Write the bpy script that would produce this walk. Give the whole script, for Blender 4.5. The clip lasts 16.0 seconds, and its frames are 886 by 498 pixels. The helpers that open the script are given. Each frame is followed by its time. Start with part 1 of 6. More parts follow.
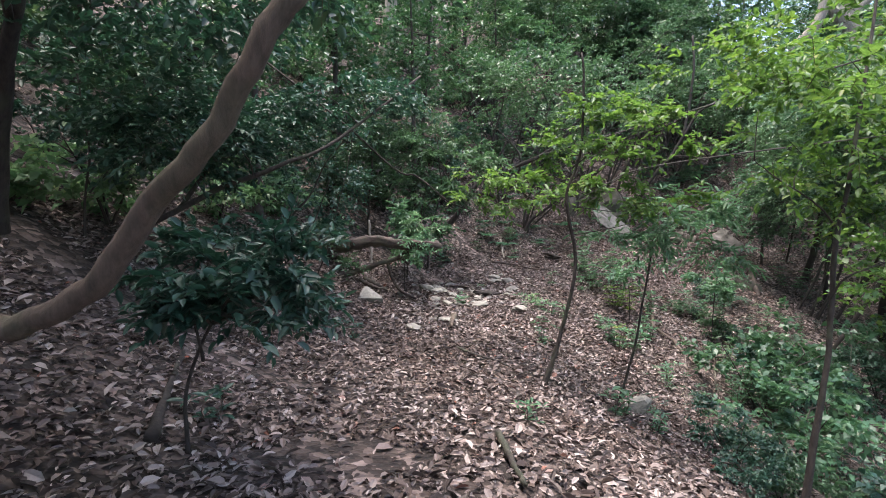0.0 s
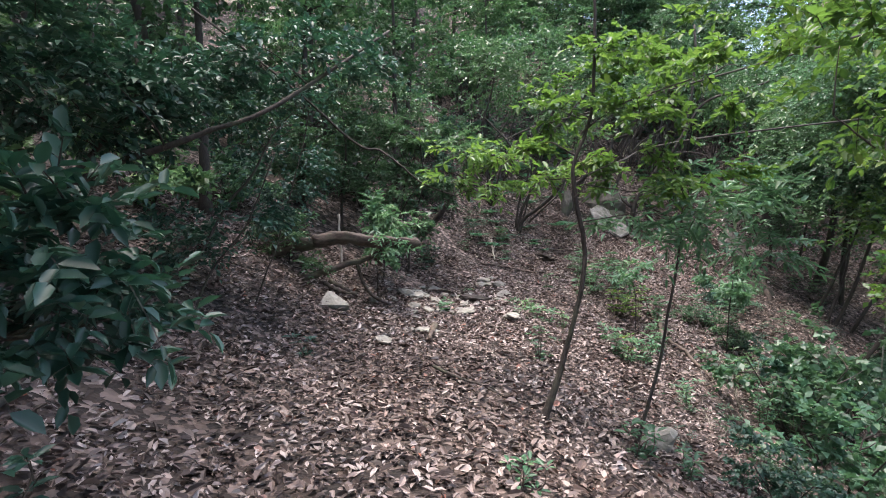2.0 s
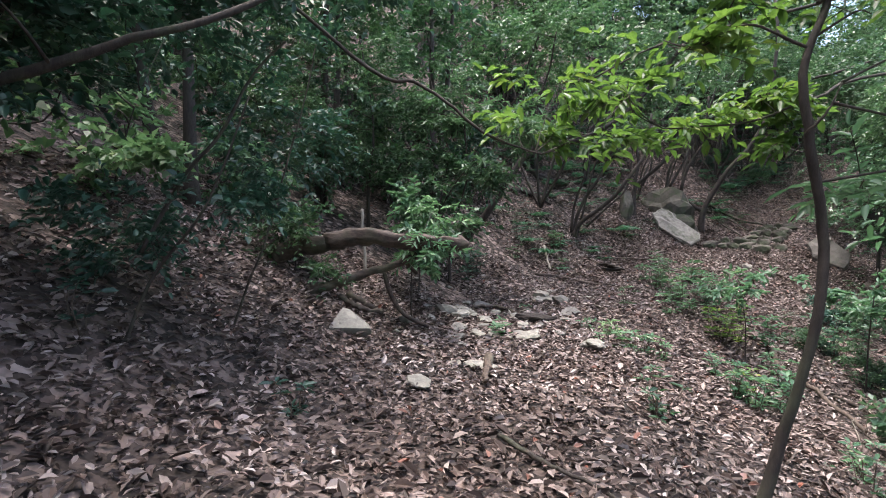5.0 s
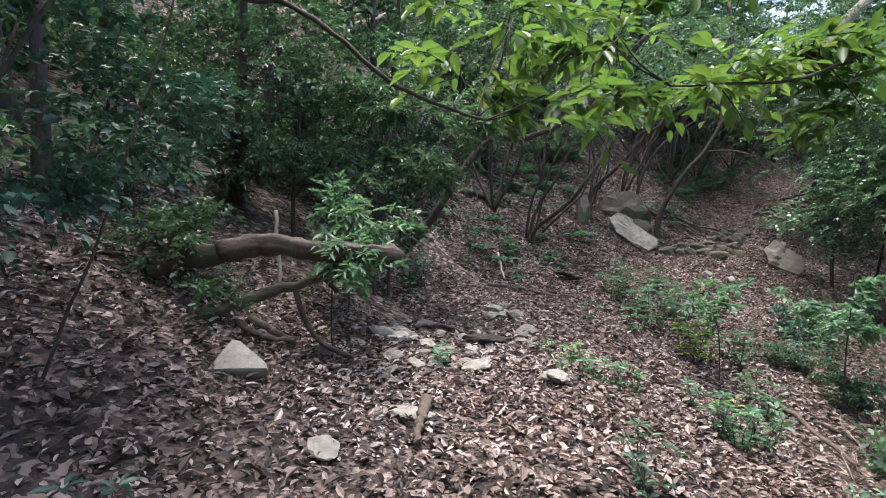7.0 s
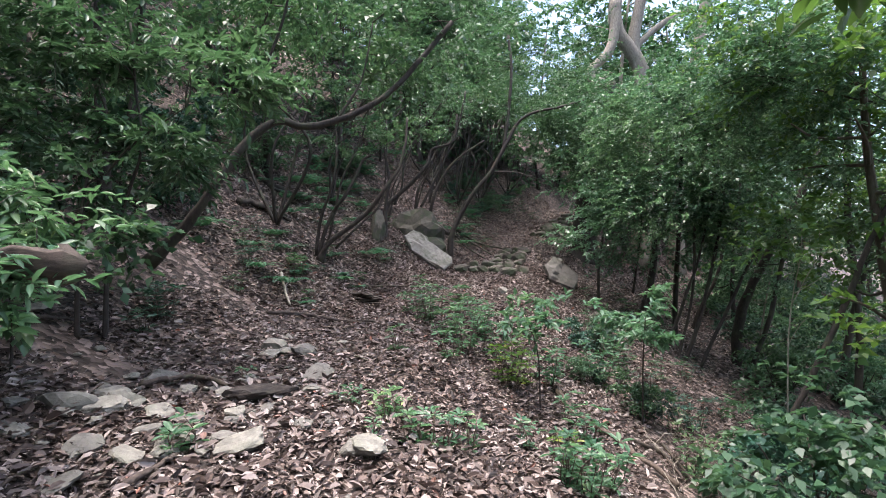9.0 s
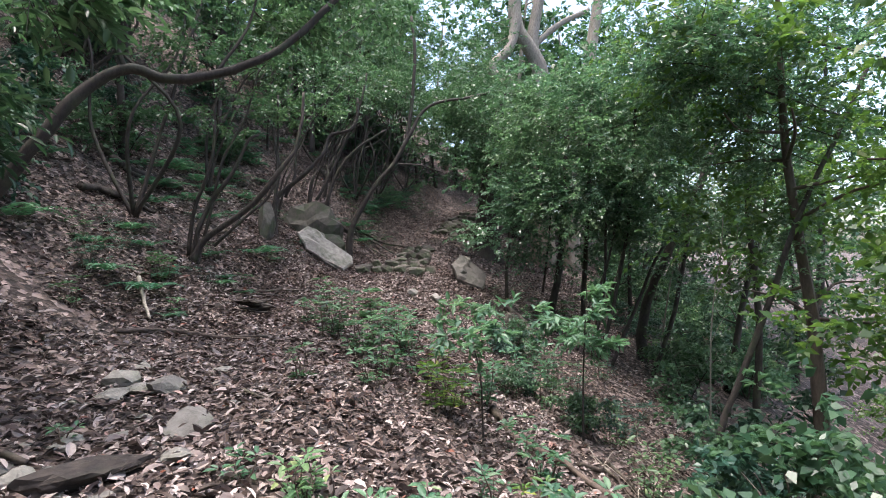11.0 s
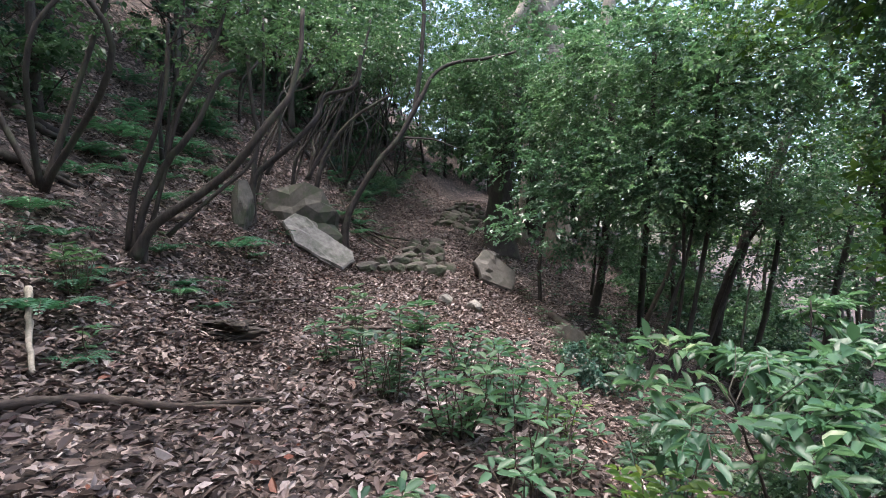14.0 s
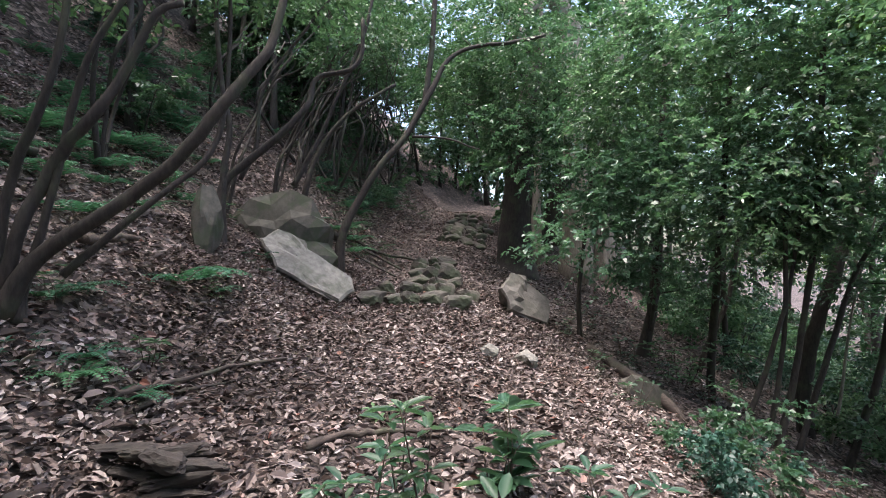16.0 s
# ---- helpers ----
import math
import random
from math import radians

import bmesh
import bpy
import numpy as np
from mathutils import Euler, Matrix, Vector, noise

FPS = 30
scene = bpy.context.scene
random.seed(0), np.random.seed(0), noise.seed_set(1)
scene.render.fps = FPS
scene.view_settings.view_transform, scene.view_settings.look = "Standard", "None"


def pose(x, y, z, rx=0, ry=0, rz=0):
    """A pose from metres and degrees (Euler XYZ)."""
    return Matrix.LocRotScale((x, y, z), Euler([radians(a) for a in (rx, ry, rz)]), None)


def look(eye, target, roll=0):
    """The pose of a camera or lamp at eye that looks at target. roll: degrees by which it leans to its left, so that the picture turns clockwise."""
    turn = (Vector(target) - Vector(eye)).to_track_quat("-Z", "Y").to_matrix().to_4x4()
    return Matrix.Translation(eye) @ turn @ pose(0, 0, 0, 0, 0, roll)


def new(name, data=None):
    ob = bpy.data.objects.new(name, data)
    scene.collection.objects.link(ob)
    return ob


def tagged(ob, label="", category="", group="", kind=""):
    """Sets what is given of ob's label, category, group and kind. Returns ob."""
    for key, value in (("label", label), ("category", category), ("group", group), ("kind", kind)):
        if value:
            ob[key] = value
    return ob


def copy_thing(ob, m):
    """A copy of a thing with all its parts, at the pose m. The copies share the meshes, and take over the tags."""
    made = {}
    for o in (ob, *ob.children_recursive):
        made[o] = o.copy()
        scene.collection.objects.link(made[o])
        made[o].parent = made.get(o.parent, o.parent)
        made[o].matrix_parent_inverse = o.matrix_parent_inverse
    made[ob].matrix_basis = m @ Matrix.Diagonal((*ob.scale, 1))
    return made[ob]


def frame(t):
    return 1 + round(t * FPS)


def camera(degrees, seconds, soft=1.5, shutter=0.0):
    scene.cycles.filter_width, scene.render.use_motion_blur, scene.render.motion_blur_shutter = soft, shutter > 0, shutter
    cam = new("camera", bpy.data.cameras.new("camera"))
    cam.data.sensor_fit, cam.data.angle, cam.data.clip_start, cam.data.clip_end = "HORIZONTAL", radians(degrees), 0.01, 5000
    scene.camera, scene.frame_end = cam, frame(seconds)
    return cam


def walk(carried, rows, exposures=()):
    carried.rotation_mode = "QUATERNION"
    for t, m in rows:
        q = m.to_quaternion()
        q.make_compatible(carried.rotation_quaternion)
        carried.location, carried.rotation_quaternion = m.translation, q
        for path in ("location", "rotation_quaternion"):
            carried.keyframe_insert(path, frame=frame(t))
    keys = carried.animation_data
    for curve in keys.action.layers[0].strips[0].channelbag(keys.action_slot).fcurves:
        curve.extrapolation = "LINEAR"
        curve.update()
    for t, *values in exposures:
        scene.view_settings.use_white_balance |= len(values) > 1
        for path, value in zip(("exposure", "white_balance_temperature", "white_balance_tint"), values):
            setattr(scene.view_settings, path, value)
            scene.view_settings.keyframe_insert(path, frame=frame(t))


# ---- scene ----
cam = camera(81.8, 16.0, 1.0)
PATH = [
    (0, (0.06, 0.098, 1.519), (0.043, 2.09, 1.34), 0.5),
    (0.5, (0.152, 0.502, 1.469), (0.165, 2.495, 1.305), 0.5),
    (1, (0.272, 0.797, 1.38), (0.31, 2.79, 1.223), 0.5),
    (1.5, (0.251, 1.111, 1.306), (0.282, 3.105, 1.149), 0.5),
    (2, (0.265, 1.5, 1.278), (0.277, 3.493, 1.119), 0.5),
    (2.5, (0.293, 1.82, 1.253), (0.263, 3.816, 1.121), 0.4),
    (3, (0.227, 2.235, 1.151), (0.176, 4.231, 1.04), 0.5),
    (3.5, (0.187, 2.587, 1.131), (0.125, 4.583, 1.024), 0.5),
    (4, (0.094, 2.933, 1.07), (-0.016, 4.927, 0.967), 0.5),
    (4.2, (0.072, 3.094, 1.049), (-0.052, 5.087, 0.944), 0.3),
    (6.3, (-0.025, 4.433, 0.969), (-0.115, 6.428, 0.852), 0.8),
    (6.5, (0.035, 4.577, 0.975), (-0.039, 6.572, 0.86), 0.7),
    (7, (0.215, 4.871, 1.001), (0.266, 6.868, 0.905), 0.6),
    (7.5, (0.295, 5.284, 0.986), (0.697, 7.243, 0.955), 0.5),
    (8, (0.414, 5.763, 0.853), (0.991, 7.678, 0.856), 0.2),
    (8.5, (0.467, 6.204, 0.806), (1.178, 8.074, 0.811), 0.4),
    (9, (0.524, 6.593, 0.787), (1.359, 8.41, 0.795), 0.3),
    (9.5, (0.561, 7.0, 0.753), (1.468, 8.782, 0.759), 0.4),
    (10, (0.589, 7.331, 0.789), (1.637, 9.034, 0.794), 0.3),
    (10.2, (0.627, 7.397, 0.775), (1.719, 9.072, 0.787), 0.1),
    (12.3, (1.165, 9.358, 0.727), (2.423, 10.912, 0.723), 0.5),
    (12.5, (1.201, 9.536, 0.74), (2.459, 11.091, 0.738), 0.4),
    (13, (1.347, 10.053, 0.72), (2.607, 11.606, 0.719), 0.1),
    (13.5, (1.497, 10.626, 0.675), (2.766, 12.172, 0.671), -0.2),
    (14, (1.656, 11.151, 0.695), (2.951, 12.675, 0.686), -0.2),
    (14.5, (1.903, 11.686, 0.775), (3.213, 13.198, 0.774), -0.4),
    (15, (2.158, 12.387, 0.811), (3.48, 13.887, 0.833), -0.2),
    (15.5, (2.45, 12.955, 0.881), (3.785, 14.444, 0.912), -0.3),
    (16, (2.691, 13.481, 0.951), (4.035, 14.962, 0.983), -0.3),
]
walk(cam, [(t, look(eye, target, roll)) for t, eye, target, roll in PATH], [(0, 2.25, 6500, 13), (16, 2.25, 6500, 13)])

# ---- sky and light: bright overcast above a closed wood ----
world = bpy.data.worlds.new("overcast_sky")
scene.world = world
world.use_nodes = True
wt = world.node_tree
sky = wt.nodes.new("ShaderNodeTexSky")
sky.sky_type = "NISHITA"
sky.sun_disc = False
sky.sun_elevation, sky.sun_rotation = radians(84), radians(280)
sky.air_density, sky.dust_density = 1.0, 4.0
wt.nodes["Background"].inputs["Strength"].default_value = 0.13
wt.links.new(sky.outputs["Color"], wt.nodes["Background"].inputs["Color"])
sun = new("sun", bpy.data.lights.new("sun", "SUN"))
sun.data.energy, sun.data.angle, sun.data.color = 1.3, radians(35), (1.0, 0.96, 0.9)
sun.matrix_world = pose(0, 0, 30, 6, 0, -100)

# ---- materials ----


def principled(name):
    m = bpy.data.materials.new(name)
    m.use_nodes = True
    nt = m.node_tree
    return m, nt, nt.nodes["Principled BSDF"]


def ramp_node(nt, stops):
    r = nt.nodes.new("ShaderNodeValToRGB")
    el = r.color_ramp.elements
    while len(el) < len(stops):
        el.new(0.5)
    for e, (pos, col) in zip(el, stops):
        e.position, e.color = pos, (*col, 1)
    return r


def mixed(nt, fac, a, b, mode="MIX"):
    n = nt.nodes.new("ShaderNodeMix")
    n.data_type, n.blend_type = "RGBA", mode
    for sock, v in ((n.inputs[0], fac), (n.inputs[6], a), (n.inputs[7], b)):
        if isinstance(v, (int, float)):
            sock.default_value = v
        elif isinstance(v, tuple):
            sock.default_value = (*v, 1)
        else:
            nt.links.new(v, sock)
    return n.outputs[2]


def noise_node(nt, scale, detail=4, rough=0.6, vec=None):
    n = nt.nodes.new("ShaderNodeTexNoise")
    n.inputs["Scale"].default_value, n.inputs["Detail"].default_value, n.inputs["Roughness"].default_value = scale, detail, rough
    if vec is not None:
        nt.links.new(vec, n.inputs["Vector"])
    return n


def coords(nt, stretch=(1, 1, 1)):
    g = nt.nodes.new("ShaderNodeTexCoord")
    mp = nt.nodes.new("ShaderNodeMapping")
    mp.inputs["Scale"].default_value = stretch
    nt.links.new(g.outputs["Object"], mp.inputs["Vector"])
    return mp.outputs["Vector"]


def bump(nt, bsdf, height, strength, distance):
    b = nt.nodes.new("ShaderNodeBump")
    b.inputs["Strength"].default_value, b.inputs["Distance"].default_value = strength, distance
    nt.links.new(height, b.inputs["Height"])
    nt.links.new(b.outputs["Normal"], bsdf.inputs["Normal"])


def leaf_material(name, stops, rough=0.42, through_light=0.3, tint=(0.16, 0.30, 0.03), spec=0.5):
    """Green leaves: each one its own tone, glossy above, letting light through."""
    m, nt, bsdf = principled(name)
    g = nt.nodes.new("ShaderNodeNewGeometry")
    r = ramp_node(nt, stops)
    nt.links.new(g.outputs["Random Per Island"], r.inputs["Fac"])
    n = noise_node(nt, 1.3, 2)
    info = nt.nodes.new("ShaderNodeObjectInfo")
    tone = ramp_node(nt, [(0, (0.6, 0.68, 0.7)), (0.35, (0.85, 0.9, 0.9)), (0.7, (1.1, 1.05, 0.95)), (1, (1.6, 1.3, 0.95))])
    nt.links.new(info.outputs["Random"], tone.inputs["Fac"])
    own = mixed(nt, 1.0, r.outputs["Color"], tone.outputs["Color"], "MULTIPLY")
    col = mixed(nt, n.outputs["Fac"], own, mixed(nt, 0.55, own, (0.015, 0.04, 0.02)))
    nt.links.new(col, bsdf.inputs["Base Color"])
    bsdf.inputs["Roughness"].default_value = rough
    bsdf.inputs["Specular IOR Level"].default_value = spec
    tr = nt.nodes.new("ShaderNodeBsdfTranslucent")
    nt.links.new(mixed(nt, 0.6, own, tint), tr.inputs["Color"])
    ms = nt.nodes.new("ShaderNodeMixShader")
    ms.inputs[0].default_value = through_light
    nt.links.new(bsdf.outputs[0], ms.inputs[1])
    nt.links.new(tr.outputs[0], ms.inputs[2])
    nt.links.new(ms.outputs[0], nt.nodes["Material Output"].inputs["Surface"])
    return m


LEAF_DARK = leaf_material("dark_glossy_leaf", [(0, (0.014, 0.05, 0.04)), (0.5, (0.028, 0.085, 0.065)), (0.85, (0.045, 0.12, 0.09)), (1, (0.08, 0.15, 0.125))], 0.4, 0.2, (0.06, 0.2, 0.09))
LEAF_MID = leaf_material("green_leaf", [(0, (0.023, 0.063, 0.036)), (0.45, (0.047, 0.11, 0.06)), (0.8, (0.077, 0.155, 0.087)), (1, (0.13, 0.205, 0.118))], 0.34, 0.3, (0.13, 0.28, 0.1))
LEAF_BRIGHT = leaf_material("yellow_green_leaf", [(0, (0.032, 0.1, 0.028)), (0.5, (0.068, 0.155, 0.038)), (0.85, (0.12, 0.215, 0.048)), (1, (0.2, 0.25, 0.058))], 0.4, 0.4, (0.2, 0.37, 0.055))
LEAF_FRESH = leaf_material("fresh_green_leaf", [(0, (0.042, 0.115, 0.062)), (0.5, (0.08, 0.185, 0.11)), (0.9, (0.135, 0.26, 0.16)), (1, (0.23, 0.32, 0.18))], 0.4, 0.35, (0.17, 0.36, 0.14))
LEAF_FAR = leaf_material("hillside_leaf", [(0, (0.02, 0.06, 0.035)), (0.5, (0.04, 0.11, 0.06)), (0.85, (0.075, 0.17, 0.085)), (1, (0.14, 0.22, 0.11))], 0.32, 0.3, (0.12, 0.28, 0.09))
LEAF_SHEEN = leaf_material("grey_green_glossy_leaf", [(0, (0.035, 0.085, 0.05)), (0.5, (0.07, 0.15, 0.09)), (0.85, (0.115, 0.215, 0.13)), (1, (0.18, 0.28, 0.18))], 0.3, 0.34, (0.16, 0.36, 0.14), 0.7)
FERN = leaf_material("fern_frond", [(0, (0.02, 0.09, 0.055)), (0.6, (0.04, 0.15, 0.095)), (1, (0.08, 0.21, 0.13))], 0.45, 0.3, (0.1, 0.3, 0.12))


def litter_material():
    m, nt, bsdf = principled("fallen_leaves")
    g = nt.nodes.new("ShaderNodeNewGeometry")
    r = ramp_node(nt, [(0, (0.026, 0.019, 0.018)), (0.25, (0.074, 0.055, 0.05)), (0.45, (0.155, 0.118, 0.109)), (0.65, (0.285, 0.23, 0.216)), (0.85, (0.45, 0.385, 0.366)), (0.975, (0.62, 0.55, 0.525)), (1, (0.3, 0.10, 0.06))])
    nt.links.new(g.outputs["Random Per Island"], r.inputs["Fac"])
    n = noise_node(nt, 60, 3, 0.6, coords(nt))
    big = noise_node(nt, 0.8, 2, 0.6, coords(nt))
    dark = mixed(nt, 0.5, r.outputs["Color"], (0.07, 0.045, 0.035))
    col = mixed(nt, n.outputs["Fac"], r.outputs["Color"], dark)
    rr = ramp_node(nt, [(0.35, (0.62, 0.57, 0.54)), (0.62, (1, 1, 1))])
    nt.links.new(big.outputs["Fac"], rr.inputs["Fac"])
    nt.links.new(mixed(nt, 1.0, col, rr.outputs["Color"], "MULTIPLY"), bsdf.inputs["Base Color"])
    bsdf.inputs["Roughness"].default_value = 0.55
    bsdf.inputs["Specular IOR Level"].default_value = 0.35
    bump(nt, bsdf, n.outputs["Fac"], 0.3, 0.004)
    return m


def soil_material():
    m, nt, bsdf = principled("leafy_soil")
    v = nt.nodes.new("ShaderNodeTexVoronoi")
    v.inputs["Scale"].default_value, v.inputs["Randomness"].default_value = 15, 1
    c = coords(nt, (1, 1.0, 0.6))
    warp = noise_node(nt, 9, 2, 0.5, c)
    vec = mixed(nt, 0.12, c, warp.outputs["Color"])
    nt.links.new(vec, v.inputs["Vector"])
    r = ramp_node(nt, [(0, (0.014, 0.01, 0.009)), (0.4, (0.04, 0.027, 0.022)), (0.6, (0.1, 0.072, 0.062)), (0.82, (0.27, 0.205, 0.185)), (1, (0.46, 0.37, 0.34))])
    nt.links.new(v.outputs["Color"], r.inputs["Fac"])
    n = noise_node(nt, 0.6, 4, 0.65, c)
    rr = ramp_node(nt, [(0.38, (0.35, 0.33, 0.31)), (0.6, (1, 1, 1))])
    nt.links.new(n.outputs["Fac"], rr.inputs["Fac"])
    nt.links.new(mixed(nt, 1.0, r.outputs["Color"], rr.outputs["Color"], "MULTIPLY"), bsdf.inputs["Base Color"])
    bsdf.inputs["Roughness"].default_value = 0.85
    bump(nt, bsdf, v.outputs["Distance"], 0.9, 0.03)
    return m


def bark_material(name, dark, light, moss=0.0, scale=1.0, grain=(1, 1, 0.25)):
    m, nt, bsdf = principled(name)
    c = coords(nt, tuple(scale * k for k in grain))
    n = noise_node(nt, 28, 6, 0.7, c)
    n2 = noise_node(nt, 2.5, 3, 0.6, coords(nt))
    r = ramp_node(nt, [(0.3, dark), (0.7, light)])
    nt.links.new(n.outputs["Fac"], r.inputs["Fac"])
    rm = ramp_node(nt, [(0.5, (0, 0, 0)), (0.68, (moss, moss, moss))])
    nt.links.new(n2.outputs["Fac"], rm.inputs["Fac"])
    col = mixed(nt, rm.outputs["Color"], r.outputs["Color"], (0.09, 0.12, 0.06))
    nt.links.new(col, bsdf.inputs["Base Color"])
    bsdf.inputs["Roughness"].default_value = 0.85
    bump(nt, bsdf, n.outputs["Fac"], 0.7, 0.012)
    return m


BARK = bark_material("dark_bark", (0.016, 0.0125, 0.011), (0.057, 0.045, 0.038), 0.3)
BARK_BROWN = bark_material("brown_bark", (0.045, 0.034, 0.027), (0.13, 0.095, 0.075), 0.25)
BARK_PALE = bark_material("pale_bark", (0.13, 0.11, 0.09), (0.36, 0.32, 0.27), 0.25)
DEADWOOD = bark_material("weathered_deadwood", (0.022, 0.0165, 0.014), (0.105, 0.077, 0.064), 0.3, 1.0, (0.35, 0.35, 1))
WHITE_WOOD = bark_material("bleached_wood", (0.17, 0.15, 0.125), (0.4, 0.36, 0.31), 0.2)
ROTTEN = bark_material("rotten_wood", (0.01, 0.0085, 0.008), (0.055, 0.042, 0.036), 0.1, 1.0, (0.35, 0.35, 1))


def stone_material(name, a, b, moss=0.0, stain=0.5):
    m, nt, bsdf = principled(name)
    c = coords(nt)
    n = noise_node(nt, 7, 6, 0.7, c)
    n2 = noise_node(nt, 60, 4, 0.7, c)
    n3 = noise_node(nt, 2.2, 4, 0.6, c)
    info = nt.nodes.new("ShaderNodeObjectInfo")
    r = ramp_node(nt, [(0.32, a), (0.62, b)])
    nt.links.new(n.outputs["Fac"], r.inputs["Fac"])
    col = mixed(nt, mixed(nt, 0.5, n2.outputs["Fac"], (0.0, 0.0, 0.0)), r.outputs["Color"], (0.07, 0.06, 0.055))
    tone = ramp_node(nt, [(0, (0.62, 0.6, 0.6)), (0.5, (0.9, 0.88, 0.84)), (1, (1.15, 1.12, 1.05))])
    nt.links.new(info.outputs["Random"], tone.inputs["Fac"])
    col = mixed(nt, 1.0, col, tone.outputs["Color"], "MULTIPLY")
    rm = ramp_node(nt, [(0.5, (0, 0, 0)), (0.6, (moss, moss, moss))])
    nt.links.new(n3.outputs["Fac"], rm.inputs["Fac"])
    col = mixed(nt, rm.outputs["Color"], col, (0.045, 0.06, 0.03))
    nt.links.new(col, bsdf.inputs["Base Color"])
    bsdf.inputs["Roughness"].default_value = 0.8
    bump(nt, bsdf, n2.outputs["Fac"], 0.5, 0.01)
    return m


STONE = stone_material("grey_tan_stone", (0.13, 0.128, 0.12), (0.31, 0.305, 0.285), 0.25)
STONE_PALE = stone_material("pale_cut_boulder", (0.15, 0.146, 0.134), (0.36, 0.352, 0.328), 0.4)
STONE_DARK = stone_material("dark_boulder", (0.026, 0.027, 0.023), (0.085, 0.084, 0.072), 0.8)
STONE_STEP = stone_material("dark_step_stone", (0.04, 0.038, 0.032), (0.115, 0.106, 0.09), 0.8)
STONE_TAN = stone_material("tan_boulder", (0.21, 0.2, 0.178), (0.35, 0.335, 0.3), 0.25)
SOIL = soil_material()
LITTER = litter_material()

# ---- ground shape ----
TRAIL = [(-0.6, -14, 1.0), (-0.2, -6, 0.35), (0.0, 0.0, 0.0), (0.1, 3.0, -0.2), (0.1, 5.0, -0.4), (0.45, 7.0, -0.55), (1.0, 9.2, -0.58),
         (1.6, 11.5, -0.55), (3.0, 14.0, -0.45), (5.4, 17.2, -0.28), (7.6, 19.7, -0.02), (9.4, 21.7, 0.33), (11.5, 23.9, 0.85),
         (14.0, 26.3, 1.5), (17.5, 29.5, 2.3), (22.0, 33.0, 3.3), (32.0, 39.0, 5.0)]


def trail_samples():
    pts = []
    for (a, b) in zip(TRAIL[:-1], TRAIL[1:]):
        a, b = np.array(a, float), np.array(b, float)
        n = max(2, int(np.linalg.norm((b - a)[:2]) / 0.35))
        way = (b - a)[:2] / np.linalg.norm((b - a)[:2])
        for i in range(n):
            p = a + (b - a) * i / n
            pts.append((*p, way[1], -way[0]))
    return np.array(pts)


TRAIL_PTS = trail_samples()


def lateral(x, y):
    """Height of the trail nearest to x, y and the distance to the right of it."""
    dx = x[:, None] - TRAIL_PTS[None, :, 0]
    dy = y[:, None] - TRAIL_PTS[None, :, 1]
    dist = np.hypot(dx, dy)
    low = dist.min(1, keepdims=True)
    w = np.exp(-(dist - low) / (0.12 * low + 0.12))
    w /= w.sum(1, keepdims=True)
    side = dx * TRAIL_PTS[None, :, 3] + dy * TRAIL_PTS[None, :, 4]
    return (w * TRAIL_PTS[None, :, 2]).sum(1), (w * side).sum(1)


def ground_z(x, y):
    x, y = np.atleast_1d(np.asarray(x, float)), np.atleast_1d(np.asarray(y, float))
    zc, d = lateral(x, y)
    left = np.maximum(-d - 0.5, 0)
    right = np.maximum(d - 0.5, 0)
    late = np.clip((0.4 * x + 0.92 * y - 13) / 7, 0, 1)
    gentle = 0.6 * (np.sqrt((left - 1.2) ** 2 + 0.6) + left - 1.2) / 2 - 0.068
    last = np.clip((0.4 * x + 0.92 * y - 24) / 4, 0, 1)
    foot = 0.9 - 0.5 * last
    steep = (0.75 + 0.15 * last) * (np.sqrt((left - foot) ** 2 + 0.25) + left - foot) / 2 - 0.049
    up = gentle + (steep - gentle) * late + np.where(left > 14, -0.3 * (left - 14), 0)
    down = np.where(right < 1.5, 0.17 * right ** 2 + 0.17 * right, 0.6375 + 0.45 * (right - 1.5))
    down = np.where(right > 9, 4.0125 + 0.45 * np.minimum(right - 9, 20), down) * (1 - 0.15 * late)
    rough = 0.035 * np.sin(1.7 * x + 0.6 * np.sin(1.1 * y)) * np.sin(1.9 * y + 0.4) + 0.015 * np.sin(4.3 * x + 1.3 * y) * np.sin(3.7 * y - 1.9 * x)
    far = np.minimum(np.abs(d) / 4 + 0.4, 3.0)
    return zc + up - down + rough * far


def gz(x, y):
    return float(ground_z(x, y)[0])


# ---- builders ----
def mesh_of(name, verts, quads, mat, smooth=True):
    """A mesh from arrays of vertices and four-cornered faces."""
    verts, quads = np.asarray(verts, np.float32), np.asarray(quads, np.int32)
    me = bpy.data.meshes.new(name)
    me.vertices.add(len(verts))
    me.vertices.foreach_set("co", verts.ravel())
    me.loops.add(quads.size)
    me.loops.foreach_set("vertex_index", quads.ravel())
    me.polygons.add(len(quads))
    me.polygons.foreach_set("loop_start", np.arange(0, quads.size, quads.shape[1], dtype=np.int32))
    me.polygons.foreach_set("use_smooth", np.full(len(quads), smooth))
    me.update(calc_edges=True)
    me.materials.append(mat)
    return me


def part(name, me, parent, label="", kind=""):
    ob = new(name, me)
    ob.parent = parent
    return tagged(ob, label, kind=kind)


def thing(name, place, label, category, group=""):
    ob = new(name)
    ob.location = place
    ob.empty_display_size = 0.1
    return tagged(ob, label, category, group)


def unit(v):
    return v / np.maximum(np.linalg.norm(v, axis=-1, keepdims=True), 1e-9)


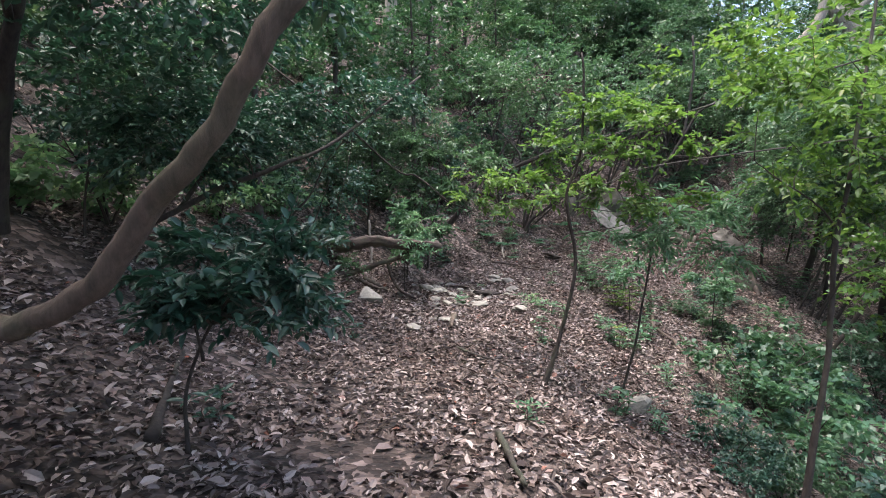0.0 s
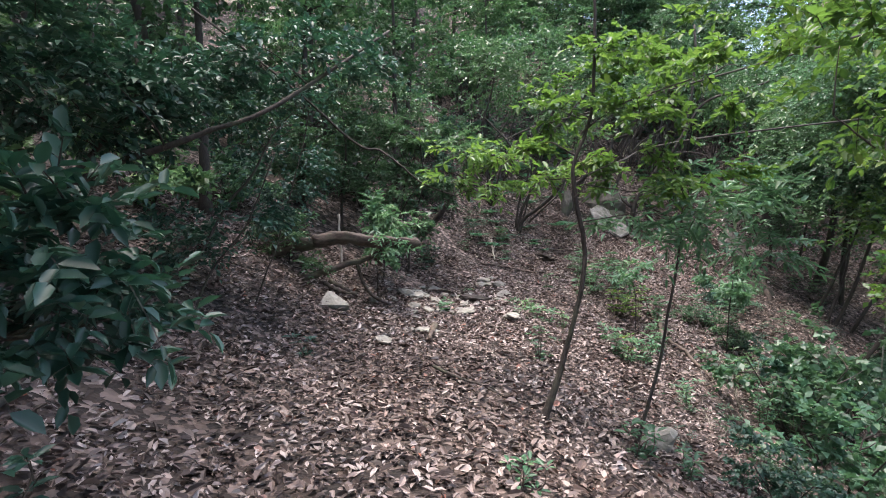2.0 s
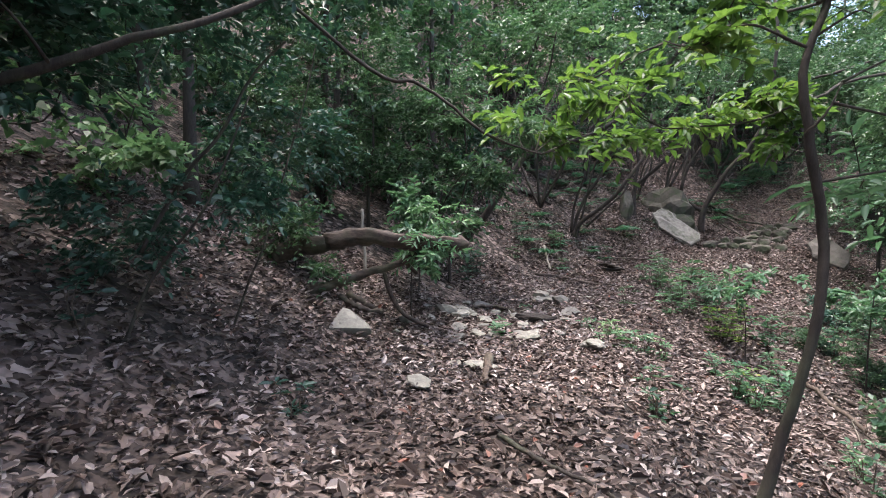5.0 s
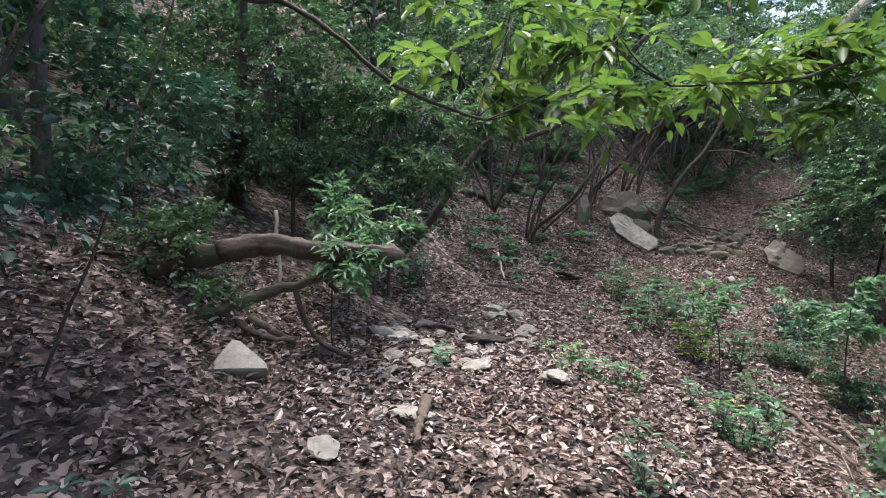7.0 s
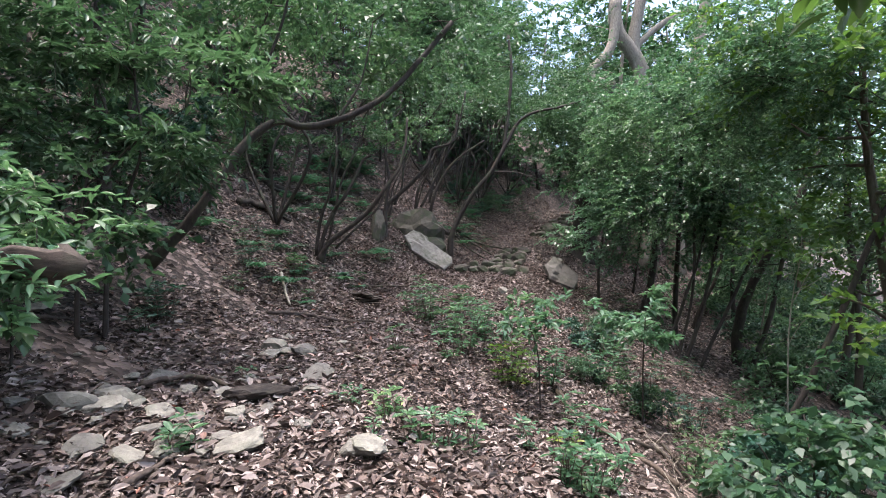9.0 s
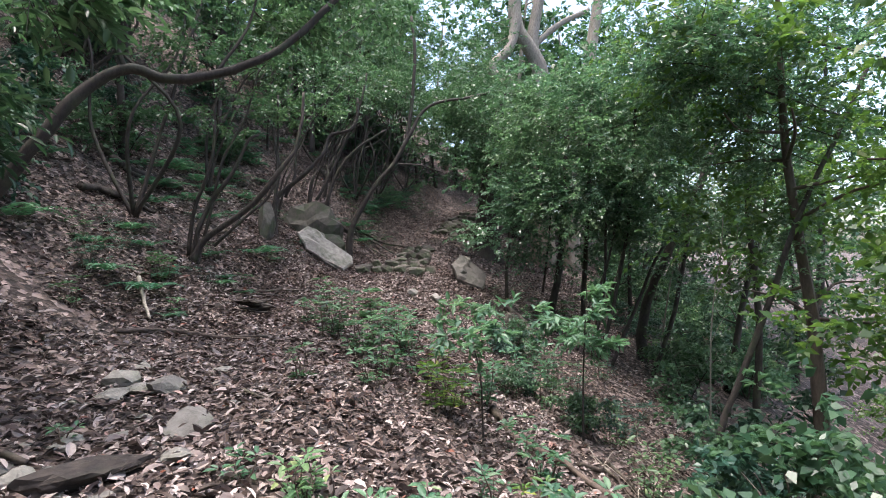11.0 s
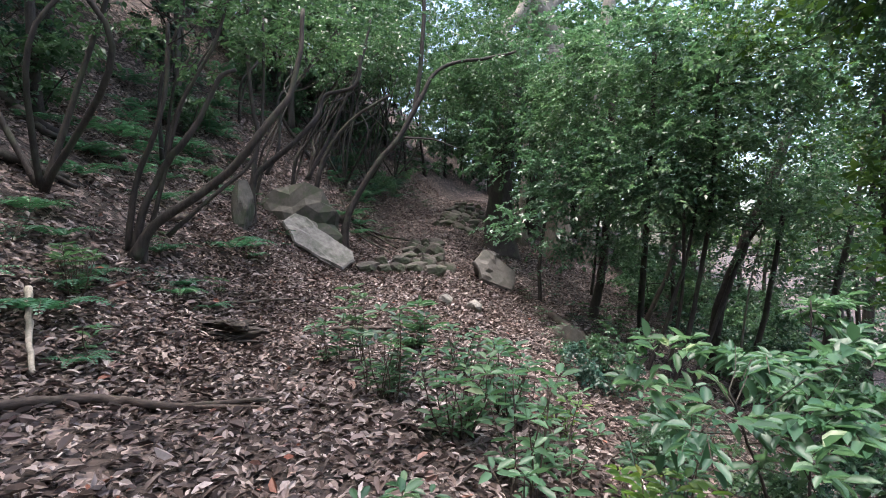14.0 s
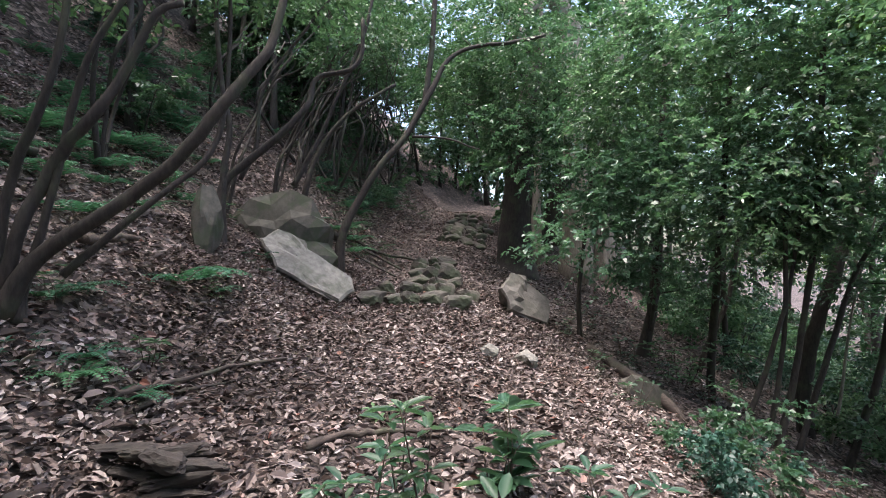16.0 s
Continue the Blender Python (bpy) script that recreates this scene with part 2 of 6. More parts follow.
def smooth_line(pts, n):
    """A Catmull-Rom curve through pts."""
    p = np.array(pts, float)
    p = np.vstack([2 * p[0] - p[1], p, 2 * p[-1] - p[-2]])
    out = []
    for u in np.linspace(0, len(p) - 3 - 1e-6, n):
        i = int(u)
        f = u - i
        a, b, c, d = p[i:i + 4]
        out.append(0.5 * (2 * b + (c - a) * f + (2 * a - 5 * b + 4 * c - d) * f * f + (3 * b - a - 3 * c + d) * f ** 3))
    return np.array(out)


def tube(line, r0, r1, sides=8, rng=None, knob=0.12, flare=0.0):
    """Vertices and faces of a tapered, slightly knobbly stem."""
    line = np.asarray(line, float)
    n = len(line)
    way = unit(np.gradient(line, axis=0))
    ref = np.array([0.31, 0.93, 0.2])
    a = unit(np.cross(way, ref))
    b = np.cross(way, a)
    f = np.linspace(0, 1, n)
    r = r0 + (r1 - r0) * f ** 0.85
    r = r * (1 + flare * np.exp(-f * 14))
    if rng is not None and knob:
        bumps = np.convolve(rng.normal(0, 1.0, n + 6), np.ones(7) / 7, "valid")
        r = r * (1 + knob * 1.6 * bumps)
    ang = np.linspace(0, 2 * np.pi, sides, endpoint=False)
    ring = np.cos(ang)[None, :, None] * a[:, None, :] + np.sin(ang)[None, :, None] * b[:, None, :]
    rr = np.repeat(r[:, None], sides, 1)
    if rng is not None and sides > 5 and knob:
        rr = rr * (1 + 0.08 * rng.normal(0, 1, (1, sides)))
    v = line[:, None, :] + ring * rr[:, :, None]
    idx = np.arange(n * sides).reshape(n, sides)
    q = np.stack([idx[:-1], np.roll(idx[:-1], -1, 1), np.roll(idx[1:], -1, 1), idx[1:]], -1).reshape(-1, 4)
    tip = idx[-1]
    caps = []
    for ends in (idx[0][::-1], tip):
        for k in range(1, sides - 2, 2):
            caps.append([ends[0], ends[k], ends[k + 1], ends[min(k + 2, sides - 1)]])
    return v.reshape(-1, 3), np.vstack([q, np.array(caps)])


def join(chunks):
    vs, qs, at = [], [], 0
    for v, q in chunks:
        vs.append(v)
        qs.append(np.asarray(q) + at)
        at += len(v)
    return np.vstack(vs), np.vstack(qs)


def blades(base, way, normal, length, width, fold=0.25, fine=True, bend=0.15):
    """Leaves: base points, directions, upward normals, lengths and widths, all as arrays."""
    way = unit(way)
    side = unit(np.cross(way, normal))
    up = np.cross(side, way)
    L, W = length[:, None], width[:, None]
    tip = base + way * L - up * L * bend
    if fine:
        lift = up * W * fold
        l1, l2 = base + way * L * 0.3 + side * W * 0.42 + lift, base + way * L * 0.68 + side * W * 0.38 + lift - up * L * bend * 0.3
        r1, r2 = base + way * L * 0.3 - side * W * 0.42 + lift, base + way * L * 0.68 - side * W * 0.38 + lift - up * L * bend * 0.3
        v = np.stack([base, l1, l2, tip, r2, r1], 1)
        k = np.arange(len(base))[:, None] * 6
        q = np.stack([k + [0, 3, 2, 1], k + [0, 5, 4, 3]], 1).reshape(-1, 4)
    else:
        l, r = base + way * L * 0.45 + side * W * 0.5 + up * W * fold, base + way * L * 0.45 - side * W * 0.5 + up * W * fold
        v = np.stack([base, l, tip, r], 1)
        k = np.arange(len(base))[:, None] * 4
        q = k + [0, 3, 2, 1]
    return v.reshape(-1, 3), q


def sprays(rng, origins, outward, length, per, leaf, flat=0.6, fine=True, slim=0.46):
    """Twigs with leaves on both sides. Returns leaf arrays and twig arrays."""
    n = len(origins)
    d = unit(outward)
    ln = length * rng.uniform(0.6, 1.3, n)
    k = np.clip(np.linspace(0.12, 1, per) + rng.normal(0, 0.05, per), 0.05, 1)
    k[-1] = 1.0
    droop = np.array([0, 0, -1.0])
    at = origins[:, None, :] + d[:, None, :] * (ln[:, None] * k[None])[:, :, None] + droop * (0.25 * ln[:, None] * k[None] ** 2)[:, :, None]
    side = unit(np.cross(d, np.array([0, 0, 1.0]) + rng.normal(0, 0.25, (n, 3))))
    sign = np.where(np.arange(per) % 2 == 0, 1.0, -1.0)
    sign[-1] = 0.0
    way = d[:, None, :] * 0.75 + side[:, None, :] * sign[None, :, None] + rng.normal(0, 0.42, (n, per, 3))
    way[:, :, 2] -= 0.18
    nor = np.array([0, 0, 1.0]) * flat + rng.normal(0, 0.5, (n, per, 3)) * (1.2 - flat)
    size = leaf * rng.uniform(0.6, 1.25, n * per)
    v = blades(at.reshape(-1, 3), way.reshape(-1, 3), nor.reshape(-1, 3), size, size * slim * rng.uniform(0.8, 1.2, n * per), 0.22, fine)
    mid, end = at[:, per // 2], at[:, -1]
    tw = []
    w = 0.0035 if leaf > 0.05 else 0.003
    o = side * w
    u = np.array([0, 0, w])
    tv = np.stack([origins - o, origins + o, mid + o * 0.8 - u, mid - o * 0.8 - u, end + o * 0.3, end - o * 0.3], 1).reshape(-1, 3)
    kk = np.arange(n)[:, None] * 6
    tq = np.stack([kk + [0, 1, 2, 3], kk + [3, 2, 4, 5]], 1).reshape(-1, 4)
    return v, (tv, tq)


def crown_arrays(rng, blobs, leaf, per=11, spray=0.35, fine=True, flat=0.6, slim=0.42):
    """Sprays spread through soft ellipsoids: (centre, radii, number of sprays)."""
    leaves, twigs = [], []
    for centre, radii, count in blobs:
        c, r = np.array(centre, float), np.array(radii, float)
        tufts = unit(rng.normal(0, 1, (max(3, count // 9), 3))) * rng.uniform(0.25, 1.0, (max(3, count // 9), 1)) ** 0.6
        pick = rng.integers(0, len(tufts), count)
        p = tufts[pick] + rng.normal(0, 0.17, (count, 3))
        out = unit(p + rng.normal(0, 0.45, (count, 3)))
        out[:, 2] = out[:, 2] * 0.45 + 0.05
        a, b = sprays(rng, c + p * r, out, spray, per, leaf, flat, fine, slim)
        leaves.append(a)
        twigs.append(b)
    return join(leaves), join(twigs)


def branch_lines(rng, stem, blobs, per_blob=2):
    """Boughs that leave the stem and reach into each leafy mass."""
    out = []
    for centre, radii, _ in blobs:
        c, r = np.array(centre), np.array(radii)
        for _ in range(per_blob):
            goal = c + unit(rng.normal(0, 1, 3)) * r * 0.7
            d = np.linalg.norm(stem - goal, axis=1) + 0.8 * np.maximum(stem[:, 2] - goal[2] + 0.15, 0)
            s = stem[d.argmin()]
            mid = s * 0.5 + goal * 0.5 + rng.normal(0, 0.08, 3) * np.linalg.norm(goal - s)
            out.append(smooth_line([s, mid, goal], 7))
    return out


def tree(name, label, stems, blobs=(), leaf=0.08, mat=None, bark=None, seed=0, per=11, spray=0.35, fine=True, flat=0.6,
         category="tree", boughs=2, slim=0.6, thick=0.012, group="", split=True):
    """A tree or shrub: stems (points, thickness at foot and top), boughs and leafy masses."""
    rng = np.random.default_rng(seed)
    bark = bark or BARK
    foot = Vector(stems[0][0][0])
    root = thing(name, foot, label, category, group)
    off = np.array(foot)
    lines = []
    for i, (pts, r0, r1) in enumerate(stems):
        line = smooth_line(np.array(pts, float) - off, 4 * len(pts) + 4)
        wob = np.stack([np.convolve(rng.normal(0, 1, len(line) + 2), np.ones(5) / 5, "valid") for _ in range(3)], 1)
        line[1:-1] += wob[:, :][:len(line) - 2] * min(0.5 * r1 + 0.006, 0.05)
        lines.append(line)
        v, q = tube(line, r0, r1, (16 if r0 > 0.2 else 10) if r0 > 0.04 else 7, rng, 0.08, 0.5 if i == 0 else 0.0)
        part("trunk" if i == 0 else "limb", mesh_of("trunk", v, q, bark), root)
    if blobs:
        bl = [(np.array(c, float) - off, r, n) for c, r, n in blobs]
        every = np.vstack([l[len(l) // 4:] for l in lines])
        if split:
            for one in bl:
                arms = [tube(l, thick, thick * 0.35, 5, rng, 0.05) for l in branch_lines(rng, every, [one], boughs)]
                lv, tw = crown_arrays(rng, [one], leaf, per, spray, fine, flat, slim)
                bough = part("bough", mesh_of("bough", *arms[0], bark), root)
                part("twigwork", mesh_of("twigwork", *join(arms[1:] + [tw]), bark), bough, kind="stuff")
                part("foliage", mesh_of("foliage", *lv, mat or LEAF_MID), bough, kind="stuff")
        else:
            arms = [tube(l, thick, thick * 0.35, 5, rng, 0.05) for l in branch_lines(rng, every, bl, boughs)]
            lv, tw = crown_arrays(rng, bl, leaf, per, spray, fine, flat, slim)
            part("branchwork", mesh_of("branchwork", *join(arms), bark), root, kind="stuff")
            part("crown", mesh_of("crown", *lv, mat or LEAF_MID), root, kind="stuff")
    return root


def rock_mesh(name, size, seed, mat, cuts=13, rough=0.02, sub=3):
    """A broken, faceted stone that fills its size."""
    rng = np.random.default_rng(seed)
    bm = bmesh.new()
    bmesh.ops.create_icosphere(bm, subdivisions=sub, radius=1)
    nor = unit(rng.normal(0, 1, (cuts, 3)))
    far = rng.uniform(0.5, 0.78, cuts)
    co = []
    for v in bm.verts:
        d = np.array(v.co)
        r = min(1.05, float(np.min(far / np.maximum(nor @ d, 0.03))))
        r *= 1 + rough * noise.noise(Vector(d * 2.7) + Vector((seed, 0, 0))) * 2.5 + rough * noise.noise(Vector(d * 8))
        co.append(d * r)
    co = np.array(co)
    lo, hi = co.min(0), co.max(0)
    co = ((co - lo) / (hi - lo) - 0.5) * np.array(size)
    for v, c in zip(bm.verts, co):
        v.co = Vector(c)
    me = bpy.data.meshes.new(name)
    bm.to_mesh(me)
    bm.free()
    me.materials.append(mat)
    return me


def rock(name, x, y, size, label, seed, mat, turn=(0, 0, 0), sink=0.25, category="stone", group="", z=None, **kw):
    ob = new(name, rock_mesh(name, size, seed, mat, **kw))
    base = gz(x, y) if z is None else z
    ob.matrix_world = pose(x, y, base + size[2] * (0.5 - sink), *turn)
    return tagged(ob, label, category, group)


def stick(name, pts, r0, r1, label, mat, seed, category="branch", group="", forks=(), rugged=0.0):
    """A fallen branch that lies along pts."""
    rng = np.random.default_rng(seed)
    foot = np.array(pts[0], float)
    line = smooth_line(np.array(pts, float) - foot, 5 * len(pts))
    line[1:-1] += rng.normal(0, min(r0 * 0.18, 0.012), (len(line) - 2, 3))
    if rugged:
        line = smooth_line(line, 56)
        v, q = tube(line, r0, r1, 18, rng, 0.2)
        core = np.repeat(line, 18, axis=0)
        furrow = np.tile(rng.normal(0, 0.5, 18), len(line)) + np.array([noise.noise(Vector(p * (5, 14, 14))) for p in v]) * 1.3
        v = core + (v - core) * (1 + rugged * furrow)[:, None]
        v[-18:] += rng.normal(0, r1 * 0.4, (18, 3)) * (1, 0.2, 0.2)
    else:
        v, q = tube(line, r0, r1, 9, rng, 0.12)
    ob = new(name, mesh_of(name, v, q, mat))
    ob.location = foot
    for f in forks:
        fl = smooth_line(np.array(f[0], float) - foot, 10)
        part("side_branch", mesh_of("side_branch", *tube(fl, f[1], f[2], 7, rng, 0.12), mat), ob)
    return tagged(ob, label, category, group)


def on_ground(pts, lift=0.0):
    return [(x, y, gz(x, y) + lift) for x, y in pts]


def seedling(name, x, y, height, label, seed, mat, stems=4, leaf=0.09, spread=0.3, slim=0.42, category="plant", group="", per=7, z=None):
    """A low leafy plant: thin stems with whorls of leaves."""
    rng = np.random.default_rng(seed)
    base = np.array([x, y, gz(x, y) - 0.02 if z is None else z])
    root = thing(name, base, label, category, group)
    tubes, lv = [], []
    for i in range(stems):
        a = rng.uniform(0, 6.28)
        h = height * rng.uniform(0.6, 1.05)
        top = np.array([math.cos(a) * spread * rng.uniform(0.2, 1), math.sin(a) * spread * rng.uniform(0.2, 1), h])
        foot = np.array([math.cos(a), math.sin(a), 0]) * spread * 0.2
        line = smooth_line([foot, (foot + top) * 0.5 + rng.normal(0, 0.03, 3), top], 8)
        tubes.append(tube(line, 0.006, 0.003, 5))
        whorls = max(2, int(h / 0.13))
        for w in range(whorls):
            p = line[int((0.35 + 0.65 * w / max(1, whorls - 1)) * 7)]
            n = per
            ang = rng.uniform(0, 6.28) + np.arange(n) * 2.4
            way = np.stack([np.cos(ang), np.sin(ang), rng.uniform(-0.1, 0.55, n)], 1)
            size = leaf * rng.uniform(0.55, 1.2, n) * (1 if w == whorls - 1 else 0.9)
            b = p + way * 0.015
            lv.append(blades(b, way, np.tile([0, 0, 1.0], (n, 1)) + rng.normal(0, 0.25, (n, 3)), size, size * slim, 0.2, True, 0.12))
    part("stem", mesh_of("stem", *join(tubes), BARK_BROWN), root)
    part("foliage", mesh_of("foliage", *join(lv), mat), root, kind="stuff")
    return root


def fern(name, x, y, size, label, seed, group="", fronds=9):
    """Fern: arching fronds with paired leaflets."""
    rng = np.random.default_rng(seed)
    root = thing(name, (x, y, gz(x, y)), label, "fern", group)
    lv, stalk = [], []
    for i in range(fronds):
        a = 6.28 * i / fronds + rng.uniform(-0.3, 0.3)
        L = size * rng.uniform(0.7, 1.15)
        f = np.linspace(0, 1, 15)
        line = np.stack([np.cos(a) * L * f * 0.9, np.sin(a) * L * f * 0.9, L * (0.75 * f - 0.62 * f * f)], 1)
        stalk.append(tube(line, 0.004, 0.0015, 4, None, 0))
        way = unit(np.gradient(line, axis=0))
        side = unit(np.cross(way, [0, 0, 1.0]))
        for s in (1, -1):
            b = line[2:]
            w = side[2:] * s + way[2:] * 0.35
            ln = L * 0.24 * (1 - 0.9 * f[2:] ** 1.5) + 0.01
            lv.append(blades(b, w, np.cross(side[2:], way[2:]) + rng.normal(0, 0.1, (13, 3)), ln, np.full(13, L * 0.055), 0.1, False, 0.12))
    part("stalk", mesh_of("stalk", *join(stalk), BARK_BROWN), root, kind="stuff")
    part("frond", mesh_of("frond", *join(lv), FERN), root, kind="stuff")
    return root


def dry_tangle(x, y, size, seed):
    """A tangle of dry arching stems."""
    rng = np.random.default_rng(seed)
    root = thing("dry_stems", (x, y, gz(x, y)), "tangle of thin dry arching stems on the slope", "dead plant", "dry tangles on the slope")
    for i in range(9):
        a, b = rng.uniform(0, 6.28), rng.normal(0, 0.8)
        L = size * rng.uniform(0.6, 1.3)
        f = np.linspace(0, 1, 9)
        turn = a + b * f
        line = np.stack([np.cos(turn) * L * f * 0.8, np.sin(turn) * L * f * 0.8, L * (0.9 * f - 0.85 * f * f) - 0.02], 1)
        line[1:] += rng.normal(0, 0.012, (8, 3))
        part("stem", mesh_of("stem", *tube(line, 0.006, 0.0025, 5, None, 0), DEADWOOD if i % 3 else WHITE_WOOD), root)
    return root

# ---- ground: one sheet, fine round the trail and coarse towards the horizon ----
def ground_sheet():
    n = 301
    u = np.linspace(-1, 1, n)
    gx = 5 + 14 * u + 480 * u ** 7
    gy = 14 + 20 * u + 480 * u ** 7
    X, Y = np.meshgrid(gx, gy)
    x, y = X.ravel(), Y.ravel()
    z = np.concatenate([ground_z(x[i:i + 8000], y[i:i + 8000]) for i in range(0, len(x), 8000)])
    far = np.maximum(np.hypot(x - 5, y - 14) - 45, 0)
    z = np.where(far > 0, np.clip(z, -9, 24) * 1.0, z)
    z = np.where(far > 0, z * np.exp(-far / 120), z)
    idx = np.arange(n * n).reshape(n, n)
    q = np.stack([idx[:-1, :-1], idx[:-1, 1:], idx[1:, 1:], idx[1:, :-1]], -1).reshape(-1, 4)
    return tagged(new("ground", mesh_of("ground", np.stack([x, y, z], 1), q, SOIL)), "brown forest soil strewn with decayed leaves", "ground", kind="structure")


ground_sheet()


def leaf_litter():
    """Fallen leaves, thick along the trail and thinning up and down the slopes."""
    rng = np.random.default_rng(5)
    pts = []
    for count, lo, hi, a, b in ((66000, -2, 11, -5.4, 3.4), (62000, 9, 22, -2.9, 3.2), (46000, 0, 32, -10, 6), (40000, 14, 30, -7.5, -1.0), (18000, 13, 27, 1.5, 8), (30000, 18, 33, -7, 2.2)):
        k = TRAIL_PTS[(TRAIL_PTS[:, 1] > lo) & (TRAIL_PTS[:, 1] < hi)]
        p = k[rng.integers(0, len(k), count)]
        d = rng.uniform(a, b, count)
        j = rng.uniform(-0.25, 0.25, (count, 2))
        pts.append(np.stack([p[:, 0] + p[:, 3] * d + j[:, 0], p[:, 1] + p[:, 4] * d + j[:, 1]], 1))
    p = np.vstack(pts)
    spread_out = np.arange(len(p)) > 128000
    bare = ((p[:, 0] + 0.62) / 0.62) ** 2 + ((p[:, 1] - 3.45) / 0.36) ** 2 + 0.35 * np.sin(9 * p[:, 0]) * np.sin(11 * p[:, 1])
    keep = (bare > 1) | (rng.random(len(p)) < 0.16)
    p, spread_out = p[keep], spread_out[keep]
    n = len(p)
    z = np.concatenate([ground_z(p[i:i + 8000, 0], p[i:i + 8000, 1]) for i in range(0, n, 8000)])
    base = np.stack([p[:, 0], p[:, 1], z + rng.uniform(0.01, 0.045, n)], 1)
    ang = rng.uniform(0, 6.283, n)
    way = np.stack([np.cos(ang), np.sin(ang), rng.normal(0.02, 0.34, n)], 1)
    nor = np.array([0, 0, 1.0]) + rng.normal(0, 0.55, (n, 3))
    size = rng.gamma(7, 0.0088, n).clip(0.028, 0.13) * np.where(spread_out, 1.15, 1.0)
    v, q = blades(base, way, nor, size, size * rng.uniform(0.38, 0.62, n), 0.22, True, 0.1)
    tagged(new("leaf_litter", mesh_of("leaf_litter", v, q, LITTER, False)), "curled dry brown leaves covering the forest trail", "fallen leaves", kind="stuff")


leaf_litter()

# ---- trees and shrubs along the first stretch ----
tree("bent_tree", "leaning smooth brown trunk curving up from the bank",
     [([(-3.36, 2.50, 0.44), (-3.15, 2.43, 0.96), (-1.77, 1.99, 1.01), (-1.43, 1.90, 1.08), (-1.19, 1.87, 1.21), (-0.98, 1.83, 1.43), (-0.78, 1.79, 1.66), (-0.61, 1.75, 1.87), (-0.46, 1.73, 2.11), (-0.39, 1.75, 2.24), (-0.29, 1.80, 2.61)], 0.05, 0.037)],
     [((-0.47, 2.23, 2.97), (0.61, 0.61, 0.24), 138)], leaf=0.08, mat=LEAF_MID, bark=BARK_BROWN, seed=11)
tree("glossy_shrub", "dark glossy evergreen shrub with drooping leaves beside the trail",
     [([(-1.58, 3.20, -0.13), (-1.56, 3.19, 0.31), (-1.41, 3.12, 0.69), (-1.17, 3.06, 1.05), (-1.01, 3.08, 1.28)], 0.014, 0.007),
      ([(-1.41, 3.11, 0.55), (-1.52, 3.15, 0.96), (-1.62, 3.17, 1.26)], 0.01, 0.005)],
     [((-1.30, 3.00, 1.06), (0.28, 0.28, 0.22), 80),
      ((-0.94, 3.16, 1.10), (0.31, 0.31, 0.24), 80),
      ((-1.10, 3.08, 0.90), (0.38, 0.36, 0.14), 70),
      ((-1.00, 3.22, 0.92), (0.24, 0.24, 0.14), 50)], leaf=0.085, mat=LEAF_DARK, per=9, spray=0.22, flat=0.7, slim=0.5, category='shrub', seed=12)
tree("evergreen_shrub", "thin dark evergreen shrub on the leafy bank",
     [([(-4.07, 5.87, 1.02), (-4.06, 5.88, 1.48), (-4.01, 5.94, 2.08), (-4.10, 5.98, 2.55), (-4.20, 6.03, 3.09)], 0.017, 0.009),
      ([(-4.01, 5.90, 1.60), (-3.71, 5.93, 1.95), (-3.48, 5.97, 2.37)], 0.012, 0.005)],
     [((-4.00, 5.83, 2.80), (0.83, 0.80, 0.43), 80),
      ((-3.29, 5.95, 2.14), (0.64, 0.64, 0.32), 57),
      ((-4.53, 6.32, 3.53), (1.15, 0.65, 0.30), 57)], leaf=0.1, mat=LEAF_DARK, category='shrub', seed=13)
tree("evergreen_shrub", "upright evergreen shrub with dark stems on the slope",
     [([(-4.26, 7.89, 1.22), (-4.25, 7.90, 1.58), (-4.17, 7.97, 2.31), (-4.06, 8.06, 3.37), (-3.99, 8.15, 4.35)], 0.026, 0.013)],
     [((-4.15, 8.08, 3.54), (1.65, 1.33, 0.87), 67),
      ((-2.92, 7.11, 2.29), (0.82, 0.82, 0.52), 37)], leaf=0.09, mat=LEAF_MID, category='shrub', seed=14)
tree("branching_tree", "dark tree with a long bough reaching over the trail",
     [([(-4.41, 6.24, 0.83), (-4.32, 6.23, 0.93), (-3.72, 6.17, 1.15), (-3.11, 6.13, 1.42), (-2.56, 6.28, 1.72), (-2.08, 6.42, 1.93), (-1.57, 6.66, 2.16), (-1.00, 7.13, 2.69), (-0.35, 7.70, 3.35)], 0.05, 0.016),
      ([(-3.11, 6.13, 1.42), (-2.86, 6.37, 1.91), (-2.64, 6.50, 2.32), (-2.69, 6.63, 2.92)], 0.03, 0.015)],
     [((-2.86, 6.38, 2.21), (0.50, 0.50, 0.41), 138),
      ((-2.31, 7.24, 2.58), (0.73, 0.67, 0.29), 115),
      ((-1.31, 7.53, 3.05), (0.88, 0.60, 0.23), 115),
      ((-2.62, 6.85, 2.50), (0.82, 0.82, 0.44), 138),
      ((-2.84, 5.76, 2.37), (0.90, 0.90, 0.64), 184)], leaf=0.085, mat=LEAF_DARK, seed=15)
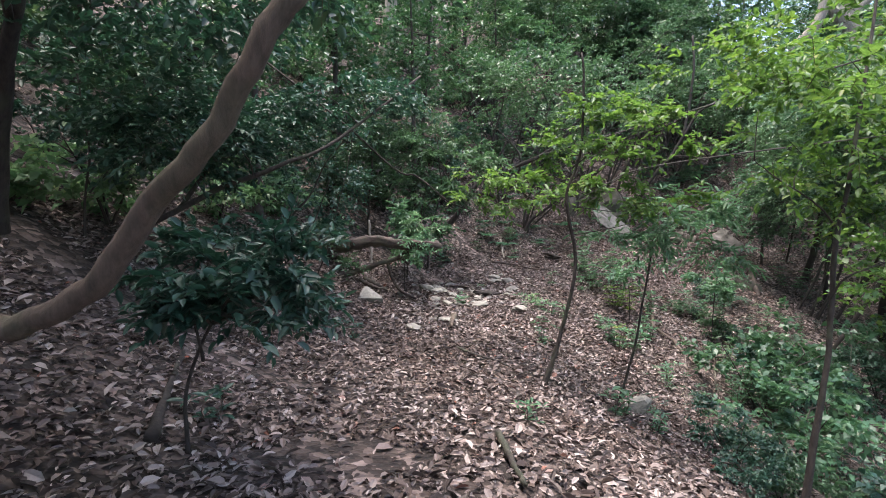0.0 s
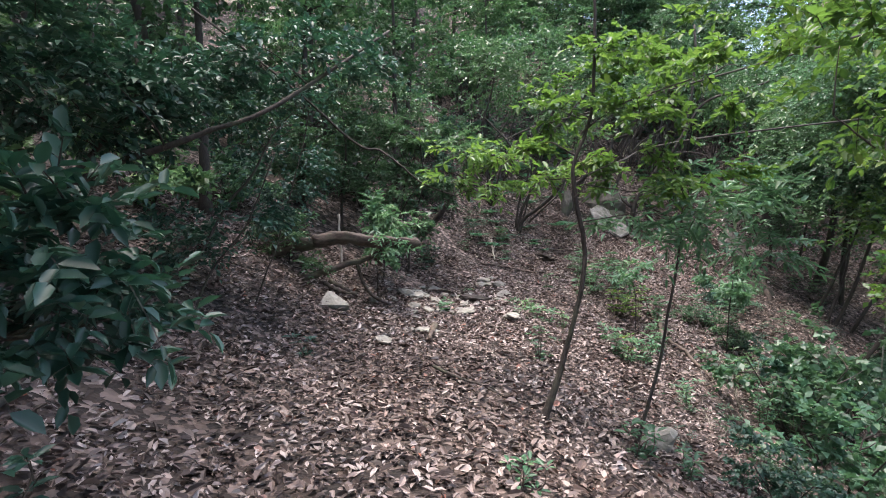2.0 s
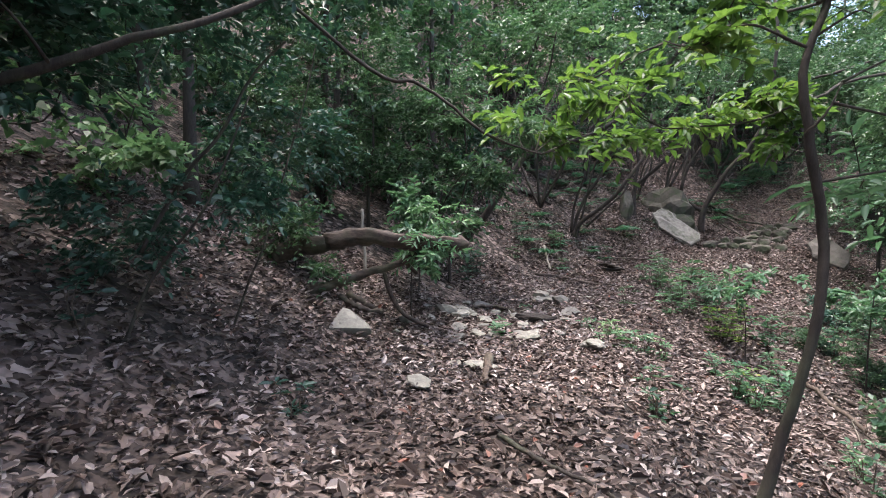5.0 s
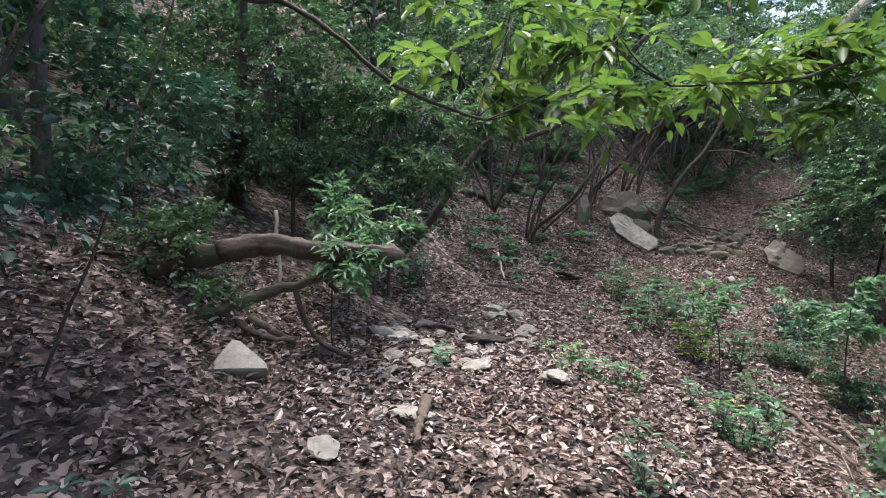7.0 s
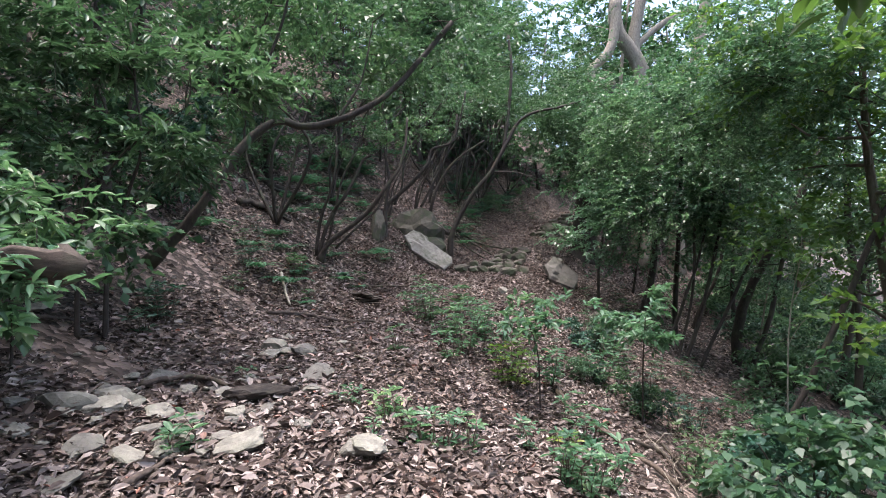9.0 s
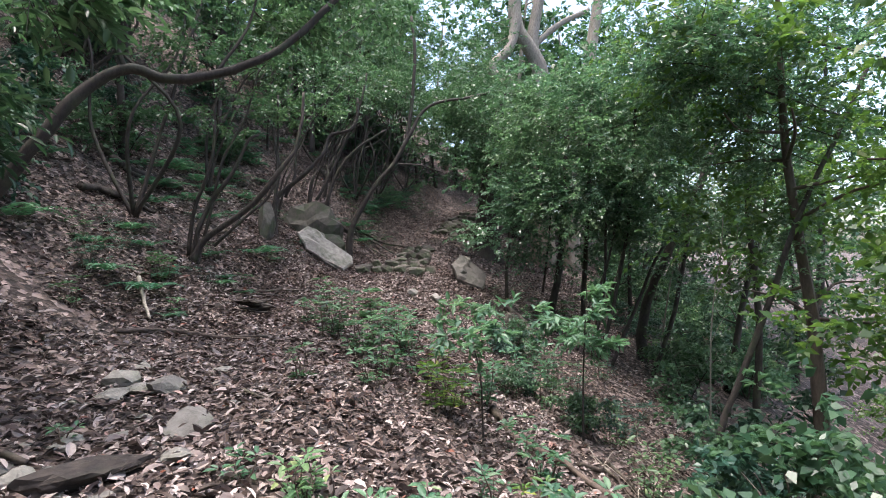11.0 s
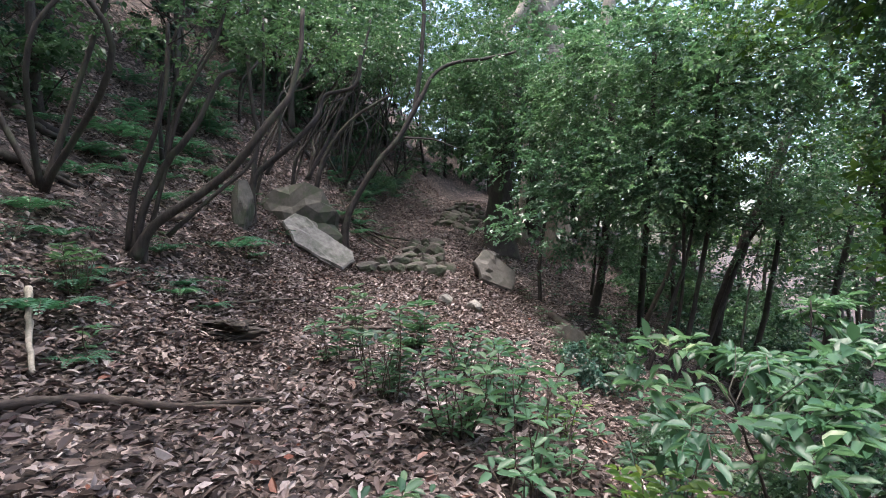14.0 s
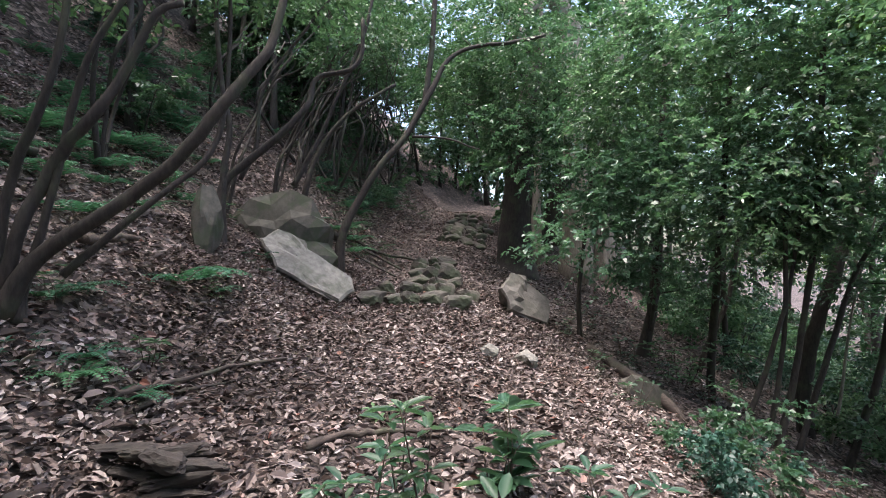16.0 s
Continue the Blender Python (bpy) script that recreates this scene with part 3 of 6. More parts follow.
tree("sapling", "slender dark sapling with yellow-green leaves beside the trail",
     [([(1.17, 5.91, -0.67), (1.37, 5.95, -0.08), (1.49, 5.94, 0.47), (1.53, 5.96, 0.96), (1.44, 5.93, 1.37), (1.41, 5.95, 1.65), (1.56, 5.98, 2.09), (1.58, 6.01, 2.74), (1.55, 6.04, 3.22)], 0.026, 0.011),
      ([(1.47, 5.97, 1.93), (1.78, 5.94, 2.16), (2.12, 5.85, 2.29), (2.51, 5.77, 2.41)], 0.011, 0.005),
      ([(1.42, 5.93, 1.37), (1.49, 5.89, 1.48), (1.54, 5.90, 1.58)], 0.007, 0.003),
      ([(1.44, 5.95, 1.73), (1.21, 6.01, 1.86), (1.03, 6.10, 1.79)], 0.008, 0.003)],
     [((0.96, 6.20, 1.81), (0.12, 0.12, 0.10), 15),
      ((1.26, 6.22, 2.15), (0.24, 0.24, 0.24), 31),
      ((1.94, 5.93, 1.92), (0.33, 0.33, 0.21), 39),
      ((2.50, 5.87, 2.37), (0.45, 0.45, 0.18), 39),
      ((1.82, 6.27, 2.63), (0.52, 0.52, 0.19), 39),
      ((2.42, 6.12, 1.59), (0.36, 0.36, 0.16), 31),
      ((2.02, 6.42, 2.42), (0.63, 0.63, 0.46), 51)], leaf=0.075, mat=LEAF_BRIGHT, flat=0.85, boughs=2, thick=0.007, spray=0.28, seed=16)
tree("sapling", "thin sapling with whorls of long green leaves beside a boulder",
     [([(2.20, 6.36, -1.16), (2.23, 6.37, -1.01), (2.42, 6.42, -0.31), (2.48, 6.40, 0.26), (2.57, 6.43, 0.76), (2.61, 6.45, 1.13), (2.62, 6.48, 1.59)], 0.02, 0.008)],
     [((1.92, 6.28, 1.13), (0.14, 0.14, 0.06), 16),
      ((2.59, 6.41, 1.27), (0.51, 0.51, 0.16), 51),
      ((3.20, 6.54, 1.46), (0.37, 0.37, 0.19), 46),
      ((3.50, 6.72, 0.94), (0.30, 0.30, 0.09), 25)], leaf=0.11, mat=LEAF_FRESH, flat=0.85, slim=0.33, thick=0.006, seed=17)
tree("sapling", "tall grey-barked sapling at the edge of the ravine",
     [([(3.60, 4.95, -1.78), (3.76, 5.06, -0.58), (3.94, 5.23, 0.18), (4.01, 5.32, 1.15), (4.12, 5.37, 1.72), (4.31, 5.54, 2.49), (4.53, 5.73, 3.40), (4.70, 5.91, 4.34)], 0.038, 0.016),
      ([(4.00, 5.34, 1.32), (3.71, 5.25, 1.55), (3.30, 5.17, 1.77), (3.05, 5.18, 1.96)], 0.012, 0.005),
      ([(3.96, 5.27, 0.58), (4.05, 5.19, 0.82), (4.36, 5.11, 0.98)], 0.012, 0.006)],
     [((3.66, 5.42, 2.35), (0.95, 0.93, 0.51), 90),
      ((4.26, 5.72, 3.34), (0.93, 0.93, 0.53), 86),
      ((3.61, 6.30, 3.13), (0.85, 0.85, 0.46), 69),
      ((4.31, 5.78, 1.74), (0.78, 0.59, 0.22), 41)], leaf=0.095, mat=LEAF_BRIGHT, bark=BARK, flat=0.85, thick=0.008, seed=18)
tree("sapling", "thin leaning sapling on the leafy bank",
     [([(-2.45, 7.01, -0.01), (-2.24, 7.05, 0.54), (-1.92, 7.08, 0.97), (-1.76, 7.10, 1.27), (-1.55, 7.14, 1.84)], 0.014, 0.006)],
     [((-2.36, 7.07, 0.92), (0.53, 0.53, 0.35), 60),
      ((-1.88, 7.39, 1.20), (0.27, 0.27, 0.32), 37)], leaf=0.075, mat=LEAF_DARK, thick=0.005, seed=19)
tree("sapling", "thin leaning sapling with sparse leaves",
     [([(-2.10, 7.89, -0.12), (-2.08, 7.89, -0.02), (-1.93, 7.92, 0.42), (-1.81, 7.95, 0.74), (-1.69, 8.09, 1.31), (-1.53, 8.24, 2.03), (-1.45, 8.38, 2.62)], 0.014, 0.007),
      ([(-2.41, 7.22, 0.74), (-2.17, 7.36, 1.27), (-1.91, 7.39, 1.60), (-1.71, 7.53, 2.07), (-1.48, 7.66, 2.39)], 0.02, 0.01)],
     [((-2.74, 7.71, 0.74), (0.38, 0.38, 0.29), 51),
      ((-1.92, 8.61, 1.82), (0.52, 0.52, 0.54), 92),
      ((-2.02, 8.05, 2.56), (1.06, 0.52, 0.17), 78)], leaf=0.075, mat=LEAF_DARK, thick=0.006, seed=20)
tree("shrub", "leafy green shrub growing behind the fallen log",
     [([(-1.93, 12.95, 0.37), (-1.92, 12.96, 1.57), (-1.84, 13.00, 2.37), (-1.94, 13.05, 3.43), (-2.12, 13.10, 4.31)], 0.03, 0.012),
      ([(-1.61, 13.16, 1.59), (-1.08, 13.19, 2.50), (-0.72, 13.21, 3.23)], 0.02, 0.01)],
     [((-2.23, 12.85, 3.10), (1.17, 1.08, 0.63), 138),
      ((-1.09, 13.23, 3.41), (1.05, 1.05, 0.67), 138),
      ((-2.58, 12.62, 2.37), (0.95, 0.90, 0.48), 106),
      ((-0.86, 12.95, 1.76), (0.68, 0.68, 0.51), 92),
      ((-1.64, 13.28, 4.03), (1.44, 0.89, 0.47), 115),
      ((-3.26, 12.68, 3.21), (0.68, 0.68, 0.61), 83)], leaf=0.085, mat=LEAF_MID, category='shrub', seed=21)
tree("shrub", "dark shrub with dense leaves at the foot of the fallen log",
     [([(-2.22, 9.78, 0.08), (-2.22, 9.80, 0.18), (-2.22, 9.92, 0.52), (-2.17, 9.93, 0.85)], 0.014, 0.006),
      ([(-2.11, 9.80, 0.18), (-2.38, 9.92, 0.57), (-2.50, 9.95, 0.96)], 0.01, 0.005)],
     [((-2.16, 9.92, 0.69), (0.28, 0.28, 0.45), 92),
      ((-2.38, 10.05, 1.07), (0.32, 0.32, 0.25), 60),
      ((-1.90, 9.80, 0.37), (0.13, 0.13, 0.10), 23)], leaf=0.07, mat=LEAF_MID, category='shrub', thick=0.005, seed=22)
tree("shrub", "fresh green leaves sprouting over the fallen log",
     [([(-0.77, 10.04, -0.43), (-0.76, 10.03, 0.58), (-0.69, 9.99, 0.75), (-0.61, 9.99, 0.86)], 0.012, 0.005)],
     [((-0.62, 9.89, 0.81), (0.22, 0.22, 0.13), 41),
      ((-0.45, 9.88, 0.59), (0.11, 0.11, 0.07), 18),
      ((-0.46, 10.90, 1.11), (0.31, 0.31, 0.21), 46)], leaf=0.105, mat=LEAF_FRESH, category='shrub', flat=0.85, thick=0.004, slim=0.36, seed=23)
tree("shrub", "low green bush on the slope above the trail",
     [([(-0.62, 12.55, -0.21), (-0.61, 12.56, 0.82), (-0.56, 12.60, 1.49), (-0.40, 12.64, 2.15)], 0.025, 0.01)],
     [((-0.66, 13.11, 1.73), (1.03, 1.01, 0.58), 115),
      ((-1.51, 14.14, 2.67), (0.80, 0.80, 0.57), 83),
      ((-0.23, 11.58, 0.96), (0.31, 0.31, 0.21), 41)], fine=False, leaf=0.106, mat=LEAF_MID, category='shrub', seed=24)
tree("overhanging_tree", "yellow-green leafy boughs hanging over the trail",
     [([(12.21, 9.43, -4.85), (12.06, 9.40, -2.75), (11.08, 9.21, 1.10), (9.62, 9.13, 3.03), (7.07, 8.65, 4.00)], 0.05, 0.03),
      ([(9.40, 9.04, 2.98), (3.42, 7.65, 2.14), (2.24, 7.16, 1.81), (1.81, 7.06, 1.65), (1.44, 6.97, 1.59), (1.20, 6.98, 1.58)], 0.014, 0.004),
      ([(7.07, 8.65, 4.00), (2.03, 7.30, 2.39), (1.27, 7.10, 2.17), (0.76, 7.00, 1.90)], 0.014, 0.005)],
     [((1.45, 7.07, 1.64), (0.12, 0.12, 0.04), 21),
      ((1.88, 7.17, 1.85), (0.17, 0.17, 0.11), 32),
      ((2.27, 7.25, 1.65), (0.11, 0.11, 0.11), 21),
      ((1.01, 7.09, 1.83), (0.15, 0.15, 0.09), 28)], leaf=0.095, mat=LEAF_BRIGHT, flat=0.9, thick=0.005, slim=0.46, spray=0.25, per=8, seed=25)
tree("overhanging_tree", "tree on the bank with thin boughs of yellow-green leaves",
     [([(-7.64, 10.27, 2.52), (-7.51, 10.22, 2.77), (-6.62, 9.89, 5.05), (-5.22, 9.53, 6.35)], 0.06, 0.04),
      ([(-5.71, 9.68, 5.87), (-1.92, 7.68, 3.02), (-0.69, 7.07, 2.00), (-0.39, 6.98, 1.89), (-0.16, 6.88, 1.73), (0.03, 6.88, 1.57), (0.24, 6.88, 1.47), (0.43, 6.89, 1.41)], 0.016, 0.005)],
     [((0.34, 6.99, 1.60), (0.15, 0.15, 0.08), 16),
      ((0.75, 7.01, 1.53), (0.17, 0.17, 0.07), 18),
      ((0.49, 7.12, 1.89), (0.18, 0.18, 0.08), 16)], leaf=0.095, mat=LEAF_BRIGHT, flat=0.9, thick=0.005, slim=0.46, spray=0.25, per=8, seed=26)

# ---- trees round the boulders and the steps ----
tree("arching_tree", "grey-brown tree arching sideways over the slope",
     [([(-0.21, 14.51, 0.61), (0.25, 14.29, 1.11), (0.66, 14.10, 1.72), (1.02, 14.03, 2.28), (1.37, 13.96, 2.56), (1.74, 13.87, 2.51), (2.19, 13.76, 2.65), (2.75, 13.68, 2.96), (3.35, 13.68, 3.60), (3.91, 13.68, 4.31)], 0.070, 0.033),
      ([(1.37, 13.96, 2.56), (1.21, 13.85, 3.10), (1.40, 13.67, 3.82), (1.53, 13.60, 4.57)], 0.029, 0.016),
      ([(2.19, 13.76, 2.65), (2.52, 13.78, 3.27), (2.71, 13.87, 4.15)], 0.021, 0.010)],
     [((2.62, 14.18, 4.60), (1.47, 1.29, 0.84), 207),
      ((4.23, 14.35, 4.57), (1.15, 1.14, 0.73), 161),
      ((1.33, 14.33, 4.65), (1.13, 1.11, 0.70), 161),
      ((3.12, 14.05, 3.68), (0.57, 0.57, 0.28), 60)], fine=False, leaf=0.094, mat=LEAF_MID, seed=27)
tree("leafy_sapling", "sapling with tiers of long green leaves on the bank",
     [([(-0.42, 12.75, -0.26), (-0.40, 12.74, 0.62), (-0.28, 12.68, 1.14), (-0.10, 12.60, 1.83), (-0.16, 12.62, 2.46), (-0.21, 12.64, 3.09)], 0.025, 0.012),
      ([(-0.67, 12.64, 1.01), (-0.23, 12.44, 1.74), (0.32, 12.18, 2.18)], 0.014, 0.006)],
     [((-0.68, 12.64, 2.67), (0.54, 0.48, 0.13), 60),
      ((0.67, 12.02, 2.51), (0.49, 0.49, 0.24), 92),
      ((0.11, 12.50, 1.83), (0.39, 0.39, 0.23), 69),
      ((-0.27, 13.11, 2.96), (0.86, 0.76, 0.35), 101)], leaf=0.12, mat=LEAF_MID, flat=0.85, slim=0.36, seed=28)
tree("leafy_sapling", "fresh green sapling beside the trail with drooping leaves",
     [([(-0.83, 11.51, -0.28), (-0.83, 11.51, 0.10), (-0.80, 11.49, 0.75), (-0.76, 11.47, 1.26)], 0.012, 0.006)],
     [((-0.69, 11.44, 1.26), (0.31, 0.31, 0.12), 46),
      ((-0.77, 11.26, 0.83), (0.12, 0.12, 0.13), 32),
      ((-0.73, 10.91, 0.45), (0.11, 0.11, 0.09), 21)], leaf=0.11, mat=LEAF_FRESH, flat=0.85, thick=0.005, seed=29)
tree("multi_stemmed_tree", "dark tree with several leaning stems beside the trail",
     [([(2.80, 18.25, 0.56), (2.99, 18.12, 0.96), (3.39, 17.86, 1.31), (3.74, 17.64, 1.68), (4.03, 17.47, 2.06), (4.23, 17.39, 2.36), (4.41, 17.34, 2.67), (4.51, 17.34, 3.14), (4.58, 17.38, 3.78)], 0.068, 0.028),
      ([(2.80, 18.25, 0.64), (2.90, 18.20, 1.18), (3.08, 18.14, 1.62), (3.29, 17.94, 1.98), (3.44, 17.90, 2.26), (3.66, 17.80, 2.78), (3.85, 17.74, 2.93)], 0.048, 0.024),
      ([(2.77, 18.33, 0.66), (2.86, 18.33, 1.50), (3.02, 18.17, 2.06), (3.14, 18.17, 2.72), (3.18, 18.22, 3.49)], 0.040, 0.024)],
     [((3.39, 18.35, 3.44), (1.18, 0.80, 0.28), 92),
      ((4.50, 17.67, 3.57), (0.83, 0.65, 0.24), 69)], leaf=0.075, mat=LEAF_MID, seed=30)
tree("twisted_tree", "dark twisted tree leaning over the stone steps",
     [([(8.31, 22.95, 0.46), (8.35, 22.93, 1.33), (8.59, 22.83, 1.99), (9.04, 22.53, 2.85), (9.55, 22.19, 3.60), (9.97, 21.92, 4.48), (10.31, 21.73, 5.26), (10.75, 21.46, 5.59), (11.48, 20.93, 5.76), (12.17, 20.44, 5.98)], 0.1, 0.04),
      ([(9.90, 21.99, 4.30), (10.08, 21.94, 5.64), (10.18, 21.95, 7.19), (10.14, 22.09, 8.52)], 0.06, 0.04),
      ([(9.64, 22.11, 3.57), (10.19, 21.61, 3.52), (10.73, 21.12, 3.28)], 0.035, 0.015),
      ([(8.30, 22.97, 1.39), (7.74, 23.33, 1.98), (7.78, 23.28, 2.57), (8.04, 23.16, 3.30), (8.53, 22.83, 4.04), (9.30, 22.26, 4.67)], 0.07, 0.03)],
     [((11.47, 20.93, 6.22), (1.73, 1.53, 0.92), 138),
      ((9.89, 23.02, 7.26), (2.27, 1.59, 0.75), 161),
      ((7.18, 22.22, 6.51), (2.19, 2.03, 1.41), 161)], fine=False, leaf=0.094, mat=LEAF_MID, seed=31)
tree("twisted_tree", "dark many-stemmed tree rooted behind the split boulder",
     [([(5.54, 21.83, 0.99), (5.55, 21.84, 1.18), (5.59, 21.91, 2.12), (5.89, 21.73, 2.50), (6.31, 21.35, 2.97), (6.66, 21.13, 3.46), (6.80, 21.11, 3.91), (7.35, 20.73, 4.18), (7.46, 20.72, 4.99)], 0.085, 0.030),
      ([(5.51, 21.87, 1.45), (5.60, 21.89, 2.39), (5.68, 21.92, 3.06), (5.58, 21.99, 3.82), (5.54, 22.11, 5.08), (5.55, 22.08, 6.03)], 0.060, 0.034),
      ([(6.68, 21.71, 2.19), (7.02, 21.51, 2.91), (7.28, 21.37, 3.63), (7.69, 21.08, 4.78), (7.89, 21.00, 5.85)], 0.043, 0.025),
      ([(5.82, 21.80, 2.22), (6.03, 21.72, 2.80), (6.17, 21.69, 3.78), (6.70, 21.30, 4.77), (7.09, 21.04, 5.39)], 0.043, 0.021)],
     [((6.33, 21.84, 5.53), (1.75, 1.22, 0.54), 138),
      ((7.65, 21.80, 5.10), (0.98, 0.98, 0.60), 69),
      ((6.49, 21.07, 5.73), (1.84, 1.61, 1.04), 161)], fine=False, leaf=0.088, mat=LEAF_MID, seed=32)
tree("twisted_tree", "slim dark stems leaning from the slope behind the boulders",
     [([(2.90, 18.20, 0.50), (2.93, 18.19, 0.78), (3.08, 18.12, 1.41), (3.28, 18.02, 2.44), (3.64, 17.85, 3.25), (3.85, 17.75, 4.17)], 0.040, 0.016),
      ([(3.14, 18.10, 0.83), (3.70, 18.01, 1.42), (4.17, 17.97, 1.90), (4.30, 17.99, 2.75), (4.32, 18.06, 3.85)], 0.032, 0.016)],
     [((3.64, 17.85, 4.17), (1.06, 1.05, 0.66), 92),
      ((2.80, 18.23, 4.85), (1.28, 1.06, 0.66), 115)], fine=False, leaf=0.088, mat=LEAF_MID, seed=33)
tree("great_tree", "massive dark old tree beside the stone steps",
     [([(14.81, 23.56, 0.30), (14.81, 23.55, 1.21), (14.84, 23.50, 2.24), (14.97, 23.48, 3.64), (15.14, 23.43, 5.05), (15.37, 23.33, 6.30), (15.77, 23.07, 7.92)], 0.52, 0.2),
      ([(15.78, 22.94, 1.29), (15.90, 22.80, 2.60), (16.28, 22.43, 3.64), (17.06, 21.44, 4.55), (17.88, 20.41, 5.01), (19.29, 18.85, 5.50), (20.54, 17.43, 6.29)], 0.3, 0.1)],
     [((14.97, 21.83, 5.35), (1.96, 1.96, 1.76), 253),
      ((15.91, 20.28, 6.11), (2.21, 2.21, 1.69), 253),
      ((16.12, 19.48, 3.24), (2.11, 2.09, 1.47), 230),
      ((14.99, 21.94, 4.90), (3.26, 3.04, 2.24), 276),
      ((11.79, 22.31, 5.52), (2.20, 2.20, 1.67), 207),
      ((14.57, 25.50, 8.37), (2.58, 2.27, 1.48), 207),
      ((15.69, 24.52, 6.68), (1.70, 1.64, 1.07), 138),
      ((15.70, 28.56, 7.04), (1.62, 1.62, 1.29), 115),
      ((13.88, 22.44, 6.44), (1.50, 1.50, 3.43), 253),
      ((13.47, 22.23, 5.90), (1.60, 1.60, 1.83), 529),
      ((13.18, 24.11, 6.18), (1.05, 1.05, 1.11), 161),
      ((14.32, 21.76, 4.11), (1.04, 1.04, 0.94), 138)], fine=False, leaf=0.106, mat=LEAF_MID, thick=0.03, spray=0.45, seed=34)
tree("forked_tree", "pale grown tree with twisted forked limbs against the sky",
     [([(18.34, 23.71, -0.24), (18.33, 23.71, 3.75), (18.26, 23.73, 7.05), (18.18, 23.76, 8.83), (17.71, 23.97, 9.84), (17.18, 24.21, 10.86), (17.08, 24.25, 12.13), (17.22, 24.17, 15.18)], 0.42, 0.26),
      ([(18.02, 23.83, 9.21), (17.83, 23.91, 10.35), (18.16, 23.75, 12.13), (18.49, 23.59, 14.68)], 0.3, 0.2),
      ([(16.33, 24.06, 8.15), (15.77, 24.32, 8.64), (16.44, 24.00, 9.52), (16.72, 23.87, 10.64), (16.76, 23.84, 11.88)], 0.2, 0.2),
      ([(17.83, 23.91, 9.84), (18.75, 23.49, 10.87), (20.36, 22.74, 11.89)], 0.15, 0.1)],
     [((22.47, 26.18, 10.53), (3.80, 3.80, 3.03), 138),
      ((17.58, 28.42, 12.29), (2.19, 2.19, 2.06), 92)], leaf=0.11, mat=LEAF_FAR, bark=BARK_PALE, thick=0.04, spray=0.6, fine=False, seed=35)
tree("leaning_tree", "pale leaning trunk among the leaves",
     [([(20.50, 23.82, -0.65), (20.55, 23.79, 3.88), (20.89, 23.62, 7.33), (21.35, 23.39, 10.25), (21.70, 23.22, 12.64), (22.04, 23.05, 15.30)], 0.3, 0.22)],
     [((20.61, 22.64, 8.08), (2.36, 2.36, 2.82), 161)], leaf=0.11, mat=LEAF_FAR, bark=BARK_PALE, thick=0.04, spray=0.6, fine=False, seed=36)
tree("tall_tree", "tall pale trunk on the hillside",
     [([(-3.20, 21.70, 3.31), (-3.16, 21.72, 4.83), (-2.90, 21.82, 6.61), (-2.56, 21.92, 8.29), (-2.27, 22.05, 10.60)], 0.35, 0.25),
      ([(-2.45, 21.87, 7.25), (-1.40, 21.92, 7.67), (-0.36, 21.98, 8.10)], 0.2, 0.15)],
     [((-4.12, 20.89, 8.70), (2.83, 2.15, 1.52), 138),
      ((1.11, 22.03, 8.11), (2.56, 2.27, 1.62), 161)], leaf=0.11, mat=LEAF_FAR, bark=BARK_PALE, thick=0.04, spray=0.6, fine=False, seed=37)

# ---- trees on the falling side ----
tree("ravine_tree", "grey tree trunk at the foot of the slope",
     [([(13.01, 18.76, -1.48), (13.19, 18.56, -0.32), (13.32, 18.42, 0.99), (13.37, 18.34, 2.78), (13.42, 18.24, 5.17)], 0.12, 0.08)],
     [((13.07, 18.57, 4.45), (1.45, 1.45, 1.18), 187),
      ((14.47, 17.95, 5.86), (1.53, 1.53, 1.23), 156)], fine=False, leaf=0.100, mat=LEAF_SHEEN, seed=38)
tree("ravine_tree", "slim dark trunk leaning from the ravine",
     [([(11.14, 16.28, -2.04), (11.41, 16.01, -1.07), (11.64, 15.78, -0.05), (11.87, 15.69, 0.71), (12.17, 15.52, 2.28)], 0.045, 0.025)],
     [((11.91, 15.77, 1.76), (1.00, 1.00, 0.83), 117),
      ((13.18, 15.27, 2.73), (1.08, 1.08, 0.89), 97)], leaf=0.08, mat=LEAF_SHEEN, seed=39)
tree("ravine_tree", "dark trunk rising from the ravine",
     [([(12.95, 15.33, -2.89), (13.26, 15.02, -1.57), (13.47, 14.80, -0.40), (13.67, 14.58, 1.41)], 0.07, 0.045)],
     [((13.41, 14.83, 0.87), (1.05, 1.05, 0.87), 117),
      ((14.77, 14.25, 1.82), (1.12, 1.12, 0.92), 97)], leaf=0.08, mat=LEAF_SHEEN, seed=40)
tree("ravine_tree", "thin trunk in the dim ravine",
     [([(14.59, 18.28, -2.07), (14.82, 18.05, -1.17), (15.19, 17.69, 0.10), (15.36, 17.50, 1.62), (15.54, 17.29, 4.16)], 0.07, 0.04)],
     [((15.16, 17.64, 3.40), (1.56, 1.56, 1.26), 175),
      ((16.68, 16.91, 4.83), (1.63, 1.63, 1.32), 146)], fine=False, leaf=0.100, mat=LEAF_SHEEN, seed=41)
tree("ravine_tree", "pale thin stem among the leaves",
     [([(13.74, 15.69, -2.88), (13.92, 15.50, -1.72), (14.02, 15.38, -0.52), (14.16, 15.24, 0.47), (14.45, 14.95, 1.96)], 0.03, 0.015)],
     [((14.16, 15.22, 1.36), (1.17, 1.17, 0.96), 117),
      ((15.56, 14.60, 2.43), (1.25, 1.25, 1.02), 97)], fine=False, leaf=0.100, mat=LEAF_SHEEN, bark=BARK_PALE, seed=42)
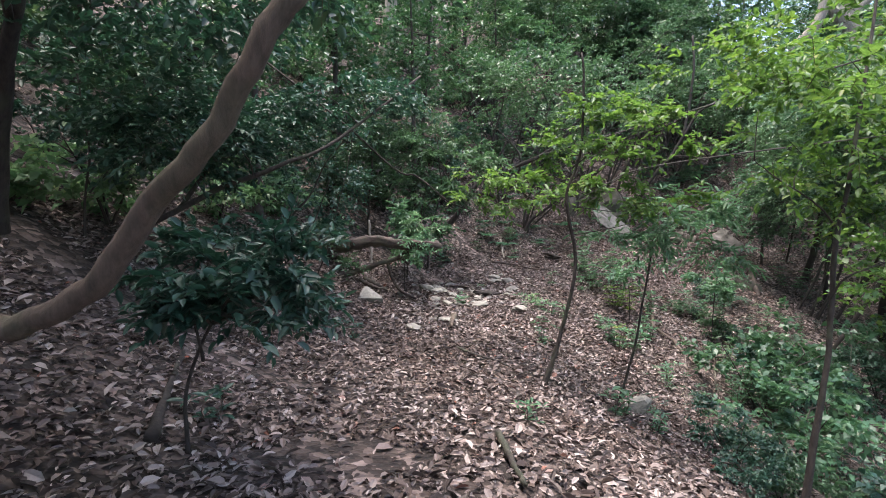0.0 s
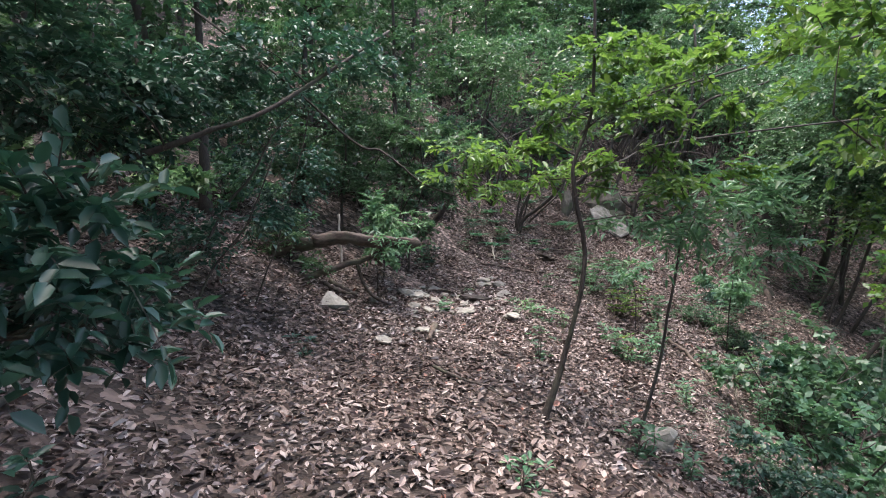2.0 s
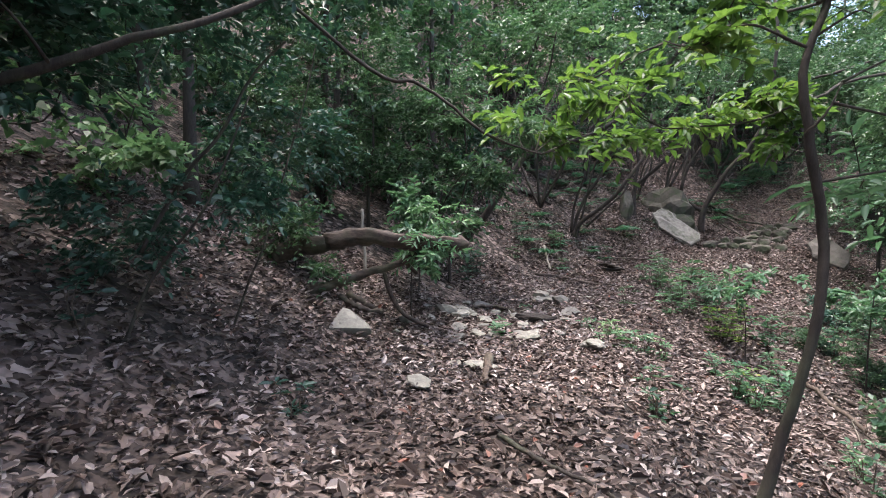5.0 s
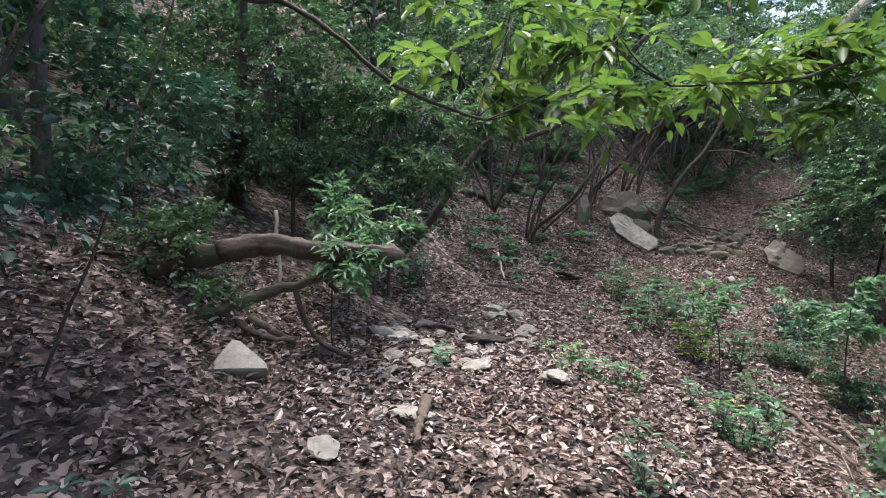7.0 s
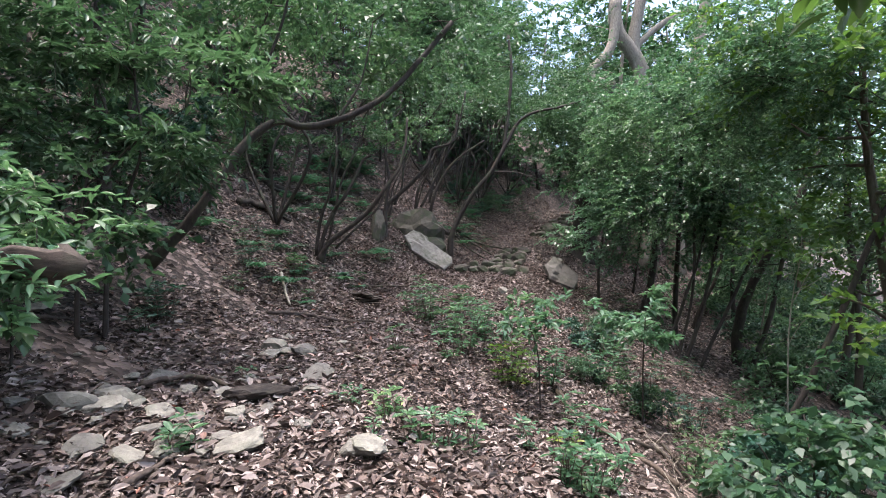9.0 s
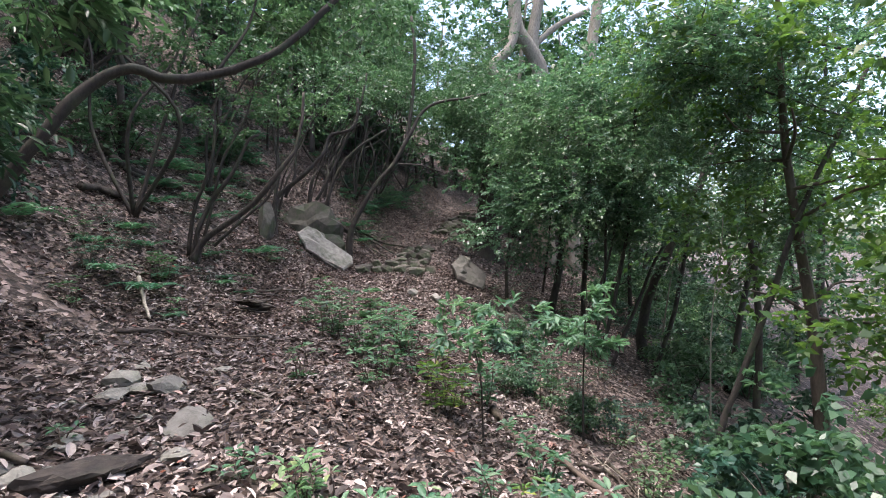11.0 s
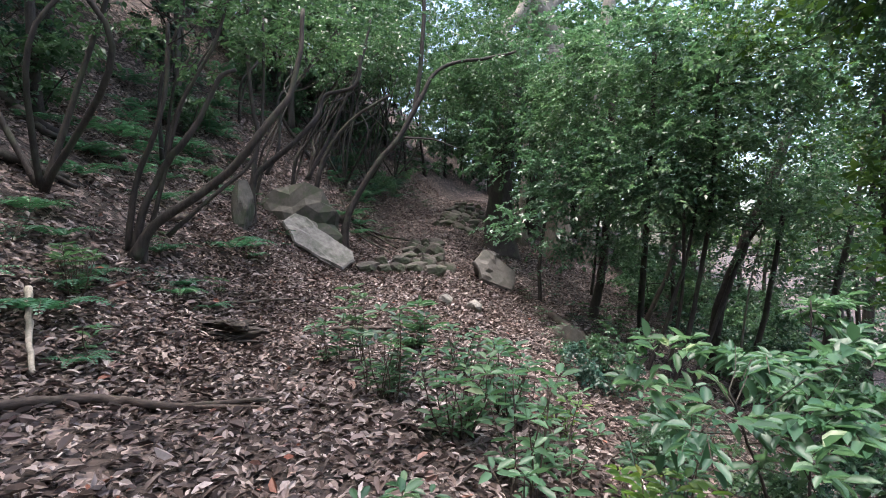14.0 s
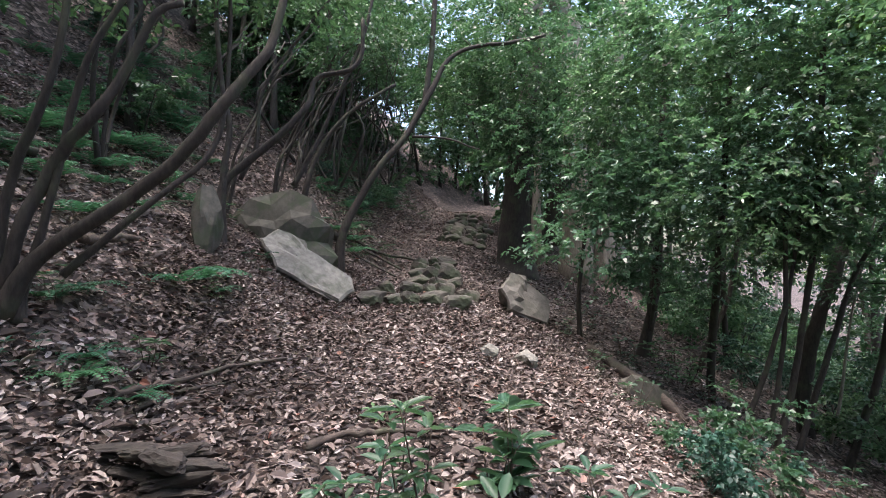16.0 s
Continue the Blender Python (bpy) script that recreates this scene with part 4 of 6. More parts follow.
tree("ravine_tree", "leaning dark sapling over the ravine",
     [([(8.75, 11.63, -2.99), (8.79, 11.61, -1.97), (9.07, 11.48, -1.26), (9.54, 11.26, -0.11), (9.86, 11.11, 0.77), (10.16, 10.97, 1.48), (10.73, 10.70, 2.55), (11.36, 10.40, 3.88)], 0.05, 0.03)],
     [((10.17, 11.51, 2.65), (1.09, 1.09, 0.90), 175),
      ((8.95, 11.51, 3.69), (1.01, 0.99, 0.55), 117),
      ((10.44, 11.39, 1.05), (0.58, 0.58, 0.60), 76)], leaf=0.08, mat=LEAF_SHEEN, seed=43)
tree("ravine_tree", "clump of thin upright trunks in the ravine",
     [([(11.52, 15.87, -2.35), (11.57, 15.84, -2.06), (11.91, 15.67, -0.84), (12.23, 15.52, 0.75), (12.42, 15.43, 2.47), (12.53, 15.36, 5.06)], 0.06, 0.04),
      ([(11.92, 15.67, -2.13), (12.57, 15.37, -0.54), (13.08, 15.13, 0.61), (13.73, 14.83, 1.47)], 0.05, 0.03),
      ([(11.40, 15.91, -1.99), (11.72, 15.76, -0.26), (11.77, 15.73, 1.46)], 0.04, 0.03)],
     [((12.08, 15.03, 3.37), (1.71, 1.71, 1.53), 281),
      ((12.71, 14.19, 2.35), (1.63, 1.63, 1.18), 218),
      ((11.11, 16.03, 2.18), (1.48, 1.48, 1.13), 187)], fine=False, leaf=0.100, mat=LEAF_SHEEN, seed=44)
tree("ravine_tree", "stout grey trunk leaning in the ravine",
     [([(13.67, 15.97, -2.80), (13.71, 15.95, -1.57), (13.98, 15.82, -0.34), (14.54, 15.56, 0.91), (15.02, 15.33, 1.84), (15.85, 14.94, 3.85)], 0.14, 0.1)],
     [((14.23, 14.59, 4.35), (2.10, 2.05, 1.44), 249)], fine=False, leaf=0.100, mat=LEAF_SHEEN, seed=45)
tree("dead_sapling", "bleached leafless sapling with fine twigs",
     [([(9.82, 12.24, -3.01), (9.82, 12.24, -1.62), (9.82, 12.23, -0.73), (9.89, 12.20, 0.07), (9.98, 12.15, 0.67), (10.03, 12.13, 1.36)], 0.016, 0.008),
      ([(9.85, 12.21, -0.13), (10.21, 12.05, 0.57), (10.57, 11.88, 0.97), (10.75, 11.80, 1.37)], 0.009, 0.004),
      ([(9.89, 12.20, 0.07), (10.21, 12.05, 0.27), (10.66, 11.84, 0.57), (11.02, 11.67, 0.87)], 0.008, 0.003),
      ([(9.96, 12.16, 0.57), (9.85, 12.21, 0.96), (9.71, 12.27, 1.26)], 0.007, 0.003),
      ([(10.21, 12.05, 0.57), (10.30, 12.00, 1.07), (10.25, 12.03, 1.46)], 0.006, 0.003),
      ([(9.82, 12.23, -0.83), (10.04, 12.13, -0.43), (10.22, 12.05, -0.33)], 0.006, 0.003)],
     [], bark=WHITE_WOOD, seed=46)
tree("evergreen_tree", "dense dark evergreen hanging over the falling slope",
     [([(14.84, 9.93, -5.44), (14.84, 9.93, -2.19), (14.81, 9.93, 1.29), (14.35, 10.13, 3.77), (13.88, 10.34, 5.76)], 0.1, 0.06),
      ([(14.53, 10.05, 2.78), (10.63, 11.40, 3.34), (9.63, 11.64, 3.46), (9.02, 11.81, 3.61)], 0.03, 0.01),
      ([(14.34, 10.13, 4.27), (10.79, 11.32, 4.34), (9.37, 11.76, 4.18), (8.35, 12.12, 4.16)], 0.03, 0.01)],
     [((9.95, 11.54, 3.86), (1.74, 1.46, 0.90), 220),
      ((10.18, 13.75, 5.26), (1.61, 1.43, 0.89), 192),
      ((8.92, 13.18, 3.38), (1.02, 1.02, 1.02), 165),
      ((10.79, 12.07, 3.79), (1.21, 1.21, 0.84), 192),
      ((8.62, 12.11, 3.73), (1.06, 0.92, 0.49), 192),
      ((9.80, 11.56, 3.93), (1.27, 1.16, 0.69), 165),
      ((10.29, 11.56, 2.58), (1.10, 1.00, 0.55), 120),
      ((8.54, 12.35, 4.75), (1.18, 0.90, 0.45), 110)], leaf=0.08, mat=LEAF_SHEEN, seed=47)
tree("evergreen_shrub", "leafy evergreen mass beside the steps",
     [([(11.97, 19.50, -1.00), (11.99, 19.49, 0.35), (12.15, 19.41, 1.63), (12.30, 19.33, 2.90)], 0.05, 0.03),
      ([(11.86, 17.90, -0.43), (12.00, 17.83, 0.89), (12.14, 17.76, 2.55)], 0.04, 0.02)],
     [((11.29, 18.70, 1.40), (1.44, 1.41, 0.90), 175),
      ((11.76, 17.39, 1.21), (1.50, 1.50, 1.18), 204),
      ((12.30, 19.33, 3.27), (2.11, 1.87, 1.26), 234)], fine=False, leaf=0.106, mat=LEAF_SHEEN, category='shrub', seed=48)
tree("evergreen_tree", "green-leaved tree beside the trail above the ravine",
     [([(12.81, 17.22, -2.05), (12.79, 17.19, -1.01), (12.64, 17.02, 0.47), (12.60, 16.89, 2.00), (12.44, 16.72, 3.96), (12.43, 16.69, 5.95)], 0.07, 0.04)],
     [((11.52, 18.27, 2.25), (1.02, 1.02, 0.79), 265),
      ((11.90, 17.89, 3.82), (1.25, 1.25, 1.02), 332),
      ((12.31, 16.14, 4.92), (1.64, 1.33, 0.70), 398),
      ((12.99, 14.87, 4.06), (1.01, 1.01, 1.13), 265),
      ((11.77, 16.69, 2.39), (1.40, 1.40, 0.90), 365),
      ((12.28, 15.53, 3.36), (1.21, 1.21, 1.13), 298),
      ((11.62, 16.78, 4.45), (1.59, 1.39, 0.80), 298),
      ((12.55, 15.32, 1.41), (0.82, 0.82, 0.75), 165),
      ((11.80, 18.62, 5.30), (1.09, 1.09, 0.78), 198)], leaf=0.100, mat=LEAF_SHEEN, seed=49)
tree("leafy_sapling", "fresh light-green leafy shrub beside the trail edge",
     [([(4.35, 11.95, -1.36), (4.33, 11.97, -0.55), (4.28, 12.05, -0.2), (4.20, 12.10, 0.02)], 0.01, 0.005)],
     [((4.38, 12.48, 0.07), (0.19, 0.19, 0.06), 7),
      ((4.55, 12.12, 0.16), (0.19, 0.19, 0.06), 12),
      ((4.39, 11.82, -0.02), (0.19, 0.19, 0.06), 12),
      ((4.15, 12.15, -0.11), (0.19, 0.19, 0.06), 10),
      ((4.12, 12.50, -0.04), (0.19, 0.19, 0.06), 6),
      ((4.02, 11.80, -0.17), (0.19, 0.19, 0.06), 8),
      ((4.75, 11.77, 0.13), (0.19, 0.19, 0.06), 7)], leaf=0.105, mat=LEAF_FRESH, flat=0.85, thick=0.004, spray=0.17, per=7, slim=0.52, seed=50)
tree("leafy_sapling", "upright sapling with whorls of green leaves above the ravine",
     [([(6.50, 12.35, -1.92), (6.52, 12.36, -0.75), (6.58, 12.38, -0.2), (6.61, 12.38, 0.25)], 0.014, 0.006)],
     [((6.61, 12.38, 0.16), (0.16, 0.16, 0.12), 14),
      ((6.35, 12.30, -0.12), (0.36, 0.36, 0.10), 26),
      ((6.85, 12.50, -0.30), (0.36, 0.36, 0.12), 26),
      ((6.30, 12.15, -0.55), (0.38, 0.38, 0.14), 28)], leaf=0.13, mat=LEAF_FRESH, flat=0.85, thick=0.005, spray=0.22, per=8, slim=0.46, seed=54)
tree("evergreen_tree", "yellow-green tree with a broad crown above the ravine",
     [([(13.00, 12.83, -3.81), (13.01, 12.82, -3.57), (13.09, 12.76, -0.94), (12.92, 12.90, 1.68), (12.76, 12.77, 4.23), (12.91, 12.65, 5.88)], 0.08, 0.05)],
     [((12.16, 12.87, 4.12), (1.60, 1.60, 1.07), 193),
      ((11.73, 14.51, 5.04), (1.42, 1.36, 0.84), 148),
      ((11.20, 12.12, 4.86), (1.58, 1.55, 1.02), 161),
      ((12.34, 12.21, 2.45), (0.80, 0.80, 0.71), 96),
      ((13.01, 15.52, 4.63), (1.26, 1.20, 0.70), 128)], fine=False, leaf=0.106, mat=LEAF_BRIGHT, seed=51)
# Added crowns, mostly above the view, that darken the left of the trail.
tree("canopy_tree", "leafy evergreen leaning over the first stretch of trail, added for shade",
     [([(-5.07, 3.59, 1.25), (-4.49, 3.73, 2.11), (-3.71, 3.88, 3.70), (-2.89, 4.25, 5.51)], 0.07, 0.04)],
     [((-2.4, 2.2, 3.5), (1.2, 1.2, 0.5), 90), ((-1.7, 4.3, 3.4), (1.2, 1.2, 0.5), 90), ((-2.6, 6.2, 3.6), (1.2, 1.2, 0.5), 82), ((-1.2, 0.2, 3.6), (1.1, 1.1, 0.5), 82),
      ((-2.8, 0.3, 3.2), (1.2, 1.2, 0.6), 82), ((-1.0, -1.6, 3.6), (1.2, 1.2, 0.5), 82)], bark=BARK, leaf=0.1, mat=LEAF_DARK, seed=52)

# A second added crown overhead, denser shade for the same ground.
tree("canopy_tree", "broad dark evergreen added on the bank to shade the trail",
     [([(-4.3, 5.0, 1.1), (-4.0, 4.8, 2.4), (-3.3, 4.4, 3.7), (-2.5, 4.0, 4.9)], 0.08, 0.04),
      ([(-3.7, 4.6, 3.0), (-2.6, 3.0, 3.9), (-1.6, 1.6, 4.4)], 0.04, 0.02)],
     [((-1.4, 2.6, 4.3), (1.2, 1.2, 0.45), 120), ((-3.0, 3.6, 4.4), (1.2, 1.2, 0.45), 72),
      ((-2.4, 4.8, 4.6), (1.3, 1.3, 0.5), 132), ((-3.2, 5.8, 4.9), (1.2, 1.2, 0.5), 108), ((-2.0, 3.4, 5.0), (1.2, 1.2, 0.45), 108)], fine=False, leaf=0.12, mat=LEAF_DARK, seed=53)


def crooked_tree(x, y, height, lean, seed, stems=3):
    """Thin dark stems from one foot that snake towards the light over the trail."""
    rng = np.random.default_rng(seed)
    z = gz(x, y)
    runs, blobs = [], []
    for i in range(stems):
        way = np.array([lean[0], lean[1]]) + rng.normal(0, 0.22, 2)
        f = np.linspace(0, 1, 8)
        side = np.cumsum(rng.normal(0, 0.06, 8)) * height
        side -= side[0]
        out = height * (0.12 * f + 0.5 * f ** 1.6)
        pts = [(x + way[0] * o + way[1] * s, y + way[1] * o - way[0] * s, z - 0.1 + height * (0.1 + k) * 0.9) for o, s, k in zip(out, side, f)]
        pts[0] = (x, y, z - 0.1)
        runs.append((pts, height * rng.uniform(0.006, 0.0105), 0.011))
        blobs.append((pts[-1], (0.8, 0.8, 0.3), 24))
        s = pts[4]
        twig = rng.normal(0, 0.4, 3) + np.array([way[0], way[1], 0.5])
        runs.append(([s, tuple(np.array(s) + twig * 0.5 + rng.normal(0, 0.12, 3)), tuple(np.array(s) + twig * 1.1)], 0.018, 0.006))
    return tree("crooked_tree", "thin dark crooked stems leaning from the bank", runs, blobs, leaf=0.1, mat=LEAF_MID, seed=seed, fine=False, category="tree",
                group="crooked trees of the bank", thick=0.01, spray=0.4)


for i, (x, y, h) in enumerate(((6.1, 23.4, 4.6), (7.6, 24.6, 4.4), (8.7, 25.8, 4.2), (9.9, 27.6, 4.4), (7.0, 27.0, 5.0), (4.0, 22.4, 4.8), (11.6, 29.4, 4.4))):
    crooked_tree(x, y, h, (0.62, -0.5) if i % 2 else (0.72, -0.2), 1500 + i, 2 + i % 2)

# ---- the wood all round: a few kinds of tree, repeated over the hillside and the ravine ----
def wood_tree(label, seed, height, low, leaf, mat, bark, count, wide, masses=8):
    """A tree whose leafy masses begin at the share low of its height."""
    rng = np.random.default_rng(seed)
    lean = rng.normal(0, 0.1, 2) * height
    stem = [(0, 0, -0.3), (lean[0] * 0.2 + 0.1, lean[1] * 0.3, height * 0.3), (lean[0] * 0.6, lean[1] * 0.9, height * 0.65), (lean[0], lean[1], height * 0.95)]
    blobs = []
    for i in range(masses):
        h = height * (low + (1 - low) * i / (masses - 1))
        a = 2.4 * i + rng.uniform(0, 1)
        r = wide * rng.uniform(0.3, 0.75) * (1.1 - 0.6 * h / height)
        blobs.append(((lean[0] * h / height + math.cos(a) * r, lean[1] * h / height + math.sin(a) * r, h), (wide * 0.62, wide * 0.62, wide * 0.36), count))
    return tree("wood_tree", label, [(stem, height * 0.011 + 0.02, 0.03)], blobs, leaf=leaf, mat=mat, bark=bark, seed=seed, fine=False, per=10, spray=0.55, thick=0.03,
                boughs=2, slim=0.62, split=False, group="trees of the surrounding wood")


def bush(label, seed, wide, leaf, mat, count):
    rng = np.random.default_rng(seed)
    stems = [([(0, 0, -0.1), (math.cos(a) * wide * 0.25, math.sin(a) * wide * 0.25, wide * 0.45), (math.cos(a) * wide * 0.5, math.sin(a) * wide * 0.5, wide * 0.85)], 0.016, 0.006) for a in (0.3, 2.4, 4.5)]
    blobs = [((math.cos(a) * wide * 0.4, math.sin(a) * wide * 0.4, wide * h), (wide * 0.45, wide * 0.45, wide * 0.34), count) for a, h in ((0.3, 0.45), (2.4, 0.7), (4.5, 0.4), (5.5, 0.95))]
    return tree("undergrowth_bush", label, stems, blobs, leaf=leaf, mat=mat, seed=seed, fine=False, per=10, spray=0.3, category="shrub", split=False, group="bushes of the undergrowth")


def spread(rng, count, xr, yr, gap, near, far):
    """Places off the trail, between two distances to its right (left: minus)."""
    out = []
    tries = 0
    while len(out) < count and tries < count * 60:
        x, y = rng.uniform(*xr, 64), rng.uniform(*yr, 64)
        d = lateral(x, y)[1]
        for a, b, side in zip(x, y, d):
            tries += 1
            if near < side < far and len(out) < count and all((a - c) ** 2 + (b - e) ** 2 > gap * gap for c, e in out):
                out.append((a, b))
    return out


def plant_out(rng, kinds, spots, lo=0.8, hi=1.25):
    """Stands the first of each kind on the first places, and copies on the others."""
    for i, (x, y) in enumerate(spots):
        m = pose(x, y, gz(x, y) - 0.05, 0, 0, rng.uniform(0, 360))
        if i < len(kinds):
            kinds[i].matrix_world = m
        else:
            s = rng.uniform(lo, hi)
            copy_thing(kinds[int(rng.integers(0, len(kinds)))], m).scale = (s, s, s)


def slope_tree(label, seed, height, mat):
    """Several thin crooked stems from one foot, leafy only at the top."""
    rng = np.random.default_rng(seed)
    stems, blobs = [], []
    for i in range(4):
        a = rng.uniform(0, 6.28)
        k = rng.uniform(0.15, 0.4) * height
        bend = rng.normal(0, 0.1 * height, 2)
        top = (math.cos(a) * k, math.sin(a) * k, height * rng.uniform(0.8, 1.1))
        stems.append(([(0, 0, -0.2), (top[0] * 0.25 + bend[0], top[1] * 0.25 + bend[1], height * 0.3), (top[0] * 0.65 - bend[0] * 0.6, top[1] * 0.65 - bend[1] * 0.6, height * 0.6), top], 0.042, 0.018))
        blobs.append(((top[0], top[1], top[2]), (1.0, 1.0, 0.5), 55))
    return tree("slope_tree", label, stems, blobs, leaf=0.12, mat=mat, seed=seed, fine=False, per=10, spray=0.45, split=False, group="crooked trees of the slope", thick=0.018)


rng = np.random.default_rng(77)
hill_trees = [wood_tree("slim evergreen tree with a high leafy crown on the slope", 301, 7.0, 0.42, 0.145, LEAF_MID, BARK, 60, 2.2),
              wood_tree("grey-trunked tree of the hillside wood", 302, 8.5, 0.4, 0.155, LEAF_FAR, BARK, 60, 2.5),
              wood_tree("small dark-stemmed tree with dense dark leaves", 303, 5.5, 0.4, 0.135, LEAF_DARK, BARK, 60, 1.9)]
# The first four stand out of view by the start, added for shade.
plant_out(rng, hill_trees, spread(rng, 4, (-7, 0), (-6, 2), 1.8, -6, -3.4) + spread(rng, 18, (-20, 4), (0, 20), 2.1, -15, -5.6) + spread(rng, 9, (-14, 14), (20, 42), 2.2, -16, -8))
slope_trees = [slope_tree("dark crooked many-stemmed tree on the leafy slope", 321, 4.6, LEAF_MID), slope_tree("thin crooked dark tree on the slope", 322, 5.4, LEAF_FAR)]
upper = [wood_tree("spreading evergreen above the boulders", 331, 8.0, 0.5, 0.15, LEAF_MID, BARK, 90, 2.8, 8)]
plant_out(rng, upper, [(12.9, 30.8), (10.8, 31.4), (20.4, 27.0), (24.0, 29.6)] + spread(rng, 8, (2, 22), (23, 40), 2.3, -11, -5.0))
plant_out(rng, slope_trees, [(10.6, 27.0), (12.6, 28.6), (14.2, 31.0), (11.4, 30.6), (16.4, 32.2)] + spread(rng, 8, (0, 20), (18, 38), 1.8, -9, -3.0), 0.8, 1.2)
ravine_trees = [wood_tree("leafy evergreen tree rising from the ravine", 305, 7.0, 0.3, 0.12, LEAF_MID, BARK, 62, 2.0, 9),
                wood_tree("dense small-leaved tree of the ravine", 306, 6.0, 0.25, 0.12, LEAF_FAR, BARK, 62, 1.8, 8),
                wood_tree("yellow-green tree of the ravine", 307, 7.5, 0.35, 0.13, LEAF_BRIGHT, BARK_BROWN, 50, 2.0, 8)]
plant_out(rng, ravine_trees, spread(rng, 13, (4, 34), (8, 36), 2.6, 7.5, 17) + spread(rng, 6, (4, 20), (-2, 10), 2.3, 8, 16))
far_trees = [wood_tree("tall tree in the depth of the wood", 308, 11.0, 0.25, 0.25, LEAF_FAR, BARK_PALE, 40, 3.2, 9),
             wood_tree("broad dark tree in the depth of the wood", 309, 9.0, 0.12, 0.25, LEAF_MID, BARK, 40, 3.2, 9)]
plant_out(rng, far_trees, spread(rng, 60, (-45, 10), (-10, 75), 3.2, -40, -13) + spread(rng, 14, (14, 60), (-20, 60), 4.0, 21, 42) + spread(rng, 15, (4, 40), (29, 55), 2.3, -15, -4.0) + spread(rng, 10, (14, 44), (24, 50), 2.4, 5.0, 10) + spread(rng, 14, (18, 44), (36, 60), 2.2, -6, 6))
sky_block_trees = [wood_tree("tall evergreen with a high spreading crown, added to shut out sky", 310, 12.0, 0.5, 0.2, LEAF_FAR, BARK, 60, 3.4, 8)]
# The eleven behind the start are never seen; they only darken the foreground.
plant_out(rng, sky_block_trees, spread(rng, 11, (-9, 9), (-15, -2.5), 2.6, -9, 9) + spread(rng, 7, (6, 40), (2, 40), 5, 10.0, 20))
# Added along the bank, crowns above the view, to shade the slope.
for i, (x, y) in enumerate(spread(rng, 7, (-5, 6), (10, 25), 2.2, -7.5, -3.8)):
    copy_thing(sky_block_trees[0], pose(x, y, gz(x, y) - 0.1, 0, 0, 51 * i)).scale = (0.62, 0.62, 0.62)
for i, (x, y) in enumerate(((21.0, 35.6), (24.0, 37.2), (26.6, 38.6), (29.4, 40.2), (18.6, 34.2))):
    copy_thing(far_trees[1], pose(x, y, gz(x, y) - 0.1, 0, 0, 33 + 77 * i)).scale = (0.8, 0.8, 0.8)
for i, (x, y) in enumerate(((17.6, 25.0), (24.6, 26.5), (23.6, 29.0))):
    copy_thing(far_trees[0], pose(x, y, gz(x, y) - 0.1, 0, 0, 77 * i)).scale = (1.3, 1.3, 1.3)
bushes = [bush("dark green evergreen bush of the undergrowth", 311, 1.0, 0.105, LEAF_DARK, 42),
          bush("green bush of the undergrowth on the slope", 312, 1.3, 0.11, LEAF_MID, 46),
          bush("fresh green bush of the undergrowth", 313, 0.9, 0.105, LEAF_FRESH, 40)]
plant_out(rng, bushes, spread(rng, 55, (-14, 2), (6, 30), 1.1, -13, -4.0) + spread(rng, 24, (3, 14), (2, 12), 1.1, 4.6, 12) + spread(rng, 34, (8, 26), (14, 34), 1.1, 7.5, 14) + spread(rng, 18, (4, 22), (24, 42), 1.4, -12, -4.5))
for i, (x, y) in enumerate(((3.30, 5.40), (3.90, 5.70), (3.65, 6.25), (4.30, 6.90), (7.13, 12.70), (8.35, 15.48), (6.70, 13.73), (6.69, 12.53), (7.92, 15.19), (6.18, 13.48))):
    s = 0.34 + 0.12 * (i % 3)
    copy_thing(bushes[i % 2], pose(x, y, gz(x, y) - 0.05, 0, 0, 70 * i)).scale = (s, s, s)
for i, (x, y) in enumerate(((11.4, 26.9), (12.6, 28.0), (13.6, 29.2), (14.9, 30.2), (12.0, 29.0), (13.2, 30.6), (16.2, 31.6), (15.0, 32.0), (17.6, 33.0), (10.6, 27.8))):
    s = 0.45 + 0.1 * (i % 3)
    copy_thing(bushes[i % 3], pose(x, y, gz(x, y) - 0.05, 0, 0, 50 * i)).scale = (s, s, s)
for i, (x, y) in enumerate(spread(rng, 50, (-2, 16), (16, 34), 0.7, -8, -1.9)):
    fern("fern", x, y, rng.uniform(0.5, 0.9), "green fern with arching fronds on the slope", 1200 + i, "ferns on the slope")

low = [seedling("woodland_plant", 0, 0, 0.4, "low green woodland plant on the slope", 1301, LEAF_MID, 6, 0.09, 0.3, slim=0.38, per=5, group="low woodland plants", z=0),
       seedling("woodland_plant", 0, 0, 0.3, "low dark evergreen plant on the slope", 1302, LEAF_DARK, 6, 0.08, 0.3, slim=0.38, per=5, group="low woodland plants", z=0)]
plant_out(rng, low, spread(rng, 34, (9, 18), (24, 33), 0.45, -4.5, -0.9) + spread(rng, 60, (-4, 14), (14, 34), 0.5, -9, -2.2) + spread(rng, 40, (3, 14), (3, 24), 0.5, 2.4, 6), 0.6, 1.4)

